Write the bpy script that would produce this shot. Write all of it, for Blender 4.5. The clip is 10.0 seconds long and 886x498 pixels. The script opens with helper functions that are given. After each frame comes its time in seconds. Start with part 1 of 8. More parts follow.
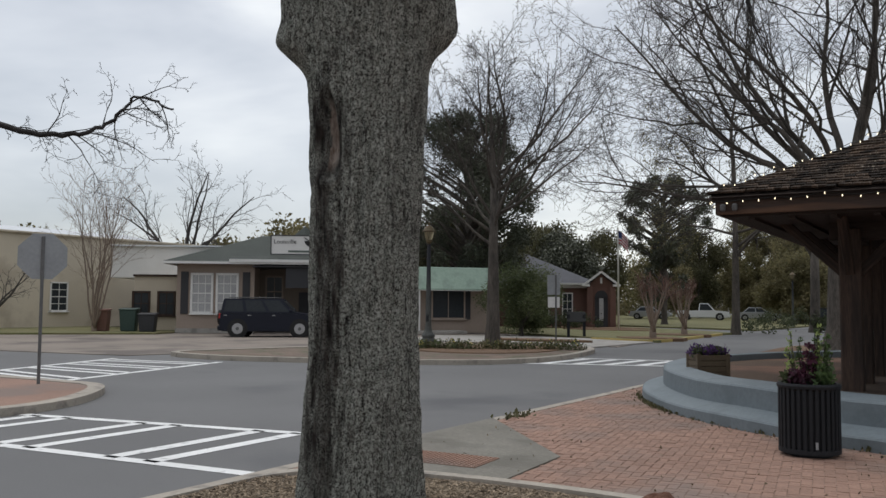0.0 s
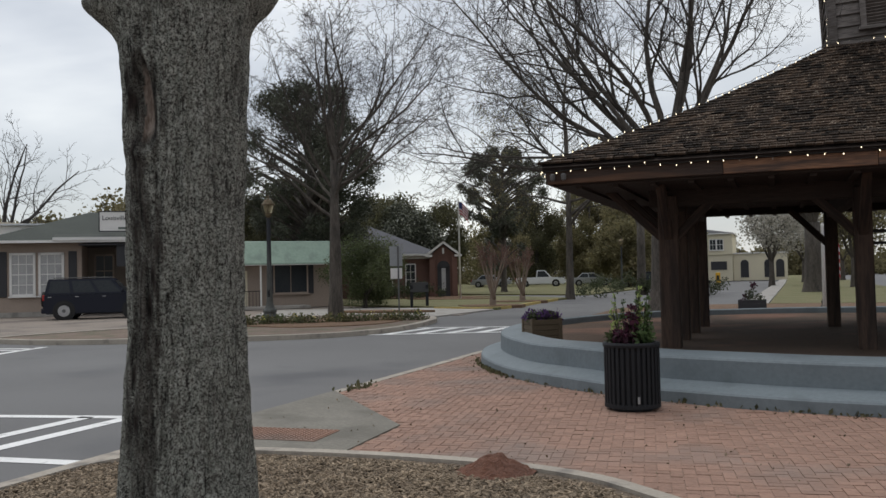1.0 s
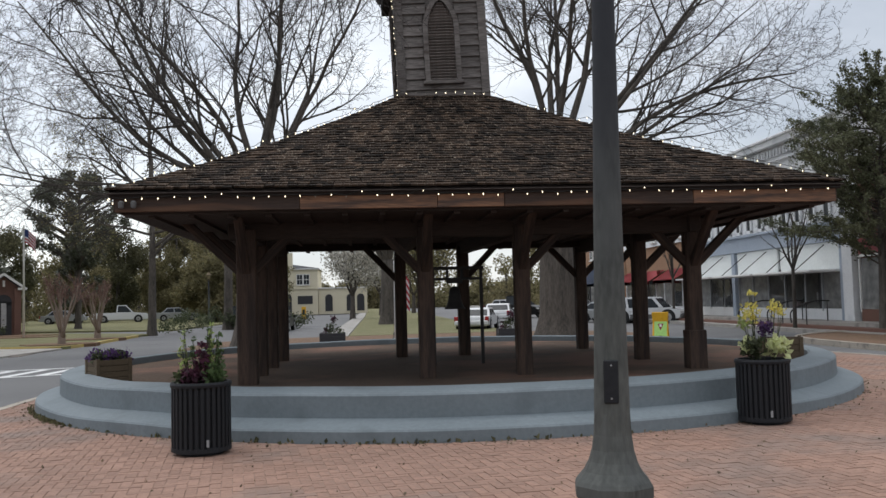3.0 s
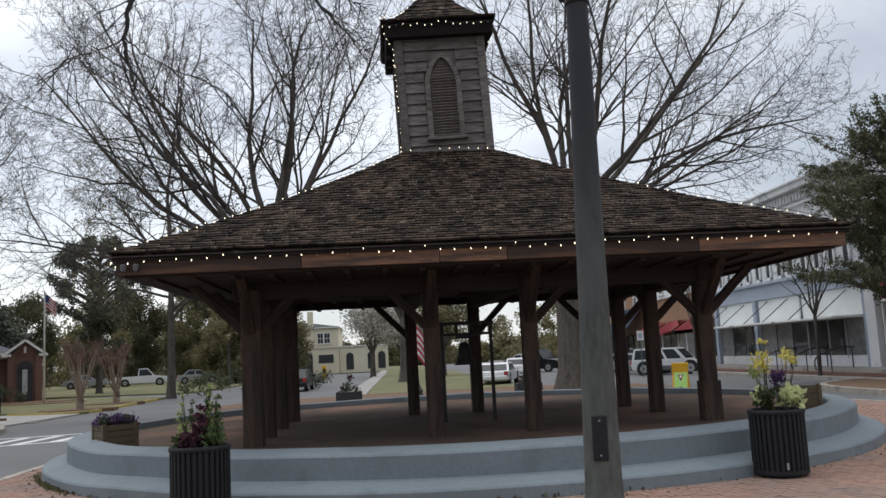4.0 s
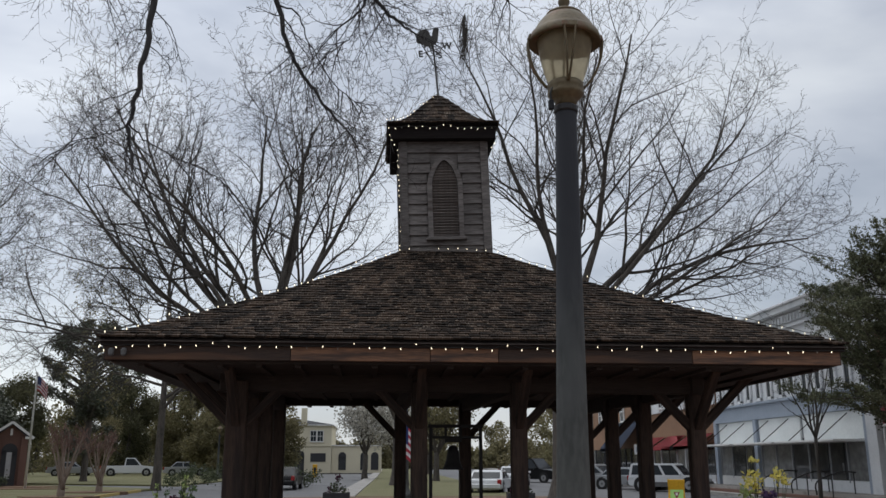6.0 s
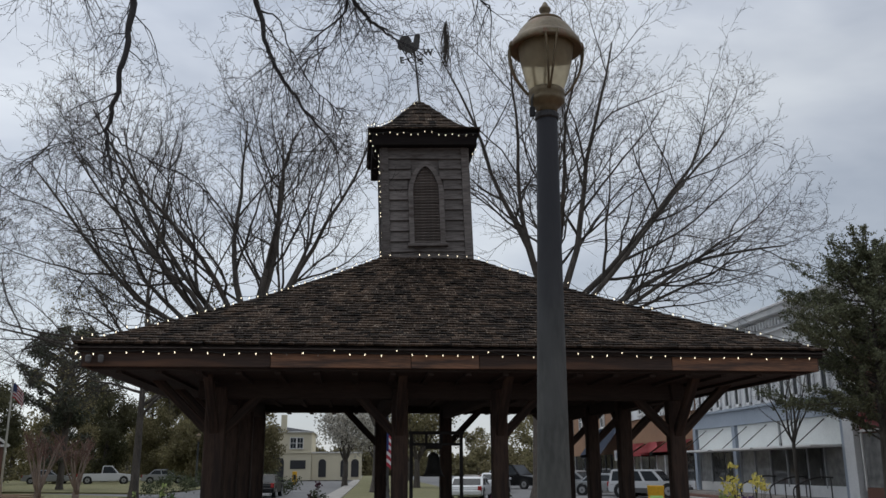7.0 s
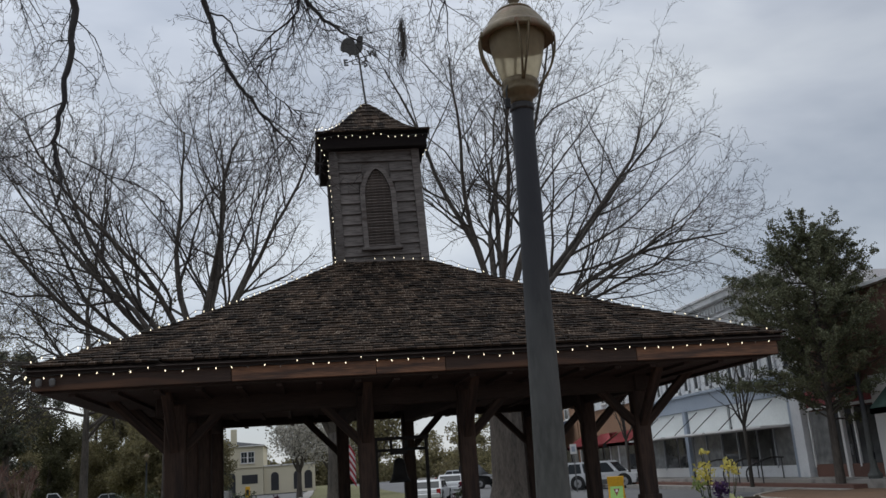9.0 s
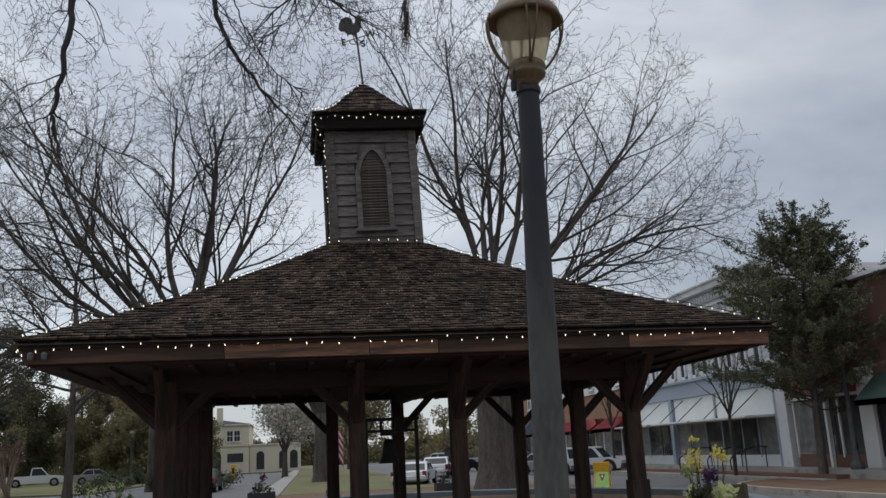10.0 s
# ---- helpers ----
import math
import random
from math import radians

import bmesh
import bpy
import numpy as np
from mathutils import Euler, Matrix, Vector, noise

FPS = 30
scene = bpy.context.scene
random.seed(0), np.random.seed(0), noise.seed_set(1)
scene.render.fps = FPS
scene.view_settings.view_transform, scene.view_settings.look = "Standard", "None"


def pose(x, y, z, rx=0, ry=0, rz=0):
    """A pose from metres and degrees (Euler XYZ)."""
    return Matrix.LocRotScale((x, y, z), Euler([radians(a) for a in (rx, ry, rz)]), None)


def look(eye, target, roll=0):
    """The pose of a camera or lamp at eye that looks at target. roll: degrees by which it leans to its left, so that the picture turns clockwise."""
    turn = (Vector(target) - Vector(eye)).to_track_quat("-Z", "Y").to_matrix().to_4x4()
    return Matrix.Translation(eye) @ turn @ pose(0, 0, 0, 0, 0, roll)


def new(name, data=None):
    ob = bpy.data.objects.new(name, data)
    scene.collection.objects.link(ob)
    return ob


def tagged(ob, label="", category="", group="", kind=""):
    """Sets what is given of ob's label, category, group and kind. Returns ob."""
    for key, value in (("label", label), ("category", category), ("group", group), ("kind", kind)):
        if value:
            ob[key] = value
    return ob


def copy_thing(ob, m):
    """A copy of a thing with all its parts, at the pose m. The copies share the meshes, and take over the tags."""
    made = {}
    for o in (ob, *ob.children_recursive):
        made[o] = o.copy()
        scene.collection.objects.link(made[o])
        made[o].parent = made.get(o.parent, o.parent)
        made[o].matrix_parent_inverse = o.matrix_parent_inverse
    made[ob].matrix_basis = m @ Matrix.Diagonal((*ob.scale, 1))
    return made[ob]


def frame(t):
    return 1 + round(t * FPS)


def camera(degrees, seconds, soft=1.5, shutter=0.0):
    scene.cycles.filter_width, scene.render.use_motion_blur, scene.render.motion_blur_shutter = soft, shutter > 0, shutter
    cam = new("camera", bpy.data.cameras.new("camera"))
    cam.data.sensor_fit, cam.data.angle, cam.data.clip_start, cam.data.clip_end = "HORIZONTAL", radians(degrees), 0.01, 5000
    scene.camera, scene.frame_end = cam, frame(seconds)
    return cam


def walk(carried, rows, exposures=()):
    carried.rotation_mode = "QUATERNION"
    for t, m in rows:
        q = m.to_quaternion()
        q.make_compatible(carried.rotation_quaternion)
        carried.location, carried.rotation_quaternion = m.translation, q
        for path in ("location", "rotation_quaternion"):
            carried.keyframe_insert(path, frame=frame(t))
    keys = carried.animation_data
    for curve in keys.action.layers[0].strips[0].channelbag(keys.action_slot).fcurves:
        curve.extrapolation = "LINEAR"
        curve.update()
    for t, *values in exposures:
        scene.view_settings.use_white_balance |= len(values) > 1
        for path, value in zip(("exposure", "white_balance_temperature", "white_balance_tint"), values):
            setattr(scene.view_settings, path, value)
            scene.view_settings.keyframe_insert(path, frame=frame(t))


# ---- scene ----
cam = camera(54.5, 10.0)
PATH = [
    (0, (-0.603, -0.745, 1.631), (-1.651, 0.953, 1.758), 0.4),
    (0.5, (-0.569, -0.719, 1.626), (-1.441, 1.078, 1.727), -0.5),
    (1, (-0.538, -0.691, 1.623), (-1.265, 1.171, 1.683), -1.3),
    (1.5, (-0.518, -0.608, 1.622), (-1.021, 1.328, 1.651), -1.6),
    (1.9, (-0.503, -0.491, 1.631), (-0.751, 1.493, 1.662), -1.1),
    (2, (-0.496, -0.469, 1.632), (-0.675, 1.523, 1.667), -1.3),
    (2.5, (-0.462, -0.382, 1.63), (-0.362, 1.614, 1.704), -0.8),
    (2.7, (-0.449, -0.345, 1.63), (-0.276, 1.646, 1.72), -0.9),
    (3.8, (-0.187, -0.225, 1.624), (-0.009, 1.755, 1.837), -2.8),
    (4, (-0.142, -0.219, 1.624), (0.005, 1.76, 1.87), -2.9),
    (4.5, (-0.073, -0.221, 1.6), (0.006, 1.747, 1.948), -1.8),
    (5, (-0.024, -0.209, 1.581), (0.066, 1.749, 1.98), -1.2),
    (5.5, (-0.012, -0.222, 1.587), (0.108, 1.724, 2.034), -0.5),
    (7, (-0.01, -0.211, 1.598), (0.176, 1.719, 2.09), -0.2),
    (7.5, (-0.027, -0.154, 1.597), (0.23, 1.77, 2.078), -2.1),
    (8, (-0.106, -0.102, 1.618), (0.187, 1.813, 2.118), -3.8),
    (8.5, (-0.182, -0.064, 1.62), (0.094, 1.853, 2.121), -4.0),
    (9, (-0.236, -0.022, 1.617), (0.084, 1.889, 2.111), -4.0),
    (9.5, (-0.286, -0.009, 1.607), (0.064, 1.902, 2.083), -3.9),
    (10, (-0.315, 0.003, 1.608), (0.028, 1.919, 2.064), -2.8),
]
EXPOSURES = [(0.0, 0.02, 6750, 8), (1.0, 0.04, 6800, 8), (1.5, 0.18, 6850, 8), (2.0, 0.44, 6850, 8), (2.5, 0.42, 6750, 8), (4.0, 0.35, 6600, 9), (5.0, 0.18, 6550, 9), (7.0, -0.12, 6450, 8), (10.0, -0.11, 6450, 8)]
walk(cam, [(t, look(eye, aim, roll)) for t, eye, aim, roll in PATH], EXPOSURES)
SKY = 1.0

# ---------------------------------------------------------------- light
world = bpy.data.worlds.new("overcast_sky")
scene.world = world
world.use_nodes = True
wn, wl = world.node_tree.nodes, world.node_tree.links
wn.clear()
w_out = wn.new("ShaderNodeOutputWorld")
w_bg = wn.new("ShaderNodeBackground")
w_sky = wn.new("ShaderNodeTexSky")
w_sky.sky_type = "NISHITA"
w_sky.sun_disc = False
w_sky.sun_elevation, w_sky.sun_rotation = radians(68), radians(-45)
w_tc = wn.new("ShaderNodeTexCoord")
w_sep = wn.new("ShaderNodeSeparateXYZ")
wl.new(w_tc.outputs["Generated"], w_sep.inputs[0])
# clouds: broad banks flattened towards the horizon, broken by finer billows
w_map = wn.new("ShaderNodeMapping")
w_map.inputs["Scale"].default_value = (1.0, 1.0, 2.6)
wl.new(w_tc.outputs["Generated"], w_map.inputs[0])
w_n1 = wn.new("ShaderNodeTexNoise")
w_n1.inputs["Scale"].default_value, w_n1.inputs["Detail"].default_value = 2.6, 5.0
w_n1.inputs["Roughness"].default_value, w_n1.inputs["Distortion"].default_value = 0.5, 0.25
wl.new(w_map.outputs[0], w_n1.inputs["Vector"])
w_ramp = wn.new("ShaderNodeValToRGB")
els = w_ramp.color_ramp.elements
els[0].position, els[0].color = 0.33, (0.43, 0.455, 0.51, 1)
els[1].position, els[1].color = 0.66, (0.83, 0.845, 0.87, 1)
mid_el = els.new(0.5)
mid_el.color = (0.62, 0.64, 0.69, 1)
wl.new(w_n1.outputs[0], w_ramp.inputs[0])
# the overcast dome grows brighter towards the zenith
w_rise = wn.new("ShaderNodeMapRange")
w_rise.inputs["From Min"].default_value, w_rise.inputs["From Max"].default_value = 0.42, 0.95
w_rise.inputs["To Min"].default_value, w_rise.inputs["To Max"].default_value = 1.0, 2.35
wl.new(w_sep.outputs[2], w_rise.inputs[0])
w_mul = wn.new("ShaderNodeVectorMath")
w_mul.operation = "SCALE"
wl.new(w_ramp.outputs[0], w_mul.inputs[0])
wl.new(w_rise.outputs[0], w_mul.inputs["Scale"])
# and a little brighter on the side of the veiled sun
w_dot = wn.new("ShaderNodeVectorMath")
w_dot.operation = "DOT_PRODUCT"
w_dot.inputs[1].default_value = Vector((-0.6, 0.6, 0.53)).normalized()
wl.new(w_tc.outputs["Generated"], w_dot.inputs[0])
w_side = wn.new("ShaderNodeMapRange")
w_side.inputs["From Min"].default_value, w_side.inputs["From Max"].default_value = 0.15, 0.95
w_side.inputs["To Min"].default_value, w_side.inputs["To Max"].default_value = 0.67, 0.95
wl.new(w_dot.outputs["Value"], w_side.inputs[0])
w_mul2 = wn.new("ShaderNodeVectorMath")
w_mul2.operation = "SCALE"
wl.new(w_mul.outputs[0], w_mul2.inputs[0])
wl.new(w_side.outputs[0], w_mul2.inputs["Scale"])
w_dim = wn.new("ShaderNodeVectorMath")
w_dim.operation = "SCALE"
w_dim.inputs["Scale"].default_value = 0.03
wl.new(w_sky.outputs[0], w_dim.inputs[0])
w_add = wn.new("ShaderNodeVectorMath")
w_add.operation = "ADD"
wl.new(w_mul2.outputs[0], w_add.inputs[0])
wl.new(w_dim.outputs[0], w_add.inputs[1])
wl.new(w_add.outputs[0], w_bg.inputs[0])
w_bg.inputs[1].default_value = SKY
wl.new(w_bg.outputs[0], w_out.inputs[0])

sun = new("sun", bpy.data.lights.new("sun", "SUN"))
sun.data.energy, sun.data.angle, sun.data.color = 0.42, radians(30), (1.0, 0.97, 0.92)
sun.matrix_world = look((-14, 14, 50), (0, 0, 0))

# ---------------------------------------------------------------- materials
def mat(name, a, b=None, rough=0.8, metal=0.0, big=0.6, fine=14.0, bump=0.15, stretch=(1, 1, 1), vary=0.0, island=False,
        stain=None, stain_scale=1.0, stain_at=0.6, dist=0.01, spec=0.5, glow=0.0):
    """Two-scale noise between colours a and b, fine relief, an optional stain colour, and a brightness that differs piece by piece."""
    m = bpy.data.materials.new(name)
    m.use_nodes = True
    n, l = m.node_tree.nodes, m.node_tree.links
    p = n["Principled BSDF"]
    b = b or tuple(c * 0.75 for c in a)
    tc = n.new("ShaderNodeTexCoord")
    mp = n.new("ShaderNodeMapping")
    mp.inputs["Scale"].default_value = stretch
    l.new(tc.outputs["Object"], mp.inputs[0])
    def noise_tex(scale, detail):
        t = n.new("ShaderNodeTexNoise")
        t.inputs["Scale"].default_value, t.inputs["Detail"].default_value = scale, detail
        l.new(mp.outputs[0], t.inputs["Vector"])
        return t
    t1, t2 = noise_tex(big, 4), noise_tex(fine, 5)
    av = n.new("ShaderNodeMath")
    av.operation = "ADD"
    l.new(t1.outputs[0], av.inputs[0])
    l.new(t2.outputs[0], av.inputs[1])
    rg = n.new("ShaderNodeMapRange")
    rg.inputs["From Min"].default_value, rg.inputs["From Max"].default_value = 0.72, 1.28
    l.new(av.outputs[0], rg.inputs[0])
    mx = n.new("ShaderNodeMix")
    mx.data_type = "RGBA"
    mx.inputs["A"].default_value, mx.inputs["B"].default_value = (*a, 1), (*b, 1)
    l.new(rg.outputs[0], mx.inputs["Factor"])
    col = mx.outputs["Result"]
    if stain:
        t3 = noise_tex(stain_scale, 6)
        r3 = n.new("ShaderNodeMapRange")
        r3.inputs["From Min"].default_value, r3.inputs["From Max"].default_value = stain_at - 0.06, stain_at + 0.08
        l.new(t3.outputs[0], r3.inputs[0])
        m3 = n.new("ShaderNodeMix")
        m3.data_type = "RGBA"
        m3.inputs["B"].default_value = (*stain, 1)
        l.new(r3.outputs[0], m3.inputs["Factor"])
        l.new(col, m3.inputs["A"])
        col = m3.outputs["Result"]
    if vary:
        hs = n.new("ShaderNodeHueSaturation")
        src = n.new("ShaderNodeNewGeometry").outputs["Random Per Island"] if island else n.new("ShaderNodeObjectInfo").outputs["Random"]
        vr = n.new("ShaderNodeMapRange")
        vr.inputs["To Min"].default_value, vr.inputs["To Max"].default_value = 1 - vary, 1 + vary
        l.new(src, vr.inputs[0])
        l.new(vr.outputs[0], hs.inputs["Value"])
        l.new(col, hs.inputs["Color"])
        col = hs.outputs[0]
    l.new(col, p.inputs["Base Color"])
    p.inputs["Roughness"].default_value, p.inputs["Metallic"].default_value = rough, metal
    p.inputs["Specular IOR Level"].default_value = spec
    if bump:
        bp = n.new("ShaderNodeBump")
        bp.inputs["Strength"].default_value, bp.inputs["Distance"].default_value = min(1.0, bump * 3), dist
        l.new(t2.outputs[0], bp.inputs["Height"])
        l.new(bp.outputs[0], p.inputs["Normal"])
    if glow:
        p.inputs["Emission Color"].default_value = (1.0, 0.86, 0.62, 1)
        p.inputs["Emission Strength"].default_value = glow
    return m


ASPHALT = mat("asphalt", (0.15, 0.149, 0.149), (0.112, 0.111, 0.112), rough=0.85, big=0.25, fine=55, bump=0.2, stain=(0.085, 0.085, 0.09), stain_scale=0.22, stain_at=0.62)
ASPHALT_OLD = mat("pale_asphalt", (0.26, 0.22, 0.185), (0.185, 0.155, 0.13), rough=0.9, big=0.3, fine=40, bump=0.2, stain=(0.12, 0.1, 0.088), stain_scale=0.35, stain_at=0.55)
PAINT_WHITE = mat("road_paint", (0.8, 0.8, 0.79), (0.66, 0.66, 0.65), rough=0.7, big=1.5, fine=30, bump=0.1, stain=(0.35, 0.35, 0.35), stain_scale=7, stain_at=0.66)
PAINT_YELLOW = mat("yellow_kerb_paint", (0.5, 0.36, 0.09), (0.4, 0.31, 0.12), rough=0.7, big=2)
RAMP_CONCRETE = mat("stained_ramp_concrete", (0.215, 0.2, 0.17), (0.14, 0.13, 0.108), rough=0.9, big=0.7, fine=24, bump=0.25, stain=(0.13, 0.12, 0.1), stain_scale=1.3, stain_at=0.55)
CONCRETE = mat("concrete", (0.36, 0.34, 0.31), (0.27, 0.255, 0.235), rough=0.9, big=0.8, fine=30, bump=0.2, stain=(0.2, 0.19, 0.175), stain_scale=1.6)
KERB = mat("kerb_concrete", (0.4, 0.355, 0.3), (0.29, 0.26, 0.22), rough=0.9, big=1.2, fine=30, bump=0.2, stain=(0.2, 0.18, 0.16), stain_scale=3)
BRICK = mat("paving_brick", (0.33, 0.198, 0.146), (0.225, 0.135, 0.1), rough=0.88, big=0.45, fine=24, bump=0.25, vary=0.11, island=True, stain=(0.215, 0.155, 0.128), stain_scale=0.55, stain_at=0.55)
BRICK_ONE = mat("paving_brick_single", (0.33, 0.198, 0.146), (0.225, 0.135, 0.1), rough=0.88, big=0.45, fine=24, bump=0.25, vary=0.11, stain=(0.215, 0.155, 0.128), stain_scale=0.55, stain_at=0.55)
JOINT = mat("brick_joint_sand", (0.29, 0.19, 0.145), (0.2, 0.13, 0.1), rough=0.95, big=1.5, fine=40, bump=0.3)
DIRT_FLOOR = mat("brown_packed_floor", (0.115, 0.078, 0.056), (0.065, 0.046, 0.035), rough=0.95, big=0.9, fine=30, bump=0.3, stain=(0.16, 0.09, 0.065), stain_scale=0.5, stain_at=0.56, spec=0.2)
MULCH = mat("bark_mulch_base", (0.17, 0.13, 0.095), (0.09, 0.068, 0.05), rough=0.95, big=2.0, fine=38, bump=0.6, dist=0.02)
CHIP = mat("wood_chip", (0.27, 0.21, 0.145), (0.15, 0.11, 0.075), rough=0.9, big=3, fine=30, vary=0.5, island=True)
CLAY = mat("red_clay_mound", (0.15, 0.065, 0.04), (0.1, 0.045, 0.03), rough=0.95, big=6, fine=60, bump=0.6, dist=0.01)
GRASS = mat("winter_grass", (0.115, 0.125, 0.045), (0.19, 0.165, 0.085), rough=0.95, big=0.5, fine=30, bump=0.5, dist=0.03)
STRAW = mat("pine_straw", (0.2, 0.12, 0.07), (0.13, 0.08, 0.05), rough=0.95, big=1.0, fine=30, bump=0.5, dist=0.03)
PLINTH = mat("grey_blue_paint", (0.168, 0.2, 0.218), (0.132, 0.16, 0.176), rough=0.7, big=0.8, fine=18, bump=0.12, stain=(0.125, 0.15, 0.165), stain_scale=2.2, stain_at=0.63)
TIMBER = mat("dark_weathered_timber", (0.082, 0.052, 0.039), (0.038, 0.026, 0.021), rough=0.8, big=1.4, fine=9, bump=0.4, stretch=(6, 6, 0.7), stain=(0.028, 0.02, 0.017), stain_scale=1.2, stain_at=0.56, spec=0.3)
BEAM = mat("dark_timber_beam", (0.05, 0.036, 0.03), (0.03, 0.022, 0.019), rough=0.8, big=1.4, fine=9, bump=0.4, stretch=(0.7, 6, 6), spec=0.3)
FASCIA = mat("fascia_board", (0.062, 0.04, 0.031), (0.036, 0.026, 0.022), rough=0.8, big=1.0, fine=9, bump=0.3, stretch=(0.6, 5, 5), stain=(0.16, 0.082, 0.047), stain_scale=0.55, stain_at=0.6, spec=0.3)
FASCIA_NEW = mat("newer_fascia_board", (0.26, 0.13, 0.07), (0.07, 0.042, 0.031), rough=0.75, big=1.3, fine=8, bump=0.3, stretch=(0.7, 7, 9), stain=(0.045, 0.03, 0.025), stain_scale=0.9, stain_at=0.58)
FASCIA_EDGE = mat("blackened_fascia_edge", (0.036, 0.027, 0.024), (0.022, 0.017, 0.016), rough=0.85, big=1.0, fine=9, bump=0.3, stretch=(0.6, 5, 5), spec=0.25)
SHINGLE = mat("cedar_shingle", (0.052, 0.034, 0.023), (0.013, 0.01, 0.0085), spec=0.12, rough=0.9, big=1.0, fine=16, bump=0.5, stretch=(4, 1, 1), vary=0.85, island=True, stain=(0.15, 0.125, 0.1), stain_scale=11.0, stain_at=0.62)
SHINGLE_ONE = mat("cedar_shingle_single", (0.052, 0.034, 0.023), (0.013, 0.01, 0.0085), spec=0.12, rough=0.9, big=1.0, fine=16, bump=0.5, stretch=(4, 1, 1), vary=0.8, stain=(0.11, 0.09, 0.074), stain_scale=13.0, stain_at=0.63)
ROOF_DECK = mat("roof_deck", (0.075, 0.055, 0.046), rough=0.95)
SIDING = mat("grey_weathered_board", (0.165, 0.147, 0.137), (0.078, 0.068, 0.063), rough=0.9, big=2.0, fine=8, bump=0.4, stretch=(1, 1, 7), vary=0.22, stain=(0.06, 0.046, 0.04), stain_scale=2.2, stain_at=0.6)
# near black: the deep shadow below the tower cap is put into this colour
CAP_SHADE = mat("cap_shade_timber", (0.016, 0.013, 0.012), (0.01, 0.008, 0.008), rough=0.85, big=1.4, fine=9, bump=0.4, stretch=(0.7, 6, 6), spec=0.1)
LOUVRE = mat("louvre_wood", (0.19, 0.165, 0.15), (0.12, 0.103, 0.094), rough=0.9, big=2, fine=20, vary=0.2)
IRON = mat("black_iron", (0.022, 0.022, 0.024), (0.034, 0.03, 0.028), rough=0.55, metal=0.4, big=3, fine=40)
VANE_METAL = mat("weathered_vane_metal", (0.06, 0.056, 0.05), (0.034, 0.032, 0.03), rough=0.6, metal=0.2, big=4, fine=30)
BLACK_METAL = mat("black_painted_metal", (0.014, 0.015, 0.018), (0.022, 0.023, 0.026), rough=0.6, big=2, fine=30, bump=0.05, spec=0.2)
POLE = mat("grey_green_cast_metal", (0.105, 0.11, 0.103), (0.052, 0.055, 0.052), rough=0.7, metal=0.1, big=2.2, fine=16, bump=0.15, stretch=(2, 2, 0.6), stain=(0.1, 0.104, 0.1), stain_scale=4, stain_at=0.6, spec=0.3)
BRASS = mat("tarnished_brass_paint", (0.14, 0.108, 0.058), (0.09, 0.066, 0.036), rough=0.55, metal=0.35, big=5, fine=30, stain=(0.14, 0.066, 0.036), stain_scale=7, stain_at=0.63)
LAMP_GLASS = mat("yellowed_frosted_lamp_glass", (0.66, 0.58, 0.4), (0.46, 0.39, 0.26), rough=0.4, big=4, fine=20, bump=0.03)
LAMP_GLASS.node_tree.nodes["Principled BSDF"].inputs["Transmission Weight"].default_value = 0.72
LAMP_GLASS.node_tree.nodes["Principled BSDF"].inputs["IOR"].default_value = 1.06
BULB = mat("warm_string_bulb", (0.9, 0.8, 0.6), rough=0.3, bump=0, glow=2.2)
BULB_OFF = mat("unlit_string_bulb", (0.4, 0.36, 0.3), rough=0.25, bump=0)
WIRE = mat("dark_cable", (0.02, 0.022, 0.02), rough=0.6, bump=0)
BOXWOOD = mat("brown_planter_board", (0.135, 0.1, 0.062), (0.09, 0.066, 0.043), rough=0.85, big=2, fine=20, stretch=(1, 1, 6))
SOIL = mat("potting_soil", (0.05, 0.037, 0.028), rough=0.95, fine=60, bump=0.5)
TWIG = mat("grey_brown_twig", (0.07, 0.06, 0.05), (0.042, 0.036, 0.031), rough=0.9, big=1.5, fine=20, bump=0)
TWIG_DARK = mat("dark_twig", (0.07, 0.062, 0.058), (0.045, 0.04, 0.038), rough=0.9, big=1.5, fine=20, bump=0)
TWIG_LIMB = mat("near_black_twig", (0.038, 0.034, 0.033), (0.022, 0.02, 0.02), rough=0.85, big=3, fine=30, bump=0.4)
TWIG_PALE = mat("tan_smooth_twig", (0.26, 0.2, 0.155), (0.19, 0.145, 0.115), rough=0.85, big=1.5, fine=20, bump=0)
TWIG_RED = mat("red_brown_twig", (0.2, 0.115, 0.088), (0.14, 0.082, 0.066), rough=0.85, big=1.5, fine=20, bump=0)
FAR_BARK = mat("grey_tree_bark", (0.125, 0.107, 0.09), (0.046, 0.04, 0.035), rough=0.95, big=1.5, fine=7, bump=0.6, stretch=(3, 3, 0.7), dist=0.05)
LEAF_DARK = mat("dark_glossy_leaf", (0.058, 0.066, 0.04), (0.095, 0.1, 0.062), rough=0.42, big=0.5, fine=4, bump=0, vary=0.45, island=True)
LEAF_OLIVE = mat("olive_leaf", (0.072, 0.076, 0.036), (0.115, 0.105, 0.055), rough=0.7, big=0.3, fine=4, bump=0, vary=0.4, island=True)
LEAF_PINE = mat("dark_grey_green_leaf", (0.045, 0.055, 0.034), (0.07, 0.074, 0.045), rough=0.65, big=0.3, fine=4, bump=0, vary=0.4, island=True)
LEAF_LAUREL = mat("mid_green_laurel_leaf", (0.085, 0.108, 0.045), (0.12, 0.135, 0.06), rough=0.6, big=0.4, fine=4, bump=0, vary=0.4, island=True)
# lightened beyond real foliage: distance haze is put into this leaf colour
LEAF_WOOD = mat("pale_olive_leaf", (0.15, 0.14, 0.066), (0.22, 0.185, 0.1), rough=0.75, big=0.1, fine=3, bump=0, vary=0.4, island=True)
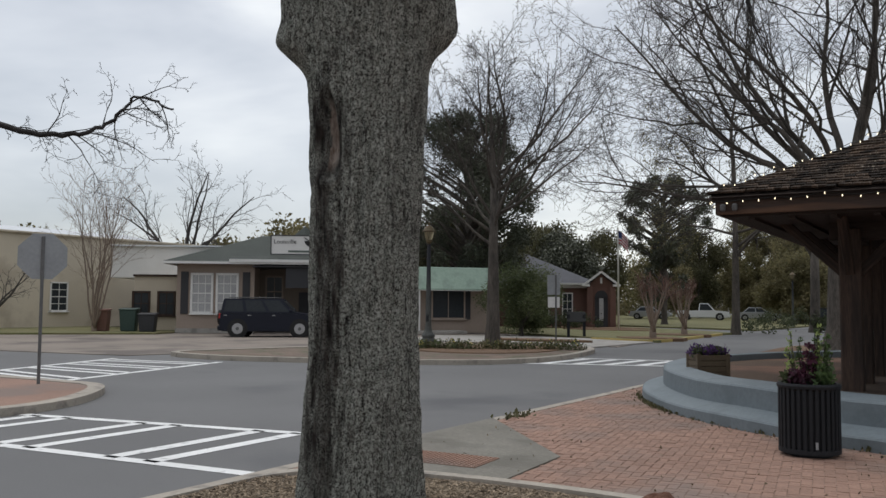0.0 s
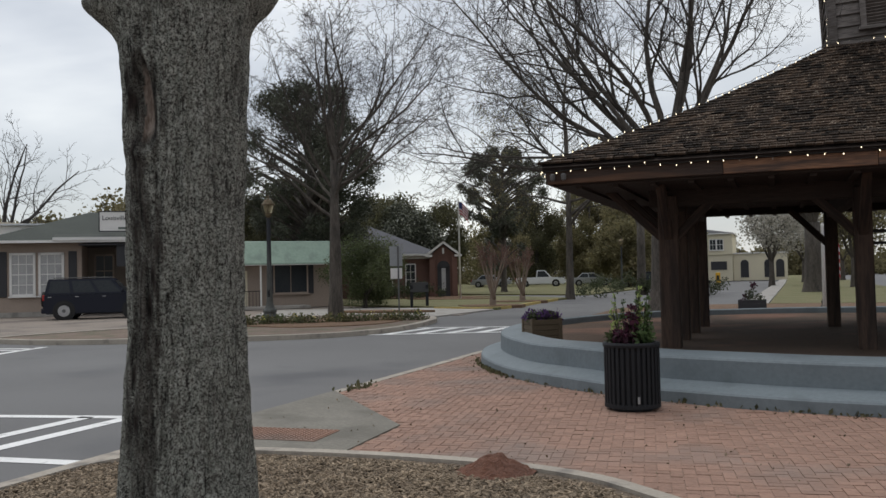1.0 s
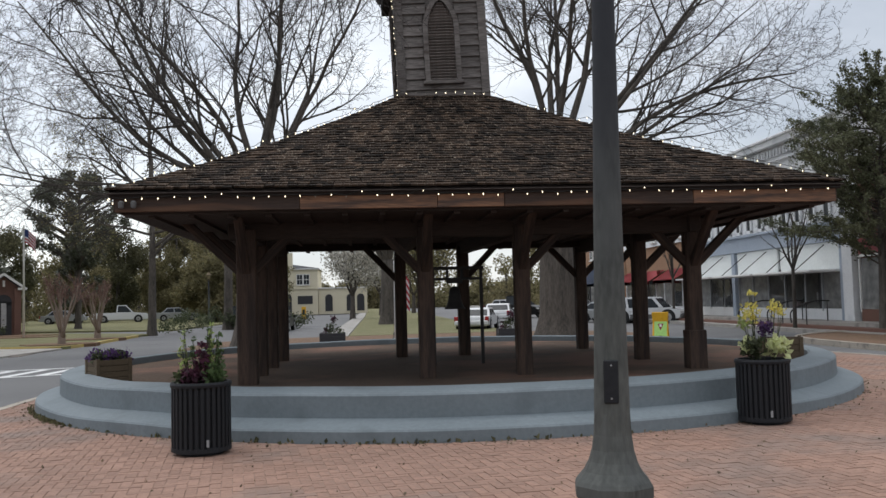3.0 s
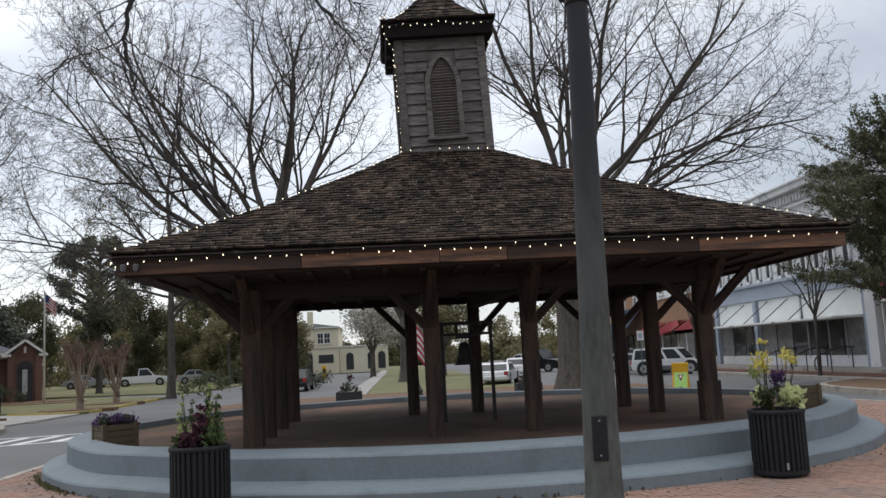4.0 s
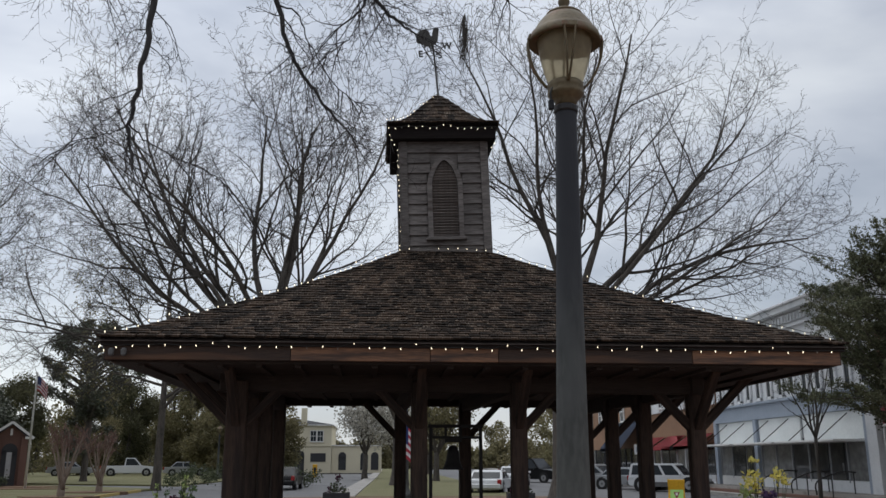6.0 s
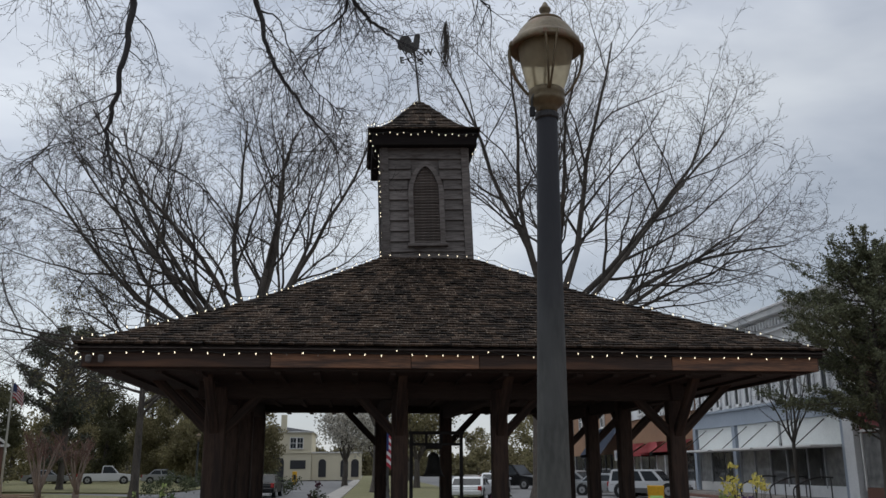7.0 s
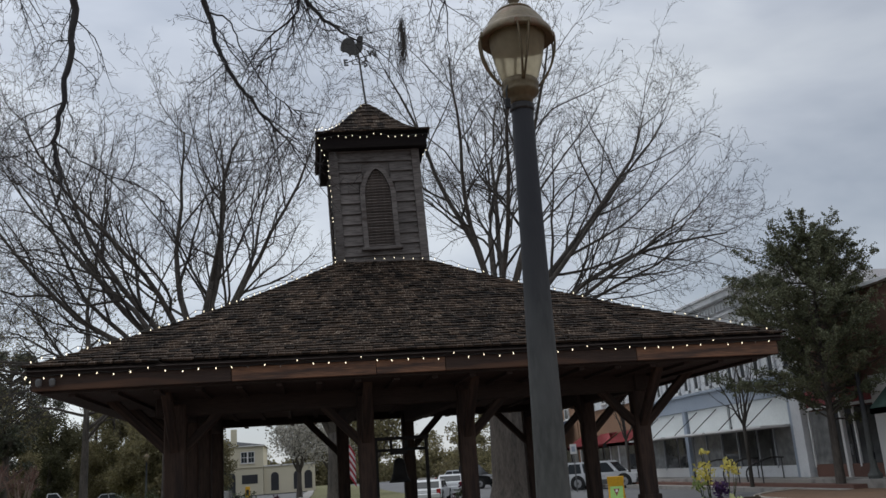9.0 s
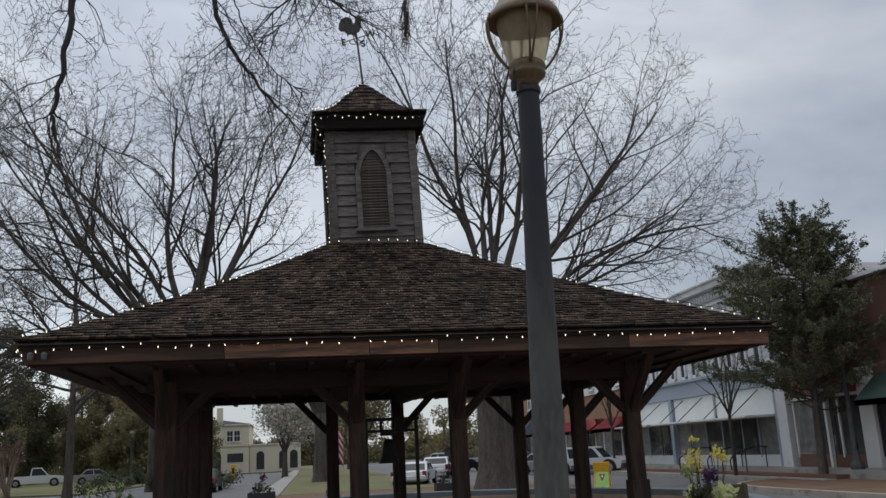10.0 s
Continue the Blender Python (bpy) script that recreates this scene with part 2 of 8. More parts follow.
LEAF_CEDAR = mat("cedar_foliage", (0.08, 0.094, 0.05), (0.13, 0.13, 0.068), rough=0.8, big=0.5, fine=5, bump=0, vary=0.45, island=True)
LEAF_SHRUB = mat("shrub_leaf", (0.05, 0.066, 0.03), (0.078, 0.09, 0.045), rough=0.6, big=0.6, fine=6, bump=0, vary=0.4, island=True)
BUD = mat("pale_green_bud", (0.24, 0.25, 0.13), (0.3, 0.28, 0.18), rough=0.8, bump=0, vary=0.3, island=True)
BLOSSOM = mat("white_blossom", (0.42, 0.4, 0.35), (0.34, 0.32, 0.27), rough=0.8, bump=0, vary=0.3, island=True)
LEAF_LIGHT = mat("fresh_green_leaf", (0.34, 0.4, 0.15), (0.2, 0.28, 0.09), rough=0.6, bump=0, vary=0.35, island=True)
LEAF_FRESH = mat("mid_green_leaf", (0.1, 0.155, 0.055), (0.065, 0.105, 0.04), rough=0.6, bump=0, vary=0.35, island=True)
PETAL_YELLOW = mat("yellow_petal", (0.68, 0.56, 0.1), (0.6, 0.58, 0.2), rough=0.6, bump=0, vary=0.25, island=True)
PETAL_CREAM = mat("cream_kale_leaf", (0.66, 0.68, 0.4), (0.52, 0.58, 0.28), rough=0.6, bump=0, vary=0.2, island=True)
PETAL_PURPLE = mat("purple_petal", (0.1, 0.05, 0.16), (0.07, 0.035, 0.1), rough=0.6, bump=0, vary=0.4, island=True)
LEAF_MAROON = mat("maroon_kale_leaf", (0.085, 0.018, 0.045), (0.05, 0.02, 0.03), rough=0.6, bump=0, vary=0.4, island=True)
CREAM_WALL = mat("cream_stucco", (0.60, 0.53, 0.42), (0.5, 0.44, 0.35), rough=0.9, big=0.4, fine=20, bump=0.1, stain=(0.42, 0.36, 0.28), stain_scale=0.5)
# darker than the tan siding: the porch's shade is put into this colour
PORCH_SHADE_WALL = mat("porch_shade_siding", (0.2, 0.165, 0.135), (0.16, 0.13, 0.105), rough=0.85, big=0.5, fine=12, bump=0.08)
TAN_WALL = mat("tan_siding", (0.34, 0.27, 0.225), (0.28, 0.225, 0.185), rough=0.85, big=0.5, fine=12, bump=0.08)
YELLOW_WALL = mat("pale_yellow_stucco", (0.66, 0.60, 0.45), (0.57, 0.52, 0.4), rough=0.9, big=0.2)
GREEN_ROOF = mat("grey_green_roof_shingle", (0.055, 0.064, 0.055), (0.036, 0.042, 0.037), rough=0.9, big=0.7, fine=12, bump=0.3)
MINT = mat("mint_roof_panel", (0.33, 0.43, 0.35), (0.26, 0.35, 0.285), rough=0.8, big=0.8, fine=8, bump=0.2, stain=(0.22, 0.29, 0.24), stain_scale=1.2)
WHITE = mat("white_paint", (0.74, 0.73, 0.71), (0.64, 0.63, 0.61), rough=0.6, big=0.8, fine=20, bump=0.05)
METAL_ROOF = mat("pale_metal_roof", (0.62, 0.64, 0.66), (0.5, 0.52, 0.54), rough=0.5, big=0.5)
DARK_GLASS = mat("dark_window_glass", (0.03, 0.035, 0.04), (0.045, 0.05, 0.055), rough=0.15, bump=0, spec=0.14)
# grey patches in the glass colour stand in for pale reflections
SHOP_GLASS = mat("shop_window_glass", (0.035, 0.037, 0.038), (0.075, 0.075, 0.075), rough=0.06, big=0.9, fine=3, bump=0, spec=0.5)
SHOP_BLIND = mat("shop_window_with_pale_paper", (0.3, 0.3, 0.295), (0.13, 0.132, 0.132), rough=0.1, big=0.8, fine=3, bump=0, spec=0.5)
CURTAIN_GLASS = mat("window_glass_with_pale_blind", (0.42, 0.42, 0.42), (0.3, 0.3, 0.31), rough=0.12, big=2, bump=0)
LITTERED = mat("leaf_littered_paving", (0.2, 0.145, 0.11), (0.12, 0.09, 0.07), rough=0.95, big=0.9, fine=18, bump=0.5, dist=0.02, stain=(0.1, 0.1, 0.06), stain_scale=1.4, stain_at=0.56)
SHUTTER = mat("near_black_shutter", (0.03, 0.03, 0.035), rough=0.6)
HOUSE_BRICK = mat("house_brick", (0.17, 0.09, 0.07), (0.12, 0.068, 0.055), rough=0.9, big=0.7, fine=16, bump=0.2)
BROWN_BRICK = mat("tan_facade_brick", (0.33, 0.19, 0.11), (0.25, 0.145, 0.09), rough=0.9, big=0.5, fine=16, bump=0.2)
RED_BRICK = mat("red_facade_brick", (0.18, 0.09, 0.065), (0.13, 0.07, 0.055), rough=0.9, big=0.5, fine=16, bump=0.2)
ROOF_CHARCOAL = mat("charcoal_roof_shingle", (0.05, 0.052, 0.056), (0.036, 0.037, 0.04), rough=0.9, big=0.5, fine=8, bump=0.2)
SLATE = mat("grey_slate_roof", (0.085, 0.087, 0.1), (0.06, 0.061, 0.07), rough=0.85, big=0.6, fine=10)
BLUE_BAND = mat("blue_grey_paint", (0.36, 0.41, 0.48), (0.29, 0.34, 0.41), rough=0.7, big=0.6, fine=12)
FACADE_WHITE = mat("pale_facade_paint", (0.78, 0.79, 0.8), (0.68, 0.69, 0.7), rough=0.75, big=0.4, fine=12, stain=(0.55, 0.57, 0.59), stain_scale=0.7)
CANVAS = mat("pale_awning_canvas", (0.78, 0.81, 0.8), (0.68, 0.71, 0.7), rough=0.85, big=0.7, fine=12)
RED_CANVAS = mat("red_awning_canvas", (0.32, 0.03, 0.035), (0.24, 0.025, 0.03), rough=0.8)
BLUE_CANVAS = mat("dark_blue_awning_canvas", (0.05, 0.07, 0.12), (0.04, 0.055, 0.09), rough=0.8)
GREEN_CANVAS = mat("green_awning_canvas", (0.1, 0.17, 0.14), (0.08, 0.13, 0.11), rough=0.8)
RED_PAINT = mat("dark_red_shop_paint", (0.26, 0.04, 0.045), (0.2, 0.035, 0.04), rough=0.6)
GREY_SIGN = mat("bare_aluminium_sign_back", (0.33, 0.34, 0.35), (0.27, 0.28, 0.29), rough=0.5, metal=0.3, big=2)
POST_STEEL = mat("galvanised_post", (0.16, 0.16, 0.16), (0.11, 0.11, 0.11), rough=0.6, metal=0.4, big=3)
CAR_NAVY = mat("dark_navy_car_paint", (0.008, 0.010, 0.02), (0.009, 0.011, 0.022), rough=0.3, bump=0, spec=0.25)
CAR_WHITE = mat("white_car_paint", (0.62, 0.63, 0.64), (0.6, 0.61, 0.62), rough=0.25, bump=0)
CAR_SILVER = mat("silver_car_paint", (0.36, 0.37, 0.38), (0.34, 0.35, 0.36), rough=0.28, metal=0.5, bump=0)
CAR_BLACK = mat("black_car_paint", (0.01, 0.01, 0.011), rough=0.3, bump=0, spec=0.25)
CAR_CLADDING = mat("grey_plastic_cladding", (0.12, 0.12, 0.12), rough=0.7)
RUBBER = mat("tyre_rubber", (0.02, 0.02, 0.02), rough=0.9)
RIM = mat("alloy_rim", (0.4, 0.4, 0.41), rough=0.35, metal=0.7, bump=0)
TAIL_RED = mat("red_tail_light_plastic", (0.35, 0.015, 0.015), rough=0.25, bump=0)
LIGHT_CLEAR = mat("clear_headlight_plastic", (0.6, 0.6, 0.6), rough=0.15, bump=0)
FLAG_RED = mat("red_flag_cloth", (0.42, 0.04, 0.06), rough=0.9)
FLAG_BLUE = mat("blue_flag_cloth", (0.03, 0.05, 0.16), rough=0.9)
FLAG_WHITE = mat("white_flag_cloth", (0.7, 0.7, 0.7), rough=0.9)
YELLOW_PLASTIC = mat("yellow_plastic", (0.75, 0.42, 0.02), rough=0.5, bump=0)
LIME_PAPER = mat("lime_green_poster", (0.42, 0.72, 0.2), rough=0.6, bump=0)
GREEN_BIN = mat("dark_green_plastic", (0.03, 0.06, 0.05), rough=0.6)
INK = mat("black_lettering", (0.02, 0.02, 0.02), rough=0.7, bump=0)
GREY_INK = mat("grey_green_lettering", (0.12, 0.15, 0.13), rough=0.7, bump=0)



def let_light_through(m, share):
    """Thin leaves and petals pass part of the light."""
    n, l = m.node_tree.nodes, m.node_tree.links
    p, out = n["Principled BSDF"], n["Material Output"]
    tr = n.new("ShaderNodeBsdfTranslucent")
    l.new(p.inputs["Base Color"].links[0].from_socket, tr.inputs["Color"])
    mx = n.new("ShaderNodeMixShader")
    mx.inputs[0].default_value = share
    l.new(p.outputs[0], mx.inputs[1])
    l.new(tr.outputs[0], mx.inputs[2])
    l.new(mx.outputs[0], out.inputs["Surface"])


for leaf_mat in (LEAF_WOOD, LEAF_OLIVE, LEAF_LAUREL, LEAF_LIGHT, LEAF_FRESH, LEAF_SHRUB, PETAL_YELLOW, PETAL_CREAM, PETAL_PURPLE, LEAF_MAROON, BUD, BLOSSOM):
    let_light_through(leaf_mat, 0.48)


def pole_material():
    """Cast metal, weathered grey below and darker and bluer towards the top, the border ragged."""
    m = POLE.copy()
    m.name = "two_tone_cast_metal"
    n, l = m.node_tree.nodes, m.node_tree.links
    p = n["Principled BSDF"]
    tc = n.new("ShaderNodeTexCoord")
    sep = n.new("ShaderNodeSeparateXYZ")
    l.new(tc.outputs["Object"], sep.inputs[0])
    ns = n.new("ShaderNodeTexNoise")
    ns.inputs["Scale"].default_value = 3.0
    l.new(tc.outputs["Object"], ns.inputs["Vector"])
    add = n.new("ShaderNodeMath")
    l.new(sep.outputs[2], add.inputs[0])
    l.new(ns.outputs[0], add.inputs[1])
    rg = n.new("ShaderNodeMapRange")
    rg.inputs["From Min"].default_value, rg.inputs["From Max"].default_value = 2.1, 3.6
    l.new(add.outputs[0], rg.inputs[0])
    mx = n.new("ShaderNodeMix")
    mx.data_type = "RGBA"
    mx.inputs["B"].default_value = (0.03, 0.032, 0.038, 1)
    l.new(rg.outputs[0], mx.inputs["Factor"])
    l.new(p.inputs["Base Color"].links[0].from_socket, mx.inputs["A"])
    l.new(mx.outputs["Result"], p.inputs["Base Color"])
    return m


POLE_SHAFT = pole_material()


def bark_material():
    """Furrowed oak bark: dark furrows, grey-brown plates, and pale grey-green lichen flakes that gather on the plates."""
    m = bpy.data.materials.new("lichened_oak_bark")
    m.use_nodes = True
    n, l = m.node_tree.nodes, m.node_tree.links
    p = n["Principled BSDF"]
    p.inputs["Roughness"].default_value = 0.95
    p.inputs["Specular IOR Level"].default_value = 0.2
    tc = n.new("ShaderNodeTexCoord")
    def tex(kind, scale, stretch, detail=5, rough=0.6):
        mp = n.new("ShaderNodeMapping")
        mp.inputs["Scale"].default_value = stretch
        l.new(tc.outputs["Object"], mp.inputs[0])
        t = n.new(kind)
        t.inputs["Scale"].default_value = scale
        if kind == "ShaderNodeTexNoise":
            t.inputs["Detail"].default_value, t.inputs["Roughness"].default_value = detail, rough
        l.new(mp.outputs[0], t.inputs["Vector"])
        return t.outputs[0]
    def ramp(v, lo, hi):
        r = n.new("ShaderNodeMapRange")
        r.inputs["From Min"].default_value, r.inputs["From Max"].default_value = lo, hi
        l.new(v, r.inputs[0])
        return r.outputs[0]
    def mix(f, a, b):
        x = n.new("ShaderNodeMix")
        x.data_type = "RGBA"
        l.new(f, x.inputs["Factor"])
        for k, c in (("A", a), ("B", b)):
            if isinstance(c, tuple):
                x.inputs[k].default_value = (*c, 1)
            else:
                l.new(c, x.inputs[k])
        return x.outputs["Result"]
    def times(a, b):
        x = n.new("ShaderNodeMath")
        x.operation = "MULTIPLY"
        l.new(a, x.inputs[0])
        l.new(b, x.inputs[1])
        return x.outputs[0]
    furrow = tex("ShaderNodeTexNoise", 42, (1, 1, 0.14), 6, 0.65)
    grain = tex("ShaderNodeTexNoise", 60, (1, 1, 0.35), 4)
    base = mix(ramp(furrow, 0.42, 0.6), (0.016, 0.014, 0.013), (0.085, 0.077, 0.068))
    base = mix(ramp(grain, 0.45, 0.8), base, (0.06, 0.052, 0.045))
    flakes = ramp(tex("ShaderNodeTexNoise", 84, (1, 1, 0.9), 8, 0.9), 0.485, 0.505)
    area = ramp(tex("ShaderNodeTexNoise", 6.0, (1, 1, 0.6), 6, 0.8), 0.3, 0.47)
    lichen = mix(ramp(tex("ShaderNodeTexNoise", 24, (1, 1, 1), 6, 0.8), 0.3, 0.7), (0.16, 0.178, 0.15), (0.52, 0.52, 0.47))
    col = mix(times(times(flakes, area), ramp(furrow, 0.33, 0.42)), base, lichen)
    # a dark damp streak runs down one side from an old wound
    at = n.new("ShaderNodeAttribute")
    at.attribute_name = "wet"
    col = mix(at.outputs["Fac"], col, mix(ramp(furrow, 0.4, 0.6), (0.01, 0.008, 0.0075), (0.042, 0.032, 0.028)))
    wd = n.new("ShaderNodeAttribute")
    wd.attribute_name = "bare"
    col = mix(wd.outputs["Fac"], col, mix(ramp(grain, 0.35, 0.65), (0.36, 0.3, 0.26), (0.17, 0.125, 0.1)))
    l.new(col, p.inputs["Base Color"])
    bp = n.new("ShaderNodeBump")
    bp.inputs["Strength"].default_value, bp.inputs["Distance"].default_value = 0.9, 0.012
    l.new(furrow, bp.inputs["Height"])
    bp2 = n.new("ShaderNodeBump")
    bp2.inputs["Strength"].default_value, bp2.inputs["Distance"].default_value = 0.7, 0.006
    l.new(flakes, bp2.inputs["Height"])
    l.new(bp.outputs[0], bp2.inputs["Normal"])
    l.new(bp2.outputs[0], p.inputs["Normal"])
    return m


BARK = bark_material()


# ---------------------------------------------------------------- building tools
def part(name, bm, material, parent=None, label="", m=None, smooth=False):
    """A bmesh as ONE mesh object, under a thing or a part."""
    me = bpy.data.meshes.new(name)
    bm.to_mesh(me)
    bm.free()
    return mesh_part(name, me, material, parent, label, m, smooth)


def mesh_part(name, me, material, parent=None, label="", m=None, smooth=False):
    if material and not me.materials:
        me.materials.append(material)
    if smooth:
        me.polygons.foreach_set("use_smooth", [True] * len(me.polygons))
    ob = new(name, me)
    if parent:
        ob.parent = parent
    if m:
        ob.matrix_basis = m
    if label:
        tagged(ob, label)
    return ob


def thing(name, label, category, group="", kind="", m=None):
    ob = new(name)
    ob.empty_display_size = 0.1
    if m:
        ob.matrix_basis = m
    return tagged(ob, label, category, group, kind)


def box(bm, c, s, rot=None, bevel=0.0):
    """A box with centre c and size s, turned by rot, with bevelled edges."""
    g = bmesh.ops.create_cube(bm, size=1.0)
    mt = Matrix.Translation(c) @ (rot.to_4x4() if rot else Matrix()) @ Matrix.Diagonal((*s, 1))
    bmesh.ops.transform(bm, matrix=mt, verts=g["verts"])
    if bevel:
        es = list({e for v in g["verts"] for e in v.link_edges})
        bmesh.ops.bevel(bm, geom=es, offset=bevel, segments=1, affect="EDGES")
    return bm


def slab(c, s, rot=None, bevel=0.0):
    return box(bmesh.new(), c, s, rot, bevel)


def lathe(profile, seg=24, sharp=None):
    """A turned form from (radius, height) pairs."""
    bm = bmesh.new()
    rings = []
    for r, z in profile:
        rings.append([bm.verts.new((r * math.cos(2 * math.pi * i / seg), r * math.sin(2 * math.pi * i / seg), z)) for i in range(seg)])
    for a, b in zip(rings, rings[1:]):
        for i in range(seg):
            bm.faces.new((a[i], a[(i + 1) % seg], b[(i + 1) % seg], b[i]))
    if profile[0][0] > 1e-4:
        bm.faces.new(rings[0][::-1])
    if profile[-1][0] > 1e-4:
        bm.faces.new(rings[-1])
    return bm


class Soup:
    """Gathers loose faces for from_pydata."""
    def __init__(self):
        self.v, self.f = [], []

    def tube(self, pts, radii, n=6):
        base = len(self.v)
        up = Vector((0.13, 0.31, 0.94))
        k = len(pts)
        for i, p in enumerate(pts):
            d = (pts[min(i + 1, k - 1)] - pts[max(i - 1, 0)])
            if d.length < 1e-6:
                d = Vector((0, 0, 1))
            d.normalize()
            a = d.cross(up)
            if a.length < 0.05:
                a = d.cross(Vector((1, 0, 0)))
            a.normalize()
            b = d.cross(a)
            r = radii[i]
            for j in range(n):
                w = 2 * math.pi * j / n
                self.v.append(tuple(p + a * (r * math.cos(w)) + b * (r * math.sin(w))))
        for i in range(k - 1):
            for j in range(n):
                q = base + i * n
                self.f.append((q + j, q + (j + 1) % n, q + n + (j + 1) % n, q + n + j))
        self.f.append(tuple(base + (k - 1) * n + j for j in range(n)))

    def leaf(self, p, size, rng, droop=0.0):
        """A bent leaf of two faces."""
        a = Vector((rng.uniform(-1, 1), rng.uniform(-1, 1), rng.uniform(-1, 1) - droop))
        a.normalize()
        b = a.cross(Vector((rng.uniform(-1, 1), rng.uniform(-1, 1), rng.uniform(-1, 1))))
        if b.length < 0.05:
            return
        b.normalize()
        c = a.cross(b)
        q = len(self.v)
        w = size * 0.32
        self.v += [tuple(p), tuple(p + a * size * 0.5 + b * w + c * size * 0.1), tuple(p + a * size), tuple(p + a * size * 0.5 - b * w + c * size * 0.1)]
        self.f += [(q, q + 1, q + 2), (q, q + 2, q + 3)]

    def brick(self, c, s, rot, lean=0.0):
        """A five-sided block, open below: centre of its top, size, turn about z."""
        q = len(self.v)
        x, y, z = s[0] / 2, s[1] / 2, s[2]
        e = min(s[0], s[1]) * 0.035
        co, si = math.cos(rot), math.sin(rot)
        for dx, dy, dz in ((-x, -y, -z), (x, -y, -z), (x, y, -z), (-x, y, -z), (-x + e, -y + e, 0), (x - e, -y + e, lean), (x - e, y - e, lean), (-x + e, y - e, 0)):
            self.v.append((c[0] + dx * co - dy * si, c[1] + dx * si + dy * co, c[2] + dz))
        self.f += [(q + 4, q + 5, q + 6, q + 7)] + [(q + i, q + (i + 1) % 4, q + 4 + (i + 1) % 4, q + 4 + i) for i in range(4)]

    def mesh(self, name):
        me = bpy.data.meshes.new(name)
        me.from_pydata(self.v, [], self.f)
        me.update()
        return me


def tube_part(name, pts, r, material, parent, n=8, label=""):
    s = Soup()
    pts = [Vector(p) for p in pts]
    s.tube(pts, r if isinstance(r, (list, tuple)) else [r] * len(pts), n)
    return mesh_part(name, s.mesh(name), material, parent, label, smooth=True)


def smooth_line(pts, steps=6):
    """Points of a smooth curve through pts."""
    pts = [Vector(p) for p in pts]
    out = []
    for i in range(len(pts) - 1):
        p0, p1, p2, p3 = pts[max(i - 1, 0)], pts[i], pts[i + 1], pts[min(i + 2, len(pts) - 1)]
        for k in range(steps):
            t = k / steps
            out.append(0.5 * (2 * p1 + (p2 - p0) * t + (2 * p0 - 5 * p1 + 4 * p2 - p3) * t * t + (3 * p1 - p0 - 3 * p2 + p3) * t ** 3))
    out.append(pts[-1])
    return out


def plate(outline, z0, z1):
    """A flat prism over an outline in plan."""
    bm = bmesh.new()
    lo = [bm.verts.new((x, y, z0)) for x, y in outline]
    hi = [bm.verts.new((x, y, z1)) for x, y in outline]
    bm.faces.new(hi)
    bm.faces.new(lo[::-1])
    k = len(outline)
    for i in range(k):
        bm.faces.new((lo[i], lo[(i + 1) % k], hi[(i + 1) % k], hi[i]))
    bmesh.ops.recalc_face_normals(bm, faces=bm.faces[:])
    return bm


def strip(line, width, z0, z1):
    """A band of that width along a line in plan, such as a kerb."""
    bm = bmesh.new()
    pts = [Vector((x, y, 0)) for x, y in line]
    rows = []
    for i, p in enumerate(pts):
        d = (pts[min(i + 1, len(pts) - 1)] - pts[max(i - 1, 0)]).normalized()
        s = Vector((-d.y, d.x, 0)) * width / 2
        a, b = p + s, p - s
        rows.append([bm.verts.new((a.x, a.y, z0)), bm.verts.new((a.x, a.y, z1)), bm.verts.new((b.x, b.y, z1)), bm.verts.new((b.x, b.y, z0))])
    for r, q in zip(rows, rows[1:]):
        for j in range(4):
            bm.faces.new((r[j], r[(j + 1) % 4], q[(j + 1) % 4], q[j]))
    bm.faces.new(rows[0])
    bm.faces.new(rows[-1][::-1])
    bmesh.ops.recalc_face_normals(bm, faces=bm.faces[:])
    return bm


def curve2(pts, steps=5):
    return [(p.x, p.y) for p in smooth_line([(x, y, 0) for x, y in pts], steps)]

# ---------------------------------------------------------------- ground
ROAD_Z = -0.08
bm = bmesh.new()
bmesh.ops.create_grid(bm, x_segments=8, y_segments=8, size=900)
tagged(part("ground", bm, ASPHALT, m=pose(0, 60, ROAD_Z)), "worn grey asphalt road surface reaching the distance", "road", kind="structure")


def ground_pad(name, outline, z, material, label, category):
    return tagged(part(name, plate(outline, ROAD_Z - 0.05, z), material), label, category, kind="structure")


BED_LINE = curve2([(-6.3, -8), (-6.3, -4), (-6.3, 0), (-6.3, 2.5), (-6.3, 4.2), (-6.2, 5.4), (-5.6, 6.0), (-4.84, 6.19), (-3.79, 6.26), (-2.74, 6.2), (-1.97, 5.96), (-1.48, 5.6), (-1.12, 5.2), (-0.95, 4.4), (-0.9, 3.4), (-0.9, 1.5), (-0.9, -3), (-0.9, -8)], 6)
PLAZA = curve2([(-6.45, -14), (-6.45, 3), (-6.45, 9), (-6.4, 14), (-6.35, 17), (-5.8, 21), (-4.5, 25), (-2, 27.2), (3, 27.6), (8, 26.6), (11, 23), (12.5, 17), (13, 8), (13, -14)], 5)
plaza = ground_pad("pavement", PLAZA, -0.0045, JOINT, "red brick pavement with uneven worn joints", "pavement")
tagged(part("kerb", strip(PLAZA, 0.16, ROAD_Z - 0.05, 0.005), KERB), "weathered pale concrete kerb along the brick plaza", "kerb", kind="structure")
bed = ground_pad("planting_bed", BED_LINE, 0.02, MULCH, "planting bed covered in brown wood-chip mulch", "planting bed")
tagged(part("bed_kerb", strip(BED_LINE, 0.14, -0.05, 0.05), KERB), "narrow curved concrete edging round the mulch bed", "kerb", kind="structure")
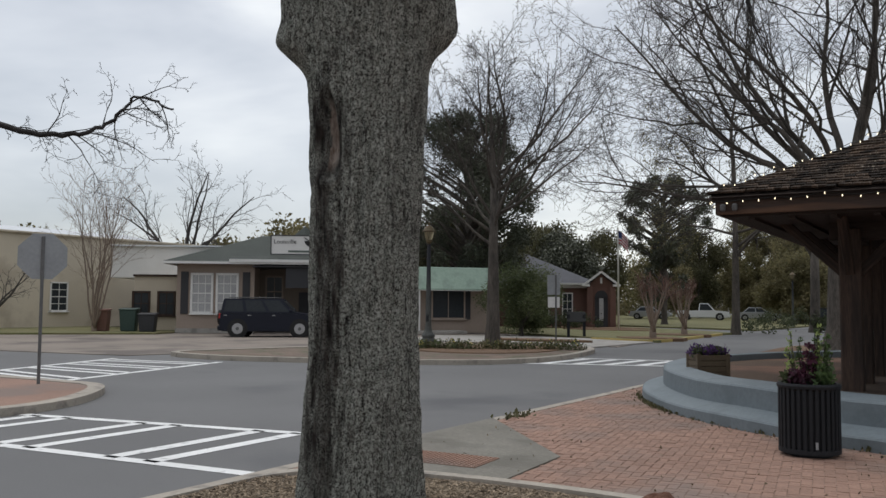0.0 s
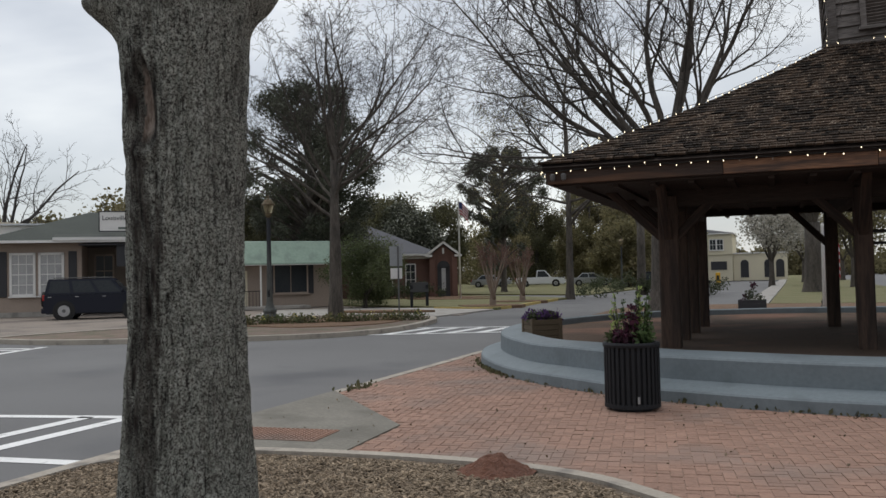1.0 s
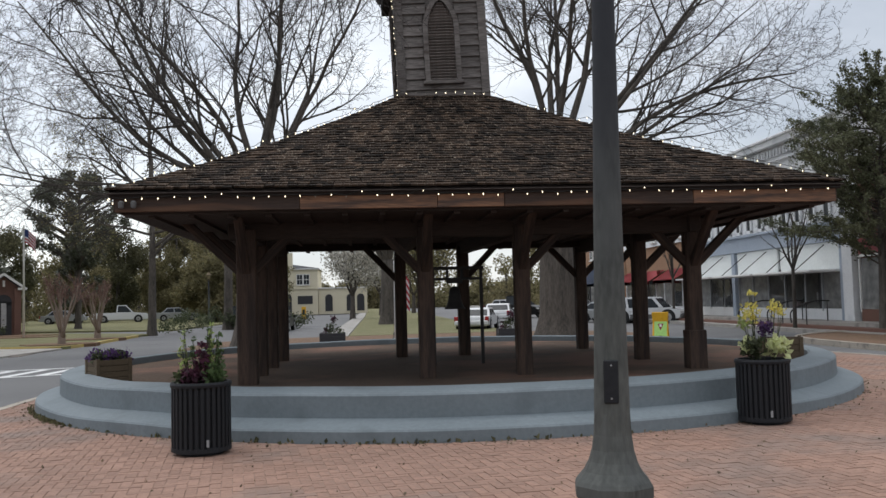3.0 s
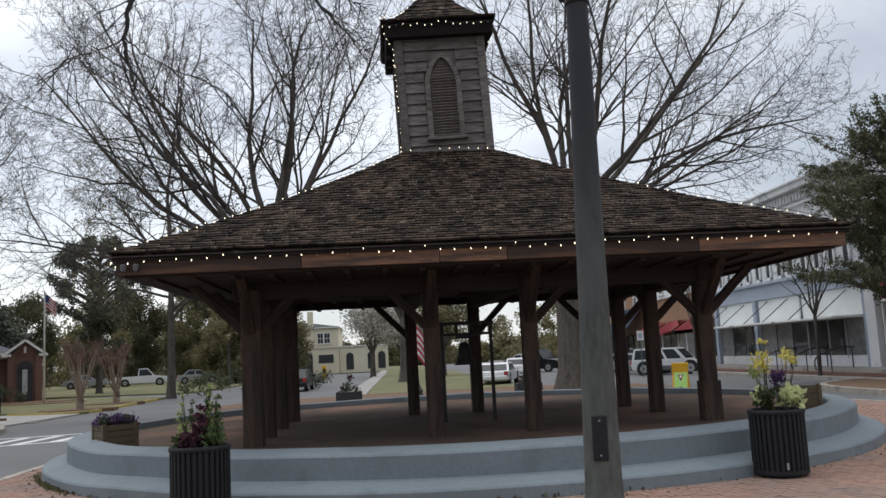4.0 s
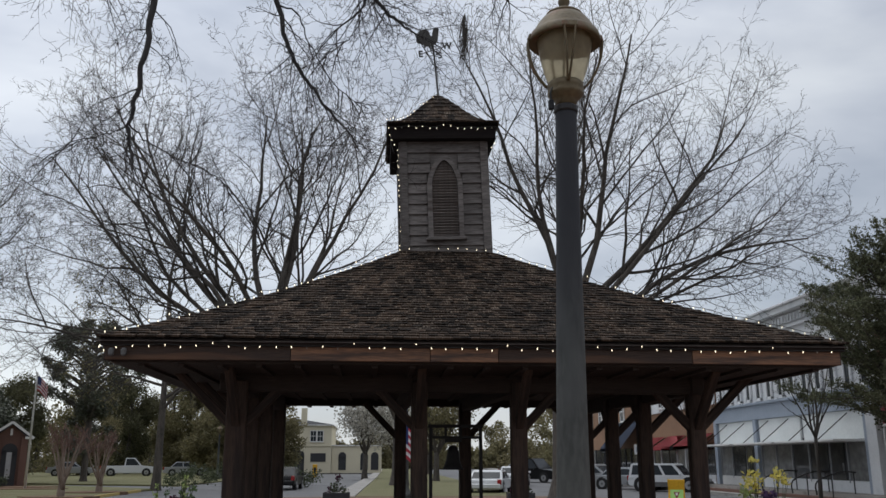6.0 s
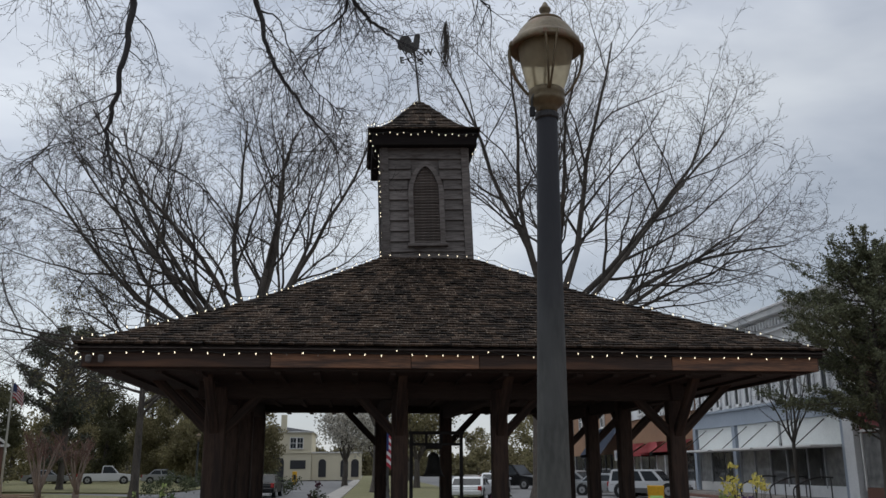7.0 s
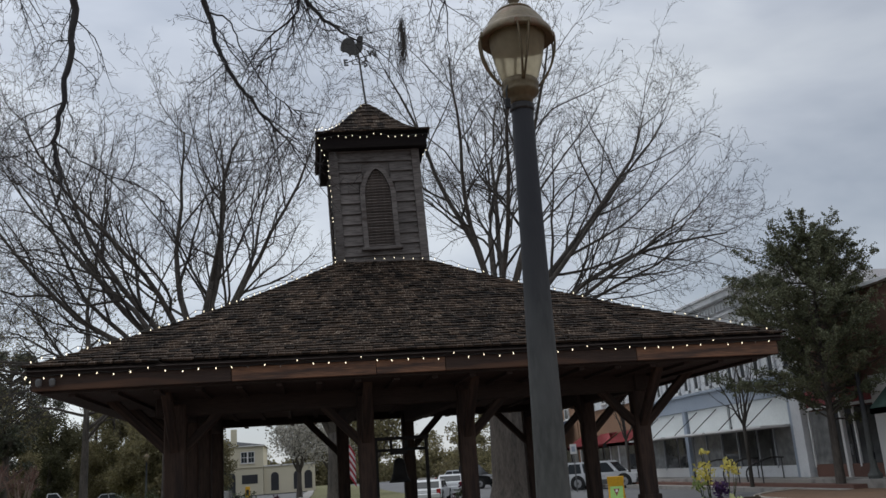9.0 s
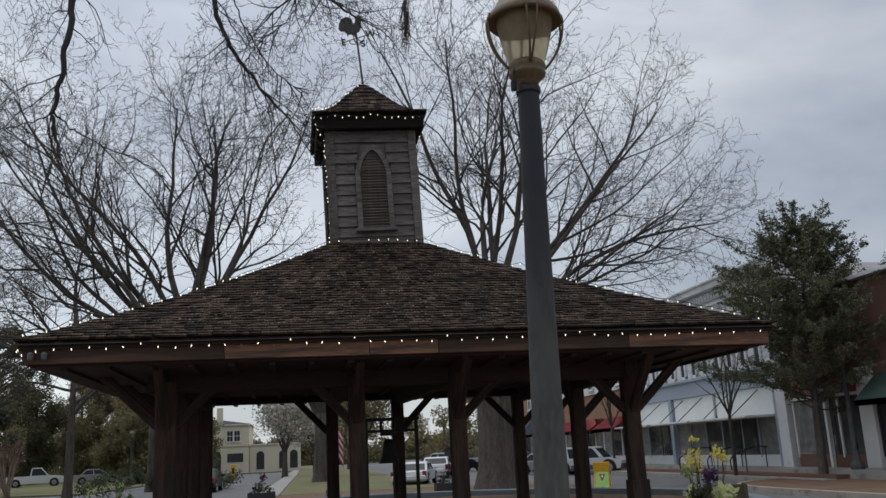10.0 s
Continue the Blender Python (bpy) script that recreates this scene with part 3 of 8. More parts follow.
tagged(part("ramp_pad", plate([(-6.52, 6.25), (-4.35, 6.45), (-4.42, 7.85), (-6.5, 10.2)], -0.04, 0.012), RAMP_CONCRETE), "stained smooth concrete kerb ramp in the brick pavement", "ramp", kind="structure")
tactile = thing("tactile_panel", "rust-red tactile warning panel set in the concrete ramp", "tactile paving", m=pose(-5.42, 7.02, 0.012, 0, 0, 4))
part("panel_plate", slab((0, 0, 0.004), (1.1, 0.6, 0.012)), BRICK_ONE, tactile)
s = Soup()
for i in range(20):
    for j in range(10):
        s.brick((-0.52 + i * 0.055, -0.26 + j * 0.058, 0.018), (0.028, 0.028, 0.01), 0)
tagged(mesh_part("studs", s.mesh("studs"), BRICK_ONE, tactile), kind="stuff")

# crossings
def crossing(name, quads, label):
    bm = bmesh.new()
    for a, b, w in quads:
        a, b = Vector((*a, 0)), Vector((*b, 0))
        d = (b - a).normalized()
        n = Vector((-d.y, d.x, 0)) * w / 2
        vs = [bm.verts.new((p.x, p.y, ROAD_Z + 0.006)) for p in (a + n, b + n, b - n, a - n)]
        bm.faces.new(vs)
    bmesh.ops.recalc_face_normals(bm, faces=bm.faces[:])
    return tagged(part(name, bm, PAINT_WHITE), label, "road marking", kind="structure")


near_x = [((-14.5, 4.9), (-6.6, 5.68), 0.19), ((-14.5, 6.75), (-7.6, 8.1), 0.19)]
for x in (-8.16, -8.74, -10.05, -10.63, -11.94, -12.52):
    near_x.append(((x, 5.53 + 0.1 * (x + 8.2)), (x - 0.02, 7.98 + 0.196 * (x + 8.2)), 0.21))
crossing("crosswalk", near_x, "white painted zebra crossing with slanted paired bars")
far_x = [((-12.3, 21.7), (-7.7, 23.4), 0.22), ((-11.6, 25.0), (-7.7, 25.9), 0.22)]
for i in range(5):
    x = -11.3 + i * 0.85
    far_x.append(((x, 22.2 + i * 0.3), (x + 0.25, 24.9 + i * 0.2), 0.3))
crossing("crosswalk_far", far_x, "worn white zebra crossing with straight bars")
side_x = [((-17.0, 9.7), (-19.0, 17.0), 0.22), ((-20.6, 10.4), (-22.6, 16.2), 0.22)]
for i in range(4):
    side_x += [((-17.4 - i * 0.45, 10.9 + i * 1.7), (-20.8 - i * 0.45, 11.2 + i * 1.4), 0.2), ((-17.5 - i * 0.45, 11.4 + i * 1.7), (-20.9 - i * 0.45, 11.7 + i * 1.4), 0.2)]
crossing("crosswalk_side", side_x, "white painted zebra crossing over the side street")

# the corner with the road sign
corner_line = curve2([(-13.2, -6), (-13.1, 0), (-13.0, 4), (-13.02, 6.0), (-13.05, 7.4), (-13.7, 8.7), (-15.0, 9.9), (-16.5, 10.0), (-18.5, 9.95), (-24, 9.8), (-40, 9.5)], 5)
ground_pad("pavement_corner", corner_line + [(-40, -6)], 0.03, BRICK, "brick pavement corner with a rounded kerb", "pavement")
tagged(part("kerb_corner", strip(corner_line, 0.3, ROAD_Z - 0.05, 0.045), KERB), "rounded pale concrete kerb", "kerb", kind="structure")
# the island with plants across the street
isl = curve2([(-21.7, 17.9), (-19.5, 17.7), (-16.9, 18.4), (-14.0, 19.6), (-12.2, 21.2), (-11.6, 24), (-12.4, 28.6), (-14.5, 30.8), (-18.0, 31), (-20, 26), (-22.4, 19.2), (-21.7, 17.9)], 5)[:-1]
ground_pad("pavement_island", isl, 0.03, LITTERED, "kerbed brick island beside the side street", "pavement")
tagged(part("kerb_island", strip(isl + isl[:1], 0.25, ROAD_Z - 0.05, 0.06), KERB), "concrete kerb round the planted island", "kerb", kind="structure")
ground_pad("straw_bed", curve2([(-18.2, 24.2), (-15, 23.4), (-13, 25.2), (-13.6, 28.6), (-16.5, 29.4), (-18.2, 24.2)], 4)[:-1], 0.06, STRAW, "pine straw bed under the street tree", "planting bed")
ground_pad("parking_lot", [(-70, 10.5), (-23.4, 17.2), (-20.6, 26.4), (-18.8, 33.2), (-12.9, 32.6), (-13.3, 37.0), (-20, 41), (-27, 46), (-45, 36), (-75, 24)], -0.055, ASPHALT_OLD, "pale sun-bleached parking lot and driveway", "parking lot")
ground_pad("driveway", [(-19.2, 31.3), (-13.4, 31.0), (-12.95, 37.4), (-16.2, 39.4), (-20.5, 39.6), (-25.5, 38.0), (-23.0, 33.0)], -0.02, CONCRETE, "pale concrete driveway between the island and the lawn", "driveway")
ground_pad("lawn_shop", [(-62, 13), (-42, 24.2), (-36.6, 29.4), (-37.6, 31.6), (-38, 35), (-62, 35)], 0.03, GRASS, "strip of green grass before the cream building", "lawn")
ground_pad("lawn_west", curve2([(-12.9, 37.8), (-13.0, 44), (-13.1, 50), (-14.5, 54), (-30, 66), (-60, 80), (-48, 58), (-27, 45), (-19, 41), (-12.9, 37.8)], 4)[:-1], 0.03, GRASS, "patchy winter lawn beside the brick house", "lawn")
ground_pad("lawn_far", [(-13.2, 60), (-11.5, 90), (-12, 150), (-120, 180), (-90, 90), (-30, 68)], 0.03, GRASS, "far lawn under trees", "lawn")
tagged(part("kerb_yellow", strip(curve2([(-16.5, 38.9), (-13.9, 37.9), (-12.85, 39), (-12.95, 45), (-13.05, 50)], 4), 0.14, ROAD_Z - 0.05, 0.05), PAINT_YELLOW), "yellow painted kerb at the lawn corner", "kerb", kind="structure")
for i, (x, y, rx, ry) in enumerate([(-14.0, 40.3, 1.6, 1.2), (-14.4, 46.2, 1.6, 1.3), (-17.5, 34.8, 2.4, 0.8), (-24.5, 55.5, 5.5, 2.0), (-20.5, 52.0, 3.0, 1.0)]):
    ring = [(x + rx * math.cos(a * math.pi / 9) * (1 + 0.12 * math.sin(a * 2.3 + i)), y + ry * math.sin(a * math.pi / 9)) for a in range(18)]
    ground_pad("straw_bed", ring, 0.07, STRAW, "pine straw bed in the lawn", "planting bed")
# the median behind the market house
ground_pad("median_mulch", curve2([(-7, 30.5), (-2, 29.4), (5, 29.4), (10.3, 31), (10.5, 37), (6.6, 40), (-1, 40), (-6.4, 38), (-7, 30.5)], 4)[:-1], 0.03, STRAW, "leaf-strewn bed round the two big trees", "planting bed")
ground_pad("lawn_median", [(-1.0, 40), (6.6, 40), (6.8, 90), (6.4, 180), (1.0, 180), (0, 90)], 0.04, GRASS, "green grass median between the two roads", "lawn")
ground_pad("path_median", [(-2.1, 40), (-1.05, 40), (-0.05, 90), (0.95, 180), (0.4, 180), (-1, 90)], 0.045, CONCRETE, "pale concrete path beside the median lawn", "path")
# the raised pavement before the shops
ground_pad("pavement_shops", [(17.9, 12), (19.3, 12), (19.3, 150), (17.9, 150)], 0.34, CONCRETE, "raised concrete pavement before the shops", "pavement")
ground_pad("shop_step", [(17.4, 27), (17.9, 27), (17.9, 120), (17.4, 120)], 0.2, RED_BRICK, "long low brick step along the shop pavement", "step")
ground_pad("shop_step_low", [(16.9, 27), (17.4, 27), (17.4, 120), (16.9, 120)], 0.08, CONCRETE, "lowest concrete step along the shop pavement", "step")
bedr = curve2([(14.0, 14), (13.6, 23.4), (14.2, 27.5), (16.5, 29.5), (18.5, 29), (18.5, 14)], 4)
ground_pad("tree_bed", bedr, 0.06, STRAW, "leaf-littered bed round the shop tree", "planting bed")
tagged(part("kerb_tree_bed", strip(bedr, 0.2, ROAD_Z - 0.05, 0.09), KERB), "concrete kerb round the shop tree bed", "kerb", kind="structure")

# ---------------------------------------------------------------- the market house
CX, CY, R0 = 1.3, 17.0, 7.5
FLOOR_Z = 0.42
plinth = thing("plinth", "round two-step concrete plinth painted grey-blue", "plinth", m=pose(CX, CY, 0))


def ring_bm(profile, seg=128, wob=0.0):
    """A closed ring from (radius, height) pairs."""
    bm = bmesh.new()
    rings = []
    for r, z in profile:
        rings.append([bm.verts.new(((r + wob * noise.noise((math.cos(a) * 3, math.sin(a) * 3, r))) * math.cos(a), (r + wob * noise.noise((math.cos(a) * 3, math.sin(a) * 3, r))) * math.sin(a),
                                    z + (0.5 * wob * noise.noise((math.cos(a) * 4, math.sin(a) * 4, 7)) if z > 0.05 else 0))) for a in [2 * math.pi * i / seg for i in range(seg)]])
    k = len(rings)
    for q in range(k):
        a, b = rings[q], rings[(q + 1) % k]
        for i in range(seg):
            bm.faces.new((a[i], a[(i + 1) % seg], b[(i + 1) % seg], b[i]))
    bmesh.ops.recalc_face_normals(bm, faces=bm.faces[:])
    return bm


part("lower_step", ring_bm([(R0 + 0.01, -0.05), (R0, 0.135), (R0 - 0.02, 0.158), (R0 - 0.05, 0.168), (R0 - 0.4, 0.245), (R0 - 0.45, -0.05)], wob=0.04), PLINTH, plinth, smooth=False)
part("upper_wall", ring_bm([(R0 - 0.37, 0.1), (R0 - 0.38, 0.5), (R0 - 0.4, 0.525), (R0 - 0.44, 0.54), (R0 - 0.78, 0.575), (R0 - 0.82, 0.55), (R0 - 0.82, 0.1)], wob=0.04), PLINTH, plinth)
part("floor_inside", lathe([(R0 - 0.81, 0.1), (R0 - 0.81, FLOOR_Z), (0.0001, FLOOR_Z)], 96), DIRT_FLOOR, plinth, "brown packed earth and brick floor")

market = thing("market_house", "open timber market house with shingle roof and louvred bell tower", "pavilion", m=pose(0, 0, 0))
POST_XY = [(-2.12, 13.05), (0.6, 13.07), (2.13, 13.1), (4.95, 13.2),
           (-2.1, 14.55), (-2.09, 16.3), (-2.05, 18.1), (4.78, 15.35), (4.68, 17.2), (0.44, 18.2), (1.8, 18.15), (4.6, 19.0)]
EAVE_Z, BEAM_Z = 2.98, 2.62
BRACE_SIDES = [(1,), (-1,), (1,), (-1,), (), (), (), (), (), (-1,), (1,), (-1,)]
for i, (x, y) in enumerate(POST_XY):
    bm = bmesh.new()
    w = 0.24 if i not in (0,) else 0.3
    box(bm, (0, 0, (BEAM_Z - FLOOR_Z) / 2), (w, w, BEAM_Z - FLOOR_Z + 0.3), None, 0.02)
    for v in bm.verts:
        v.co.x += 0.012 * noise.noise((x, y, v.co.z * 2))
    post = part("post", bm, TIMBER, market, m=pose(x, y, FLOOR_Z, 0, 0, random.uniform(-3, 3)))
    # the lower part of the corner post is a stouter sleeve
    if i == 3:
        part("post_sleeve", slab((0, 0, 0.3), (w + 0.05, w + 0.05, 0.62), None, 0.012), TIMBER, market, m=pose(x, y, FLOOR_Z))
    # knee braces under the beams, each post with its own set
    for sx in BRACE_SIDES[i]:
        part("brace", slab((0, 0, 0), (0.13, 0.12, 1.05), None, 0.012), TIMBER, market, m=pose(x + 0.38 * sx, y, 2.4, 0, 44 * sx, 0))
    if i < 4:
        part("brace", slab((0, 0, 0), (0.13, 0.12, 1.35), None, 0.012), TIMBER, market, m=pose(x, y - 0.5, 2.48, 48, 0, 0))
    if i in (0, 4, 5, 6):
        part("brace", slab((0, 0, 0), (0.13, 0.12, 1.3), None, 0.012), TIMBER, market, m=pose(x - 0.48, y, 2.48, 0, -46, 0))
    if i in (3, 7, 8, 11):
        part("brace", slab((0, 0, 0), (0.13, 0.12, 1.3), None, 0.012), TIMBER, market, m=pose(x + 0.48, y, 2.48, 0, 46, 0))
    if i in (4, 5, 7, 8):
        part("brace", slab((0, 0, 0), (0.12, 0.12, 1.0), None, 0.012), TIMBER, market, m=pose(x, y + 0.36, 2.4, -44, 0, 0))
XL, XR, YF, YB = -3.62, 6.42, 11.42, 20.9
ZL, ZE = 3.17, 3.17
for (x0, y0, x1, y1) in [(-2.4, 13.08, 5.2, 13.15), (-2.3, 18.2, 4.9, 18.8), (-2.12, 13.0, -2.05, 18.3), (4.95, 13.0, 4.6, 19.1), (0.6, 13.0, 0.45, 18.5), (2.13, 13.0, 1.8, 18.5)]:
    L = math.hypot(x1 - x0, y1 - y0)
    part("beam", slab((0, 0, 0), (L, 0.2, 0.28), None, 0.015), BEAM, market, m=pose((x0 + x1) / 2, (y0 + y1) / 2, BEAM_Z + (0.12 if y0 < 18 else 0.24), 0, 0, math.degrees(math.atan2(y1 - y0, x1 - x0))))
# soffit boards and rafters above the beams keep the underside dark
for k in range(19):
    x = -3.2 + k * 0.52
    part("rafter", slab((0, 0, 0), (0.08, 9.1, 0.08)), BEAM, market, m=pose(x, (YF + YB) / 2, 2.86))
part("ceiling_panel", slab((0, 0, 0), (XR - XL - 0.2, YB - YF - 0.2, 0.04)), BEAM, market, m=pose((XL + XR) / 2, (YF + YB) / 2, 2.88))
# fascia: boards of different age along the front, single boards elsewhere
def fascia(x0, x1, y, mt):
    part("fascia_board", slab((0, 0, 0), (x1 - x0 - 0.006, 0.05, 0.2), None, 0.006), mt, market, m=pose((x0 + x1) / 2, y, 2.99, 0, random.uniform(-0.1, 0.1), 0))
for x0, x1, mt in [(XL, -1.2, FASCIA), (-1.2, 0.67, FASCIA_NEW), (0.67, 1.6, FASCIA_NEW), (1.6, 4.3, FASCIA), (4.3, XR, FASCIA_NEW)]:
    fascia(x0, x1, YF, mt)
fascia(XL, XR, YB, FASCIA)
for x in (XL, XR):
    part("fascia_board", slab((0, 0, 0), (0.05, YB - YF, 0.2), None, 0.006), FASCIA, market, m=pose(x, (YF + YB) / 2, 2.99))
part("fascia_top", slab((0, 0, 0), (XR - XL + 0.12, 0.06, 0.09), None, 0.006), FASCIA_EDGE, market, m=pose((XL + XR) / 2, YF - 0.03, 3.115))
for sx in (XL - 0.03, XR + 0.03):
    part("fascia_top", slab((0, 0, 0), (0.06, YB - YF + 0.06, 0.09), None, 0.006), FASCIA_EDGE, market, m=pose(sx, (YF + YB) / 2, 3.115))

# the hipped roof: concave slopes up to the tower
TX0, TX1, TY0, TY1 = 0.38, 2.0, 15.0, 16.75
EX0, EX1, EY0, EY1 = XL - 0.1, XR + 0.1, YF - 0.12, YB + 0.12
TOP_Z = 5.3
EDGE_Z = 3.17


def roof_point(side, u, v):
    """A point on one roof slope: u along the eave from 0 to 1, v up the slope from 0 to 1."""
    e = [((EX0, EY0), (EX1, EY0)), ((EX1, EY0), (EX1, EY1)), ((EX1, EY1), (EX0, EY1)), ((EX0, EY1), (EX0, EY0))][side]
    t = [((TX0, TY0), (TX1, TY0)), ((TX1, TY0), (TX1, TY1)), ((TX1, TY1), (TX0, TY1)), ((TX0, TY1), (TX0, TY0))][side]
    a = Vector(e[0]).lerp(Vector(e[1]), u)
    b = Vector(t[0]).lerp(Vector(t[1]), u)
    p = a.lerp(b, v)
    z = EDGE_Z + (TOP_Z - EDGE_Z) * (v - 0.2 * v * (1 - v))
    return Vector((p.x, p.y, z))


bm = bmesh.new()
for side in range(4):
    g = [[bm.verts.new(roof_point(side, i / 6, j / 10) - Vector((0, 0, 0.05))) for i in range(7)] for j in range(11)]
    for j in range(10):
        for i in range(6):
            bm.faces.new((g[j][i], g[j][i + 1], g[j + 1][i + 1], g[j + 1][i]))
bmesh.ops.remove_doubles(bm, verts=bm.verts[:], dist=0.001)
roof_deck = part("roof", bm, ROOF_DECK, market, "concave hipped cedar shingle roof")

# bell tower
TW, TD = TX1 - TX0, TY1 - TY0
tcx, tcy = (TX0 + TX1) / 2, (TY0 + TY1) / 2
tower = part("tower", slab((0, 0, 1.25), (TW - 0.1, TD - 0.1, 2.7)), SIDING, market, "square tower clad in grey weathered boards", pose(tcx, tcy, 5.1, 0, -2.0, 0))
for side in range(4):
    rot = pose(0, 0, 0, 0, 0, 90 * side)
    half, wid = (TD / 2, TW) if side % 2 == 0 else (TW / 2, TD)
    for k in range(12):
        z = 0.12 + k * 0.2
        # boards beside the louvred opening are cut short
        spans = [(-wid / 2 + 0.1, wid / 2 - 0.1)]
        if side == 0 and 2 <= k <= 9:
            g = 0.33 if k < 8 else 0.26
            spans = [(-wid / 2 + 0.1, -g), (g, wid / 2 - 0.1)]
        for x0, x1 in spans:
            part("board", slab(((x0 + x1) / 2, 0, 0), (x1 - x0, 0.034, 0.215), Matrix.Rotation(radians(-11 + random.uniform(-1.5, 1.5)), 3, "X"), 0.004), SIDING, tower,
                 m=rot @ pose(0, -half + 0.025, z + 0.1, 0, random.uniform(-0.3, 0.3), 0))
    for sx in (-1, 1):
        part("corner_board", slab((sx * (wid / 2 - 0.06), -half + 0.0, 1.25), (0.13, 0.06, 2.5), None, 0.006), SIDING, tower, m=rot)
# louvred pointed window
lou = part("louvre_window", slab((0, -TD / 2 + 0.05, 1.2), (0.55, 0.02, 1.3)), ROOF_DECK, tower, "pointed louvred opening in a wooden frame")
bm = bmesh.new()
arch_out, arch_in = [], []
for w, lst, hgt in ((0.33, arch_out, 0.56), (0.24, arch_in, 0.46)):
    lst += [(-w, 0.45), (-w, 1.5)]
    for q in range(1, 8):
        a = q / 7
        lst.append((-w * (1 - a ** 1.5), 1.5 + hgt * math.sin(a * math.pi / 2) ** 0.95 * (0.75 + 0.25 * a)))
    lst += [(-x, z) for x, z in lst[:-1][::-1]]
vo = [[bm.verts.new((x, -TD / 2 + dy, z)) for x, z in arch_out] for dy in (-0.05, 0.03)]
vi = [[bm.verts.new((x, -TD / 2 + dy, z)) for x, z in arch_in] for dy in (-0.05, 0.03)]
for i in range(len(arch_out) - 1):
    bm.faces.new((vo[0][i], vo[0][i + 1], vi[0][i + 1], vi[0][i]))
    bm.faces.new((vo[0][i], vo[1][i], vo[1][i + 1], vo[0][i + 1]))
    bm.faces.new((vi[0][i], vi[0][i + 1], vi[1][i + 1], vi[1][i]))
bmesh.ops.recalc_face_normals(bm, faces=bm.faces[:])
part("frame", bm, SIDING, lou)
part("sill", slab((0, -TD / 2 - 0.03, 0.44), (0.74, 0.12, 0.06), None, 0.006), SIDING, lou)
for k in range(27):
    z = 0.5 + k * 0.054
    w = 0.25 if z < 1.5 else max(0.03, 0.25 * (1 - ((z - 1.5) / 0.48) ** 1.5))
    part("slat", slab((0, 0, 0), (2 * w, 0.05, 0.012), Matrix.Rotation(radians(-35 + random.uniform(-4, 4)), 3, "X")), LOUVRE, lou, m=pose(0, -TD / 2 + 0.01, z, 0, random.uniform(-0.8, 0.8), 0))
# the tower's cap: eave box, hipped concave roof
CAPZ = 2.6
# eave box and trim carry the shadow band in their colour
part("cap_eave", slab((0, 0, CAPZ - 0.14), (TW + 0.34, TD + 0.34, 0.26), None, 0.01), CAP_SHADE, tower)
part("cap_trim", slab((0, 0, CAPZ + 0.01), (TW + 0.42, TD + 0.42, 0.05), None, 0.01), CAP_SHADE, tower)


def cap_point(side, u, v):
    h = TW / 2 + 0.24, TD / 2 + 0.24
    c = [(-1, -1), (1, -1), (1, 1), (-1, 1)]
    a = Vector((c[side][0] * h[0], c[side][1] * h[1])).lerp(Vector((c[(side + 1) % 4][0] * h[0], c[(side + 1) % 4][1] * h[1])), u)
    return Vector((a.x * (1 - v), a.y * (1 - v), CAPZ + 0.03 + 1.04 * (v - 0.22 * math.sin(v * math.pi) * (1 - v))))


bm = bmesh.new()
for side in range(4):
    g = [[bm.verts.new(cap_point(side, i / 4, j / 8 * 0.97) - Vector((0, 0, 0.03))) for i in range(5)] for j in range(9)]
    for j in range(8):
        for i in range(4):
            bm.faces.new((g[j][i], g[j][i + 1], g[j + 1][i + 1], g[j + 1][i]))
bmesh.ops.remove_doubles(bm, verts=bm.verts[:], dist=0.001)
cap_deck = part("cap_roof", bm, ROOF_DECK, tower, "small concave shingled cap")

# weathervane
vane = thing("weathervane", "dark metal cockerel weathervane leaning on the tower cap", "weathervane", m=pose(tcx - 0.12, tcy, 5.1 + CAPZ + 1.1, 0, -5.5, 0))
part("rod", lathe([(0.022, -0.25), (0.018, 1.12)], 8), VANE_METAL, vane)
for k, ch in enumerate("NESW"):
    a = radians(240 - 90 * k)
    tube_part("arm", [(0, 0, 0.96), (0.24 * math.cos(a), 0.24 * math.sin(a), 0.96)], 0.011, VANE_METAL, vane, 6)
    fo = bpy.data.curves.new("letter", "FONT")
    fo.body, fo.size, fo.extrude, fo.offset, fo.align_x = ch, 0.19, 0.01, 0.006, "CENTER"
    tmp = new("letter", fo)
    me = bpy.data.meshes.new_from_object(tmp)
    bpy.data.objects.remove(tmp)
    mesh_part("letter", me, VANE_METAL, vane, m=pose(0.3 * math.cos(a), 0.3 * math.sin(a), 0.9, 90, 0, 12 if k % 2 else -12))
    tube_part("scroll", smooth_line([(0.17 * math.cos(a), 0.17 * math.sin(a), 0.96), (0.14 * math.cos(a), 0.14 * math.sin(a), 0.88), (0.03 * math.cos(a), 0.03 * math.sin(a), 0.84)], 5), 0.01, VANE_METAL, vane, 5)
prof = [(-0.24, -0.04), (-0.22, 0.07), (-0.16, 0.16), (-0.07, 0.2), (0.02, 0.17), (0.06, 0.09), (0.05, 0.03), (0.09, 0.02), (0.12, 0.1), (0.13, 0.17), (0.17, 0.21), (0.21, 0.2),
        (0.25, 0.17), (0.21, 0.15), (0.2, 0.05), (0.21, -0.06), (0.16, -0.14), (0.06, -0.19), (-0.06, -0.17), (-0.15, -0.09), (-0.2, -0.09)]
bm = bmesh.new()
f0 = [bm.verts.new((x - 0.1, -0.025, z + 1.24)) for x, z in prof]
f1 = [bm.verts.new((x - 0.1, 0.025, z + 1.24)) for x, z in prof]
bm.faces.new(f0)
bm.faces.new(f1[::-1])
for i in range(len(prof)):
    bm.faces.new((f0[i], f1[i], f1[(i + 1) % len(prof)], f0[(i + 1) % len(prof)]))
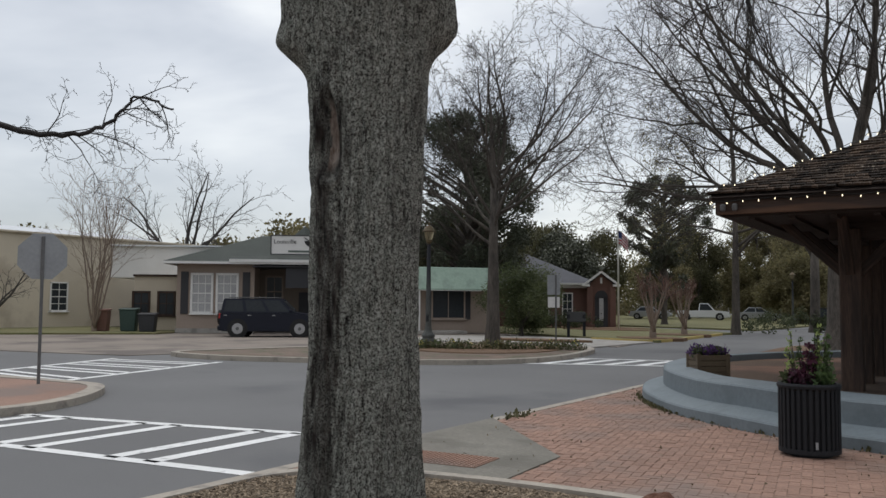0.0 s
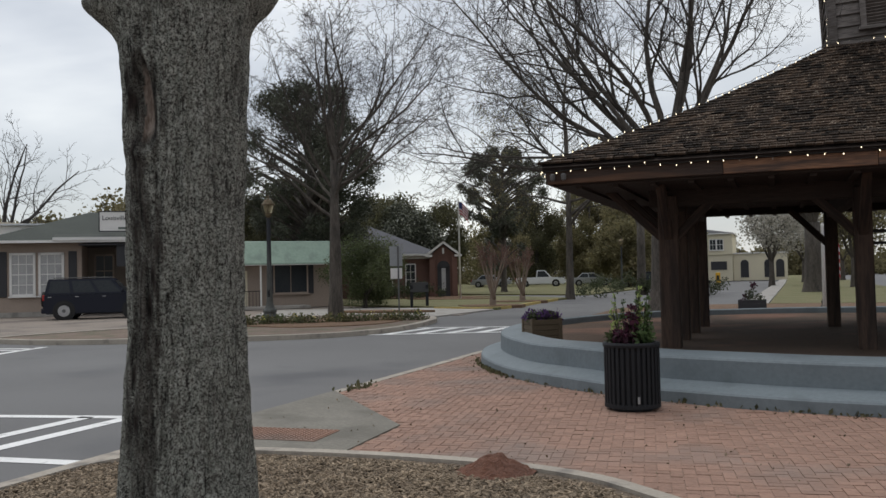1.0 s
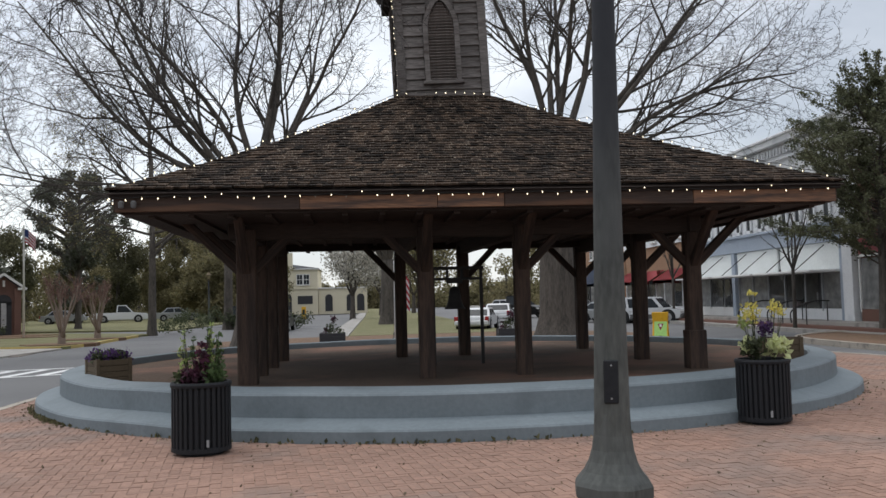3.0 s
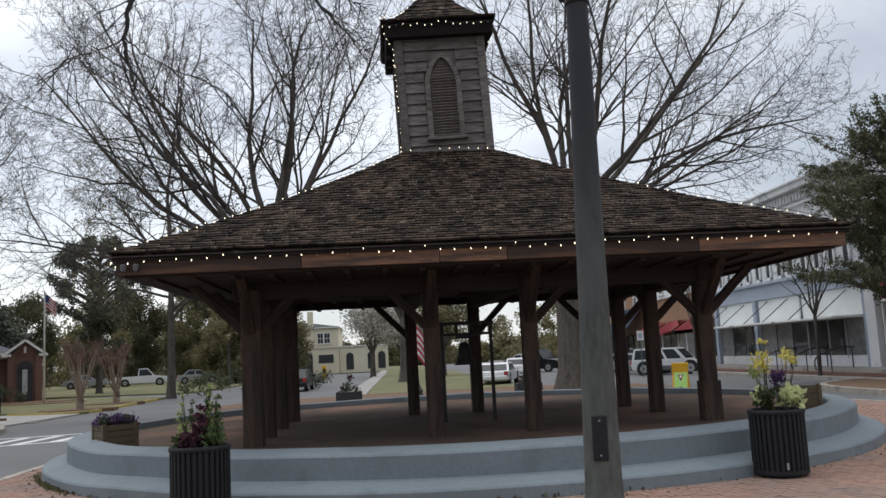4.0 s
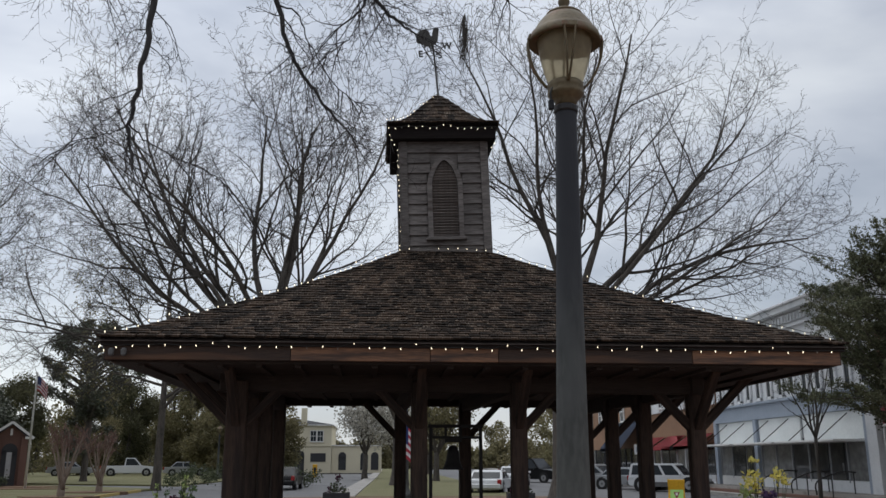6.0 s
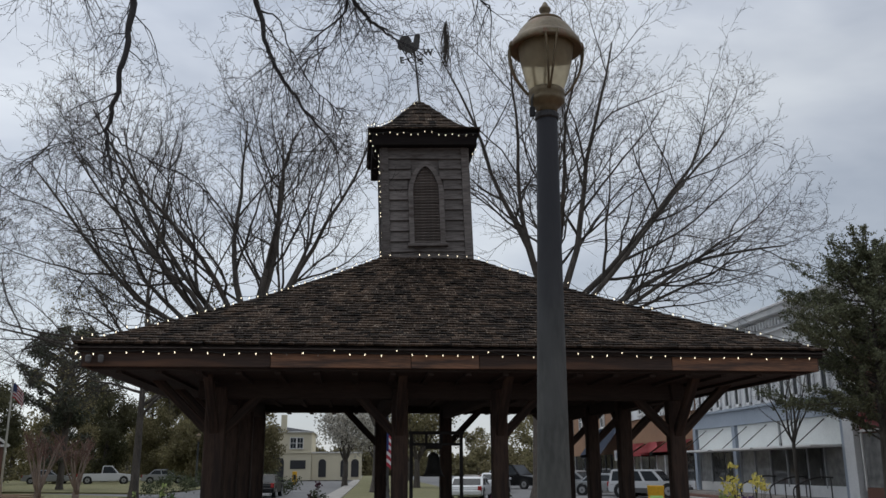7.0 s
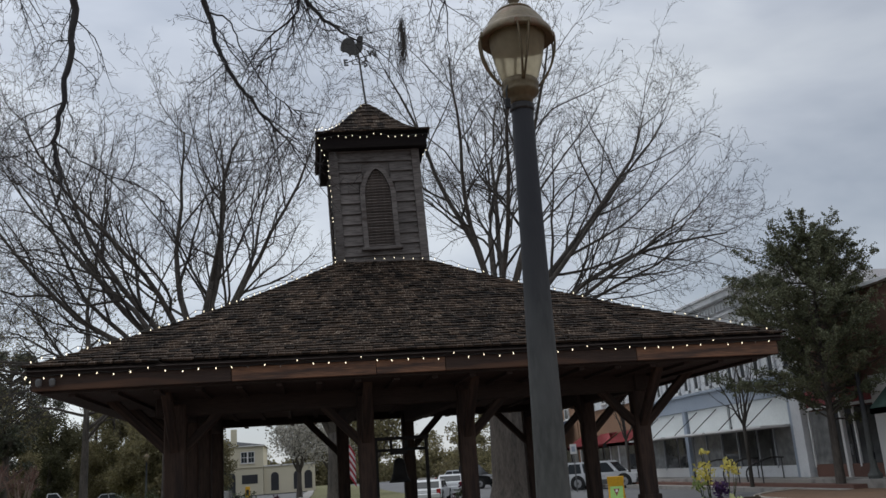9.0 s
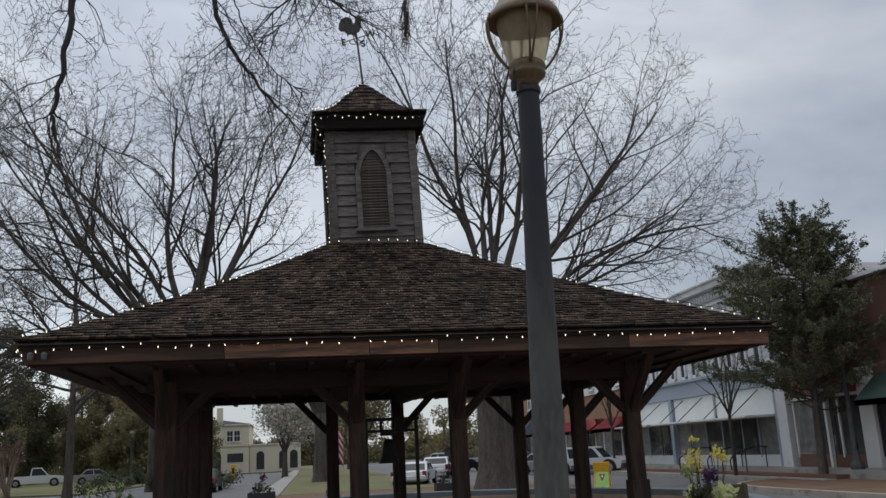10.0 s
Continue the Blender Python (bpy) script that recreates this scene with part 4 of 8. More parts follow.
bmesh.ops.triangulate(bm, faces=bm.faces[:])
bmesh.ops.recalc_face_normals(bm, faces=bm.faces[:])
part("cockerel", bm, VANE_METAL, vane, m=pose(0, 0, 0, 0, 0, -8))
for x in (-0.06, 0.0):
    tube_part("leg", [(x, 0, 1.08), (-0.01, 0, 1.0)], 0.011, VANE_METAL, vane, 5)

# bell in its iron frame
bell = thing("market_bell", "black iron bell hanging in a square steel frame", "bell", m=pose(1.35, 15.6, FLOOR_Z))
for x in (-0.42, 0.48):
    part("frame_post", slab((x, 0, 0.88), (0.06, 0.06, 1.76), None, 0.005), IRON, bell)
part("top_bar", slab((0.03, 0, 1.78), (1.0, 0.06, 0.06), None, 0.005), IRON, bell)
part("cross_bar", slab((0.03, 0, 1.58), (0.96, 0.05, 0.05), None, 0.005), IRON, bell)
for x in (-0.15, 0.12):
    part("strut", slab((x, 0, 1.68), (0.05, 0.05, 0.2), None, 0.005), IRON, bell)
part("bell_body", lathe([(0.04, 1.44), (0.09, 1.4), (0.11, 1.3), (0.125, 1.18), (0.16, 1.08), (0.2, 1.02), (0.18, 1.02), (0.1, 1.18), (0.04, 1.36)], 24), IRON, bell, m=pose(-0.02, 0, 0), smooth=True)
part("yoke", slab((-0.02, 0, 1.53), (0.3, 0.06, 0.07), None, 0.01), IRON, bell)

# floodlights at the eave corner
for k in range(2):
    fl = thing("floodlight", "small grey floodlight under the eave corner", "lamp", group="eave floodlights", m=pose(XL + 0.1 + k * 0.16, YF - 0.1, 2.98))
    part("housing", lathe([(0.02, -0.05), (0.035, -0.035), (0.04, 0.03), (0.02, 0.05)], 12), POST_STEEL, fl)
    part("bracket", slab((0, 0.05, 0.03), (0.02, 0.1, 0.02)), IRON, fl)

# strings of small bulbs
me_bulb = bpy.data.meshes.new("bulb")
b2 = lathe([(0.003, 0.012), (0.0048, 0.005), (0.006, -0.006), (0.003, -0.015)], 8)
b2.to_mesh(me_bulb)
b2.free()
me_bulb.materials.append(BULB)
me_bulb_off = me_bulb.copy()
me_bulb_off.materials[0] = BULB_OFF


def light_string(label, pts, gap, lit=0.9):
    st = thing("string_lights", label, "string lights", group="string lights")
    wire = []
    bulbs = []
    for a, b in zip(pts, pts[1:]):
        a, b = Vector(a), Vector(b)
        k = max(1, round((b - a).length / gap))
        for i in range(k):
            p = a.lerp(b, i / k)
            p += Vector((0, 0, -0.01 * (i % 2) + random.uniform(-0.014, 0.014) + (0.05 if random.random() < 0.1 else 0)))
            wire.append(p)
            bulbs.append(p)
    wire.append(Vector(pts[-1]))
    tube_part("cable", wire, 0.005, WIRE, st, 4)
    for p in bulbs:
        mesh_part("bulb", me_bulb if random.random() < lit else me_bulb_off, None, st, m=pose(p.x + random.uniform(-0.01, 0.01), p.y, p.z - 0.02, random.uniform(-25, 25), random.uniform(-25, 25), 0))


light_string("string of small warm bulbs along the eave", [(XL - 0.05, YF - 0.085, 3.085), (XR + 0.05, YF - 0.085, 3.085)], 0.205, 0.92)
light_string("string of small warm bulbs along the eave", [(XL - 0.1, YF, 3.07), (XL - 0.1, YB, 3.07)], 0.2)
light_string("string of small warm bulbs along the roof hip", [roof_point(0, 0.01, v / 12) + Vector((0, -0.02, 0.075)) for v in range(13)], 0.14)
light_string("string of small warm bulbs along the roof hip", [roof_point(0, 0.99, v / 12) + Vector((0, -0.02, 0.075)) for v in range(13)], 0.2, 0.6)
light_string("string of small warm bulbs round the tower foot", [(TX0 - 0.06, TY0 - 0.06, 5.36), (TX1 + 0.06, TY0 - 0.06, 5.36)], 0.17)
light_string("string of small warm bulbs round the tower cap", [(tcx - TW / 2 - 0.31, tcy - TD / 2 - 0.22, 5.1 + CAPZ - 0.09), (tcx + TW / 2 + 0.13, tcy - TD / 2 - 0.22, 5.1 + CAPZ - 0.03)], 0.13)
for sx in (-1, 1):
    light_string("string of small warm bulbs down the tower corner", [(tcx + sx * (TW / 2 + 0.2) - 0.09, tcy - TD / 2 - 0.2, 5.1 + CAPZ - 0.2), (tcx + sx * (TW / 2 + 0.05) - 0.08, tcy - TD / 2 - 0.03, 5.1 + CAPZ - 0.45)]
                 + ([(tcx - TW / 2 - 0.03, tcy - TD / 2 + 0.02, 5.4)] if sx < 0 else []), 0.1)
light_string("string of small warm bulbs along the cap hip", [Vector((tcx - 0.1, tcy, 5.1)) + cap_point(0, 0, v / 8) + Vector((0, 0, 0.05)) for v in range(9)], 0.13)

# ---------------------------------------------------------------- trees
def grow(soups, p, d, length, radius, level, top, rng, cfg, ends):
    """One limb and, along it, its side branches. soups: one for the wood, one for the twigs."""
    segs = cfg["segs"][level]
    pts, radii = [p.copy()], [radius]
    d = d.normalized()
    step = length / segs
    wander, lift = cfg["wander"][level], cfg["lift"][level]
    tip = 0.2 if level < top - 1 else 0.45
    for i in range(segs):
        d = d + Vector((rng.gauss(0, wander), rng.gauss(0, wander), rng.gauss(0, wander) + lift))
        d.normalize()
        pts.append(pts[-1] + d * step)
        radii.append(radius * (1 - (1 - tip) * (i + 1) / segs))
    soups[0 if level < cfg["wood"] else 1].tube(pts, radii, max(3, cfg["sides"] - 2 * level))
    if level >= top:
        ends.append(pts[-1])
        return
    kids = cfg["kids"][level]
    first = cfg["first"][level]
    turn = rng.uniform(0, 6.28)
    for k in range(kids):
        f = first + (1 - first) * (k + rng.uniform(0.1, 0.9)) / kids
        i = min(int(f * segs), segs - 1)
        q = pts[i].lerp(pts[i + 1], f * segs - i)
        ax = (pts[i + 1] - pts[i]).normalized()
        side = ax.cross(Vector((0.2, 0.1, 1)) if abs(ax.z) < 0.9 else Vector((1, 0, 0))).normalized()
        turn += 2.4 + rng.uniform(-0.5, 0.5)
        side.rotate(Matrix.Rotation(turn, 3, ax))
        a = radians(cfg["angle"][level] + rng.uniform(-12, 12))
        nd = ax * math.cos(a) + side * math.sin(a)
        r = radii[i] * cfg["rr"][level] * rng.uniform(0.8, 1.1)
        grow(soups, q, nd, length * cfg["lr"][level] * rng.uniform(0.75, 1.15) * (1.15 - 0.45 * f), max(r, cfg["min_r"]), level + 1, top, rng, cfg, ends)
    ends.append(pts[-1])


BARE = dict(segs=[6, 10, 8, 6, 4, 2], wander=[0.05, 0.09, 0.13, 0.15, 0.16, 0.14], lift=[0.02, 0.03, 0.035, 0.03, 0.02, 0.02], kids=[6, 10, 8, 6, 4], first=[0.6, 0.2, 0.14, 0.12, 0.1], angle=[32, 38, 44, 48, 46],
            rr=[0.55, 0.46, 0.5, 0.6, 0.7], lr=[0.8, 0.5, 0.46, 0.44, 0.4], min_r=0.0075, wood=2, sides=10)


def bare_tree(label, base, height, radius, seed, cfg=None, stems=None, wood=None, twig=None, top=4, buds=0, bud_mat=None, bud_size=0.12, flare=1.5, fork=0.3, bud_count=2, spread=0.15, taper=0.9):
    """A leafless tree: a flared trunk, stems from the fork, limbs and twigs."""
    rng = random.Random(seed)
    c = dict(BARE)
    c.update(cfg or {})
    th = thing("tree", label, "tree", m=pose(*base))
    ends = []
    wood_s, twig_s = Soup(), Soup()
    fz = height * fork
    trunk = Soup()
    tp = [Vector((0.0, 0, -0.1)), Vector((0, 0, 0.25)), Vector((0.02, 0, 0.9)), Vector((0.03 * height / 10, 0, fz * 0.6)), Vector((0.04 * height / 10, 0, fz * 1.05))]
    trunk.tube(tp, [radius * flare, radius * (flare * 0.55 + 0.45), radius * 1.04, radius * (0.5 + 0.5 * taper), radius * taper], 18)
    mesh_part("trunk", trunk.mesh("trunk"), wood or FAR_BARK, th, smooth=True)
    for (az, tilt, ln, rr) in stems:
        d = Vector((math.cos(radians(az)) * math.sin(radians(tilt)), math.sin(radians(az)) * math.sin(radians(tilt)), math.cos(radians(tilt))))
        grow((wood_s, twig_s), tp[-1] - Vector((0, 0, spread * fz * rng.random() * (1.0 if tilt > 25 else 0.2))), d, ln * height, radius * rr, 1, top, rng, c, ends)
    mesh_part("limb_frame", wood_s.mesh("limb_frame"), wood or FAR_BARK, th, smooth=True)
    mesh_part("crown", twig_s.mesh("crown"), twig or TWIG, th)
    if buds:
        s = Soup()
        for e in ends:
            if rng.random() < buds:
                for k in range(bud_count):
                    s.leaf(e + Vector((rng.gauss(0, 0.05 + 0.05 * bud_count), rng.gauss(0, 0.05 + 0.05 * bud_count), rng.gauss(0, 0.05 + 0.04 * bud_count))), bud_size * rng.uniform(0.6, 1.3), rng)
        tagged(mesh_part("bud_cover", s.mesh("bud_cover"), bud_mat or BUD, th), kind="stuff")
    return th


def leafy_tree(label, base, clumps, leaf, seed, size=0.3, per=260, trunk_r=0.25, trunk_h=3.0, name="tree", category="tree"):
    """An evergreen: a trunk with limbs that run to each clump (x, y, z, radius) of many leaves."""
    rng = random.Random(seed)
    th = thing(name, label, category, m=pose(*base))
    if trunk_r:
        s = Soup()
        zt = max(c[2] for c in clumps)
        s.tube([Vector((0, 0, -0.1)), Vector((0, 0, 0.3)), Vector((0.05, 0, trunk_h)), Vector((0.1, 0.05, zt))], [trunk_r * 1.4, trunk_r, trunk_r * 0.85, trunk_r * 0.25], 10)
        for x, y, z, r in clumps:
            z0 = max(0.4 * trunk_h, z - 0.5 * math.hypot(x, y) - 0.4)
            s.tube([Vector((0.03, 0, z0)), Vector((x * 0.5, y * 0.5, (z + z0) / 2 + 0.1)), Vector((x, y, z))], [trunk_r * 0.4, trunk_r * 0.25, trunk_r * 0.08], 5)
        mesh_part("trunk", s.mesh("trunk"), FAR_BARK, th, smooth=True)
    s = Soup()
    for x, y, z, r in clumps:
        for k in range(int(per * r * r)):
            a = Vector((rng.gauss(0, 1), rng.gauss(0, 1), rng.gauss(0, 0.85)))
            a.normalize()
            q = r * rng.random() ** 0.4 * (0.8 + 0.45 * noise.noise(a * 2.2 + Vector((x, y, z))))
            s.leaf(Vector((x, y, z)) + a * q, size * rng.uniform(0.6, 1.3), rng, 0.2)
    mesh_part("crown", s.mesh("crown"), leaf, th)
    return th


def clump_set(seed, n, rx, rz, z0, r0, r1, cone=0.0):
    """Clumps scattered through a crown rx wide from z0 to z0 + rz, narrowing upwards by cone."""
    rng = random.Random(seed)
    out = []
    for k in range(n):
        f = (k + rng.random()) / n
        w = rx * (1 - cone * f) * math.sqrt(max(0.05, 1 - (2 * f - 1) ** 2 * (1 - cone)))
        a = rng.uniform(0, 6.28)
        q = w * math.sqrt(rng.random())
        out.append((q * math.cos(a), q * math.sin(a), z0 + f * rz, rng.uniform(r0, r1)))
    return out


# two great bare trees behind the market house
GREAT = dict(kids=[6, 9, 7, 5, 3], min_r=0.0078, angle=[32, 36, 42, 44, 42], rr=[0.55, 0.52, 0.56, 0.62, 0.8], lr=[0.8, 0.5, 0.5, 0.45, 0.42])
bare_tree("huge bare multi-stemmed tree with fine grey twigs", (-4.6, 33.5, 0), 18.5, 0.62, 11, stems=[
    (178, 50, 0.63, 0.22), (165, 38, 0.63, 0.24), (200, 28, 0.61, 0.24), (100, 14, 0.59, 0.25), (20, 9, 0.60, 0.25), (320, 18, 0.60, 0.24), (350, 32, 0.58, 0.22), (250, 24, 0.58, 0.2), (185, 60, 0.59, 0.19),
    (172, 70, 0.57, 0.18), (195, 44, 0.63, 0.21), (60, 26, 0.57, 0.2), (188, 76, 0.53, 0.16)],
    fork=0.3, top=5, cfg=GREAT)
bare_tree("huge bare spreading tree with fine grey twigs", (7.6, 34.5, 0), 19.5, 0.72, 23, stems=[
    (0, 54, 0.59, 0.22), (8, 40, 0.65, 0.24), (342, 29, 0.65, 0.24), (80, 13, 0.63, 0.24), (190, 11, 0.63, 0.22), (200, 22, 0.60, 0.2), (270, 22, 0.57, 0.19), (0, 66, 0.55, 0.18), (20, 18, 0.67, 0.22),
    (350, 47, 0.65, 0.2), (10, 76, 0.50, 0.16)],
    fork=0.34, top=5, cfg=GREAT)
# the street tree on the island
bare_tree("bare street tree with spreading upswept branches", (-15.8, 27.4, 0.03), 10.6, 0.24, 5, stems=[
    (30, 58, 0.58, 0.3), (15, 44, 0.58, 0.3), (120, 8, 0.42, 0.5), (200, 16, 0.42, 0.34), (210, 54, 0.5, 0.28), (320, 34, 0.52, 0.28), (60, 66, 0.52, 0.28), (20, 26, 0.5, 0.34), (190, 66, 0.5, 0.27), (350, 72, 0.48, 0.26),
    (100, 44, 0.5, 0.28), (5, 62, 0.55, 0.27), (235, 40, 0.5, 0.28), (280, 60, 0.45, 0.25), (150, 52, 0.5, 0.26)],
    fork=0.58, top=5, spread=0.45, taper=0.5, wood=FAR_BARK, twig=TWIG, cfg=dict(kids=[6, 7, 6, 5, 2], min_r=0.0075, lift=[0.02, 0.05, 0.04, 0.03, 0.02, 0.02], rr=[0.55, 0.5, 0.55, 0.62, 0.8], lr=[0.8, 0.52, 0.5, 0.46, 0.4]))
# a bare tree at the far left of the market house
bare_tree("tall bare tree with drooping fine twigs", (-12.7, 52.0, 0), 16, 0.23, 31, stems=[(190, 62, 0.36, 0.5), (20, 45, 0.42, 0.5), (100, 12, 0.5, 0.75), (330, 55, 0.36, 0.45), (170, 40, 0.42, 0.5), (0, 72, 0.32, 0.4), (210, 75, 0.3, 0.4)],
          fork=0.5, spread=0.5, taper=0.55, top=4, wood=FAR_BARK, cfg=dict(kids=[6, 10, 9, 6], min_r=0.011, lift=[0.02, 0.01, -0.01, -0.03, -0.03]), buds=0.6, bud_mat=LEAF_WOOD, bud_size=0.13)
bare_tree("bare tree with fine twigs beyond the road", (-9.5, 60.0, 0), 14, 0.3, 37, stems=[(200, 35, 0.5, 0.5), (30, 30, 0.5, 0.5), (100, 10, 0.6, 0.5)], fork=0.35, top=4, cfg=dict(kids=[6, 6, 6, 3], min_r=0.016),
          buds=0.6, bud_mat=LEAF_OLIVE, bud_size=0.25)
# behind the shops on the left
bare_tree("bare dark tree behind the cream building", (-55.5, 48.0, 0), 11.5, 0.4, 41, stems=[(30, 45, 0.7, 0.45), (200, 45, 0.7, 0.45), (110, 12, 0.7, 0.45), (330, 55, 0.6, 0.4), (60, 28, 0.7, 0.4), (230, 60, 0.6, 0.36)], fork=0.4, twig=TWIG_DARK, wood=TWIG_DARK, cfg=dict(kids=[5, 6, 5, 3], min_r=0.016))
bare_tree("leafless crepe myrtle with pale upright stems", (-40.9, 28.9, 0.03), 7.4, 0.13, 43, stems=[(a * 45, 8 + 6 * (a % 3), 0.95, 0.45) for a in range(9)], fork=0.03, flare=1.1, wood=TWIG_PALE, twig=TWIG_PALE, cfg=dict(kids=[4, 6, 5, 3], angle=[25, 24, 28, 32], min_r=0.008))
bare_tree("low bare tree beside the cream building", (-43.5, 24.8, 0.03), 5.2, 0.13, 47, stems=[(20, 50, 0.6, 0.6), (200, 45, 0.6, 0.6), (100, 25, 0.55, 0.5), (300, 55, 0.5, 0.5)], fork=0.2, wood=TWIG, twig=TWIG_DARK, cfg=dict(kids=[4, 6, 5, 3], min_r=0.008))
# pruned crepe myrtles on the lawn
for x, y, h, sd in [(-13.9, 40.2, 3.2, 51), (-14.1, 46.2, 3.1, 53)]:
    bare_tree("pruned crepe myrtle with knobbly pale stems", (x, y, 0.05), h, 0.15, sd, stems=[(a * 38, 10 + 7 * (a % 4), 0.74, 0.42) for a in range(10)], fork=0.12, flare=1.2, wood=TWIG_PALE, twig=TWIG_RED, top=3,
              cfg=dict(kids=[4, 7, 5], first=[0.4, 0.55, 0.3], angle=[20, 20, 24], lr=[0.8, 0.34, 0.5], wander=[0.03, 0.06, 0.14, 0.2, 0.2, 0.2], min_r=0.011, lift=[0.02, 0.03, 0.05, 0.04, 0.02, 0.02]))
# the slim trees on the shop pavement
for x, y, sd in [(17.2, 33.4, 61), (17.4, 47.6, 67)]:
    bare_tree("slim leafless pavement tree", (x, y, 0), 6.2, 0.075, sd, stems=[(a * 72, 18, 0.5, 0.6) for a in range(5)] + [(0, 3, 0.6, 0.7)], fork=0.38, flare=1.2, wood=TWIG, twig=TWIG, cfg=dict(kids=[4, 5, 3, 2], angle=[28, 28, 32, 36], min_r=0.005))
# blossoming trees far down the median
for x, y, sd in [(-1.2, 80, 71), (1.8, 95, 73), (4.6, 70, 79), (6.0, 105, 83)]:
    bare_tree("ornamental tree in pale blossom on the median", (x, y, 0), 8.5, 0.22, sd, stems=[(a * 60, 30, 0.5, 0.5) for a in range(6)], fork=0.25, top=4, cfg=dict(kids=[4, 5, 5, 3], min_r=0.02), buds=0.9, bud_mat=BLOSSOM if sd in (71, 73) else LEAF_WOOD, bud_size=0.24, bud_count=7)
bare_tree("grey-trunked tree on the median lawn", (1.4, 58, 0), 12, 0.5, 89, stems=[(a * 60, 28, 0.5, 0.5) for a in range(6)], fork=0.35, cfg=dict(kids=[4, 6, 5, 3], min_r=0.016), buds=0.3, bud_mat=LEAF_OLIVE)

# evergreens
leafy_tree("tall dark evergreen with a rounded dense crown", (-27.0, 44.9, 0), clump_set(101, 150, 4.6, 10.2, 3.0, 0.5, 1.1, 0.0), LEAF_PINE, 101, 0.13, 800, 0.3, 4)
leafy_tree("dark spreading evergreen behind the mint-roofed wing", (-31.5, 50.5, 0), clump_set(103, 26, 4.6, 5.2, 2.4, 1.2, 1.9), LEAF_OLIVE, 103, 0.2, 420, 0.3, 3)
leafy_tree("glossy dark magnolia with an open crown", (-22.9, 71.0, 0), clump_set(106, 78, 4.2, 7.0, 5.4, 0.45, 0.95, -0.1) + clump_set(116, 12, 2.4, 4.0, 1.8, 0.4, 0.8), LEAF_DARK, 105, 0.19, 620, 0.26, 5)
leafy_tree("dark evergreen behind the brick house", (-33.5, 68.0, 0), clump_set(107, 24, 5.0, 6.0, 2.0, 1.4, 2.4), LEAF_OLIVE, 107, 0.24, 330, 0.35, 4)
leafy_tree("dark evergreen beside the brick house", (-29.0, 64.0, 0), clump_set(108, 18, 3.2, 5.2, 1.6, 1.2, 1.9), LEAF_DARK, 108, 0.22, 380, 0.3, 3)
def cedar(label, base, height, spread, seed):
    """A cedar: rising boughs set with feathery upturned sprays, bare of foliage low down."""
    rng = random.Random(seed)
    th = thing("tree", label, "tree", m=pose(*base))
    wood, sprays = Soup(), Soup()
    wood.tube([Vector((0, 0, -0.1)), Vector((0.02, 0, 1.0)), Vector((0.1, 0, height * 0.5)), Vector((0.4, 0, height))], [0.19, 0.15, 0.1, 0.02], 10)
    for k in range(170):
        f = (k + rng.random()) / 170
        z0 = 2.3 + (height - 2.6) * f ** 0.9
        ln = spread * float(np.interp(f, [0, 0.12, 0.3, 0.6, 0.85, 1], [0.7, 1.0, 1.0, 0.84, 0.58, 0.3])) * rng.uniform(0.55, 1.12)
        az = k * 2.4 + rng.uniform(-0.4, 0.4)
        out = Vector((math.cos(az), math.sin(az), 0))
        line = [Vector((0.4 * f, 0, z0))]
        d = out + Vector((0, 0, rng.uniform(0.1, 0.75)))
        for i in range(6):
            d = (d + Vector((rng.gauss(0, 0.13), rng.gauss(0, 0.13), rng.gauss(-0.02 if i < 3 else 0.06, 0.1)))).normalized()
            line.append(line[-1] + d * ln / 6)
        wood.tube(line, [0.035 * (1 - 0.13 * i) for i in range(7)], 4)
        for n in range(int(9 + 15 * ln / spread)):
            g = rng.uniform(0.22, 1.0) * 6
            i = min(5, int(g))
            p = line[i].lerp(line[i + 1], g - i)
            sd = (d + Vector((rng.gauss(0, 0.7), rng.gauss(0, 0.7), rng.gauss(0.15, 0.55)))).normalized()
            sl = rng.uniform(0.18, 0.6)
            for q in range(40):
                e = rng.random()
                sprays.leaf(p + sd * sl * e + Vector((rng.gauss(0, 0.06), rng.gauss(0, 0.06), rng.gauss(0, 0.06))) * (1.2 - e), rng.uniform(0.04, 0.1), rng, -0.3)
    mesh_part("trunk", wood.mesh("trunk"), FAR_BARK, th, smooth=True)
    mesh_part("crown", sprays.mesh("crown"), LEAF_CEDAR, th)


cedar("feathery cedar with ragged upturned sprays on the shop side", (17.8, 28.3, 0.05), 9.2, 3.9, 109)
leafy_tree("big dark evergreen shrub beside the mint-roofed wing", (-21.2, 40.6, 0), clump_set(111, 22, 2.3, 2.7, 0.5, 0.8, 1.2), LEAF_LAUREL, 111, 0.1, 1100, 0.12, 1, "shrub", "shrub")
for x, y, r, h, sd in [(-11.0, 54.5, 1.9, 0.7, 121), (-8.5, 60.0, 1.6, 0.7, 122), (-26.3, 53.4, 1.3, 0.7, 123), (-25.0, 54.0, 1.2, 0.6, 129), (-12.0, 66.0, 2.4, 1.0, 124), (-27.0, 54.0, 1.6, 0.6, 125), (-23.6, 54.6, 1.5, 0.6, 126), (-5.2, 58.0, 1.2, 0.6, 127), (-8.0, 72.0, 2.4, 1.0, 128)]:
    leafy_tree("low clipped evergreen shrub", (x, y, 0), clump_set(sd, 9, r, h, 0.25, 0.45, 0.7), LEAF_SHRUB, sd, 0.14, 330, 0, 0, "shrub", "shrub")

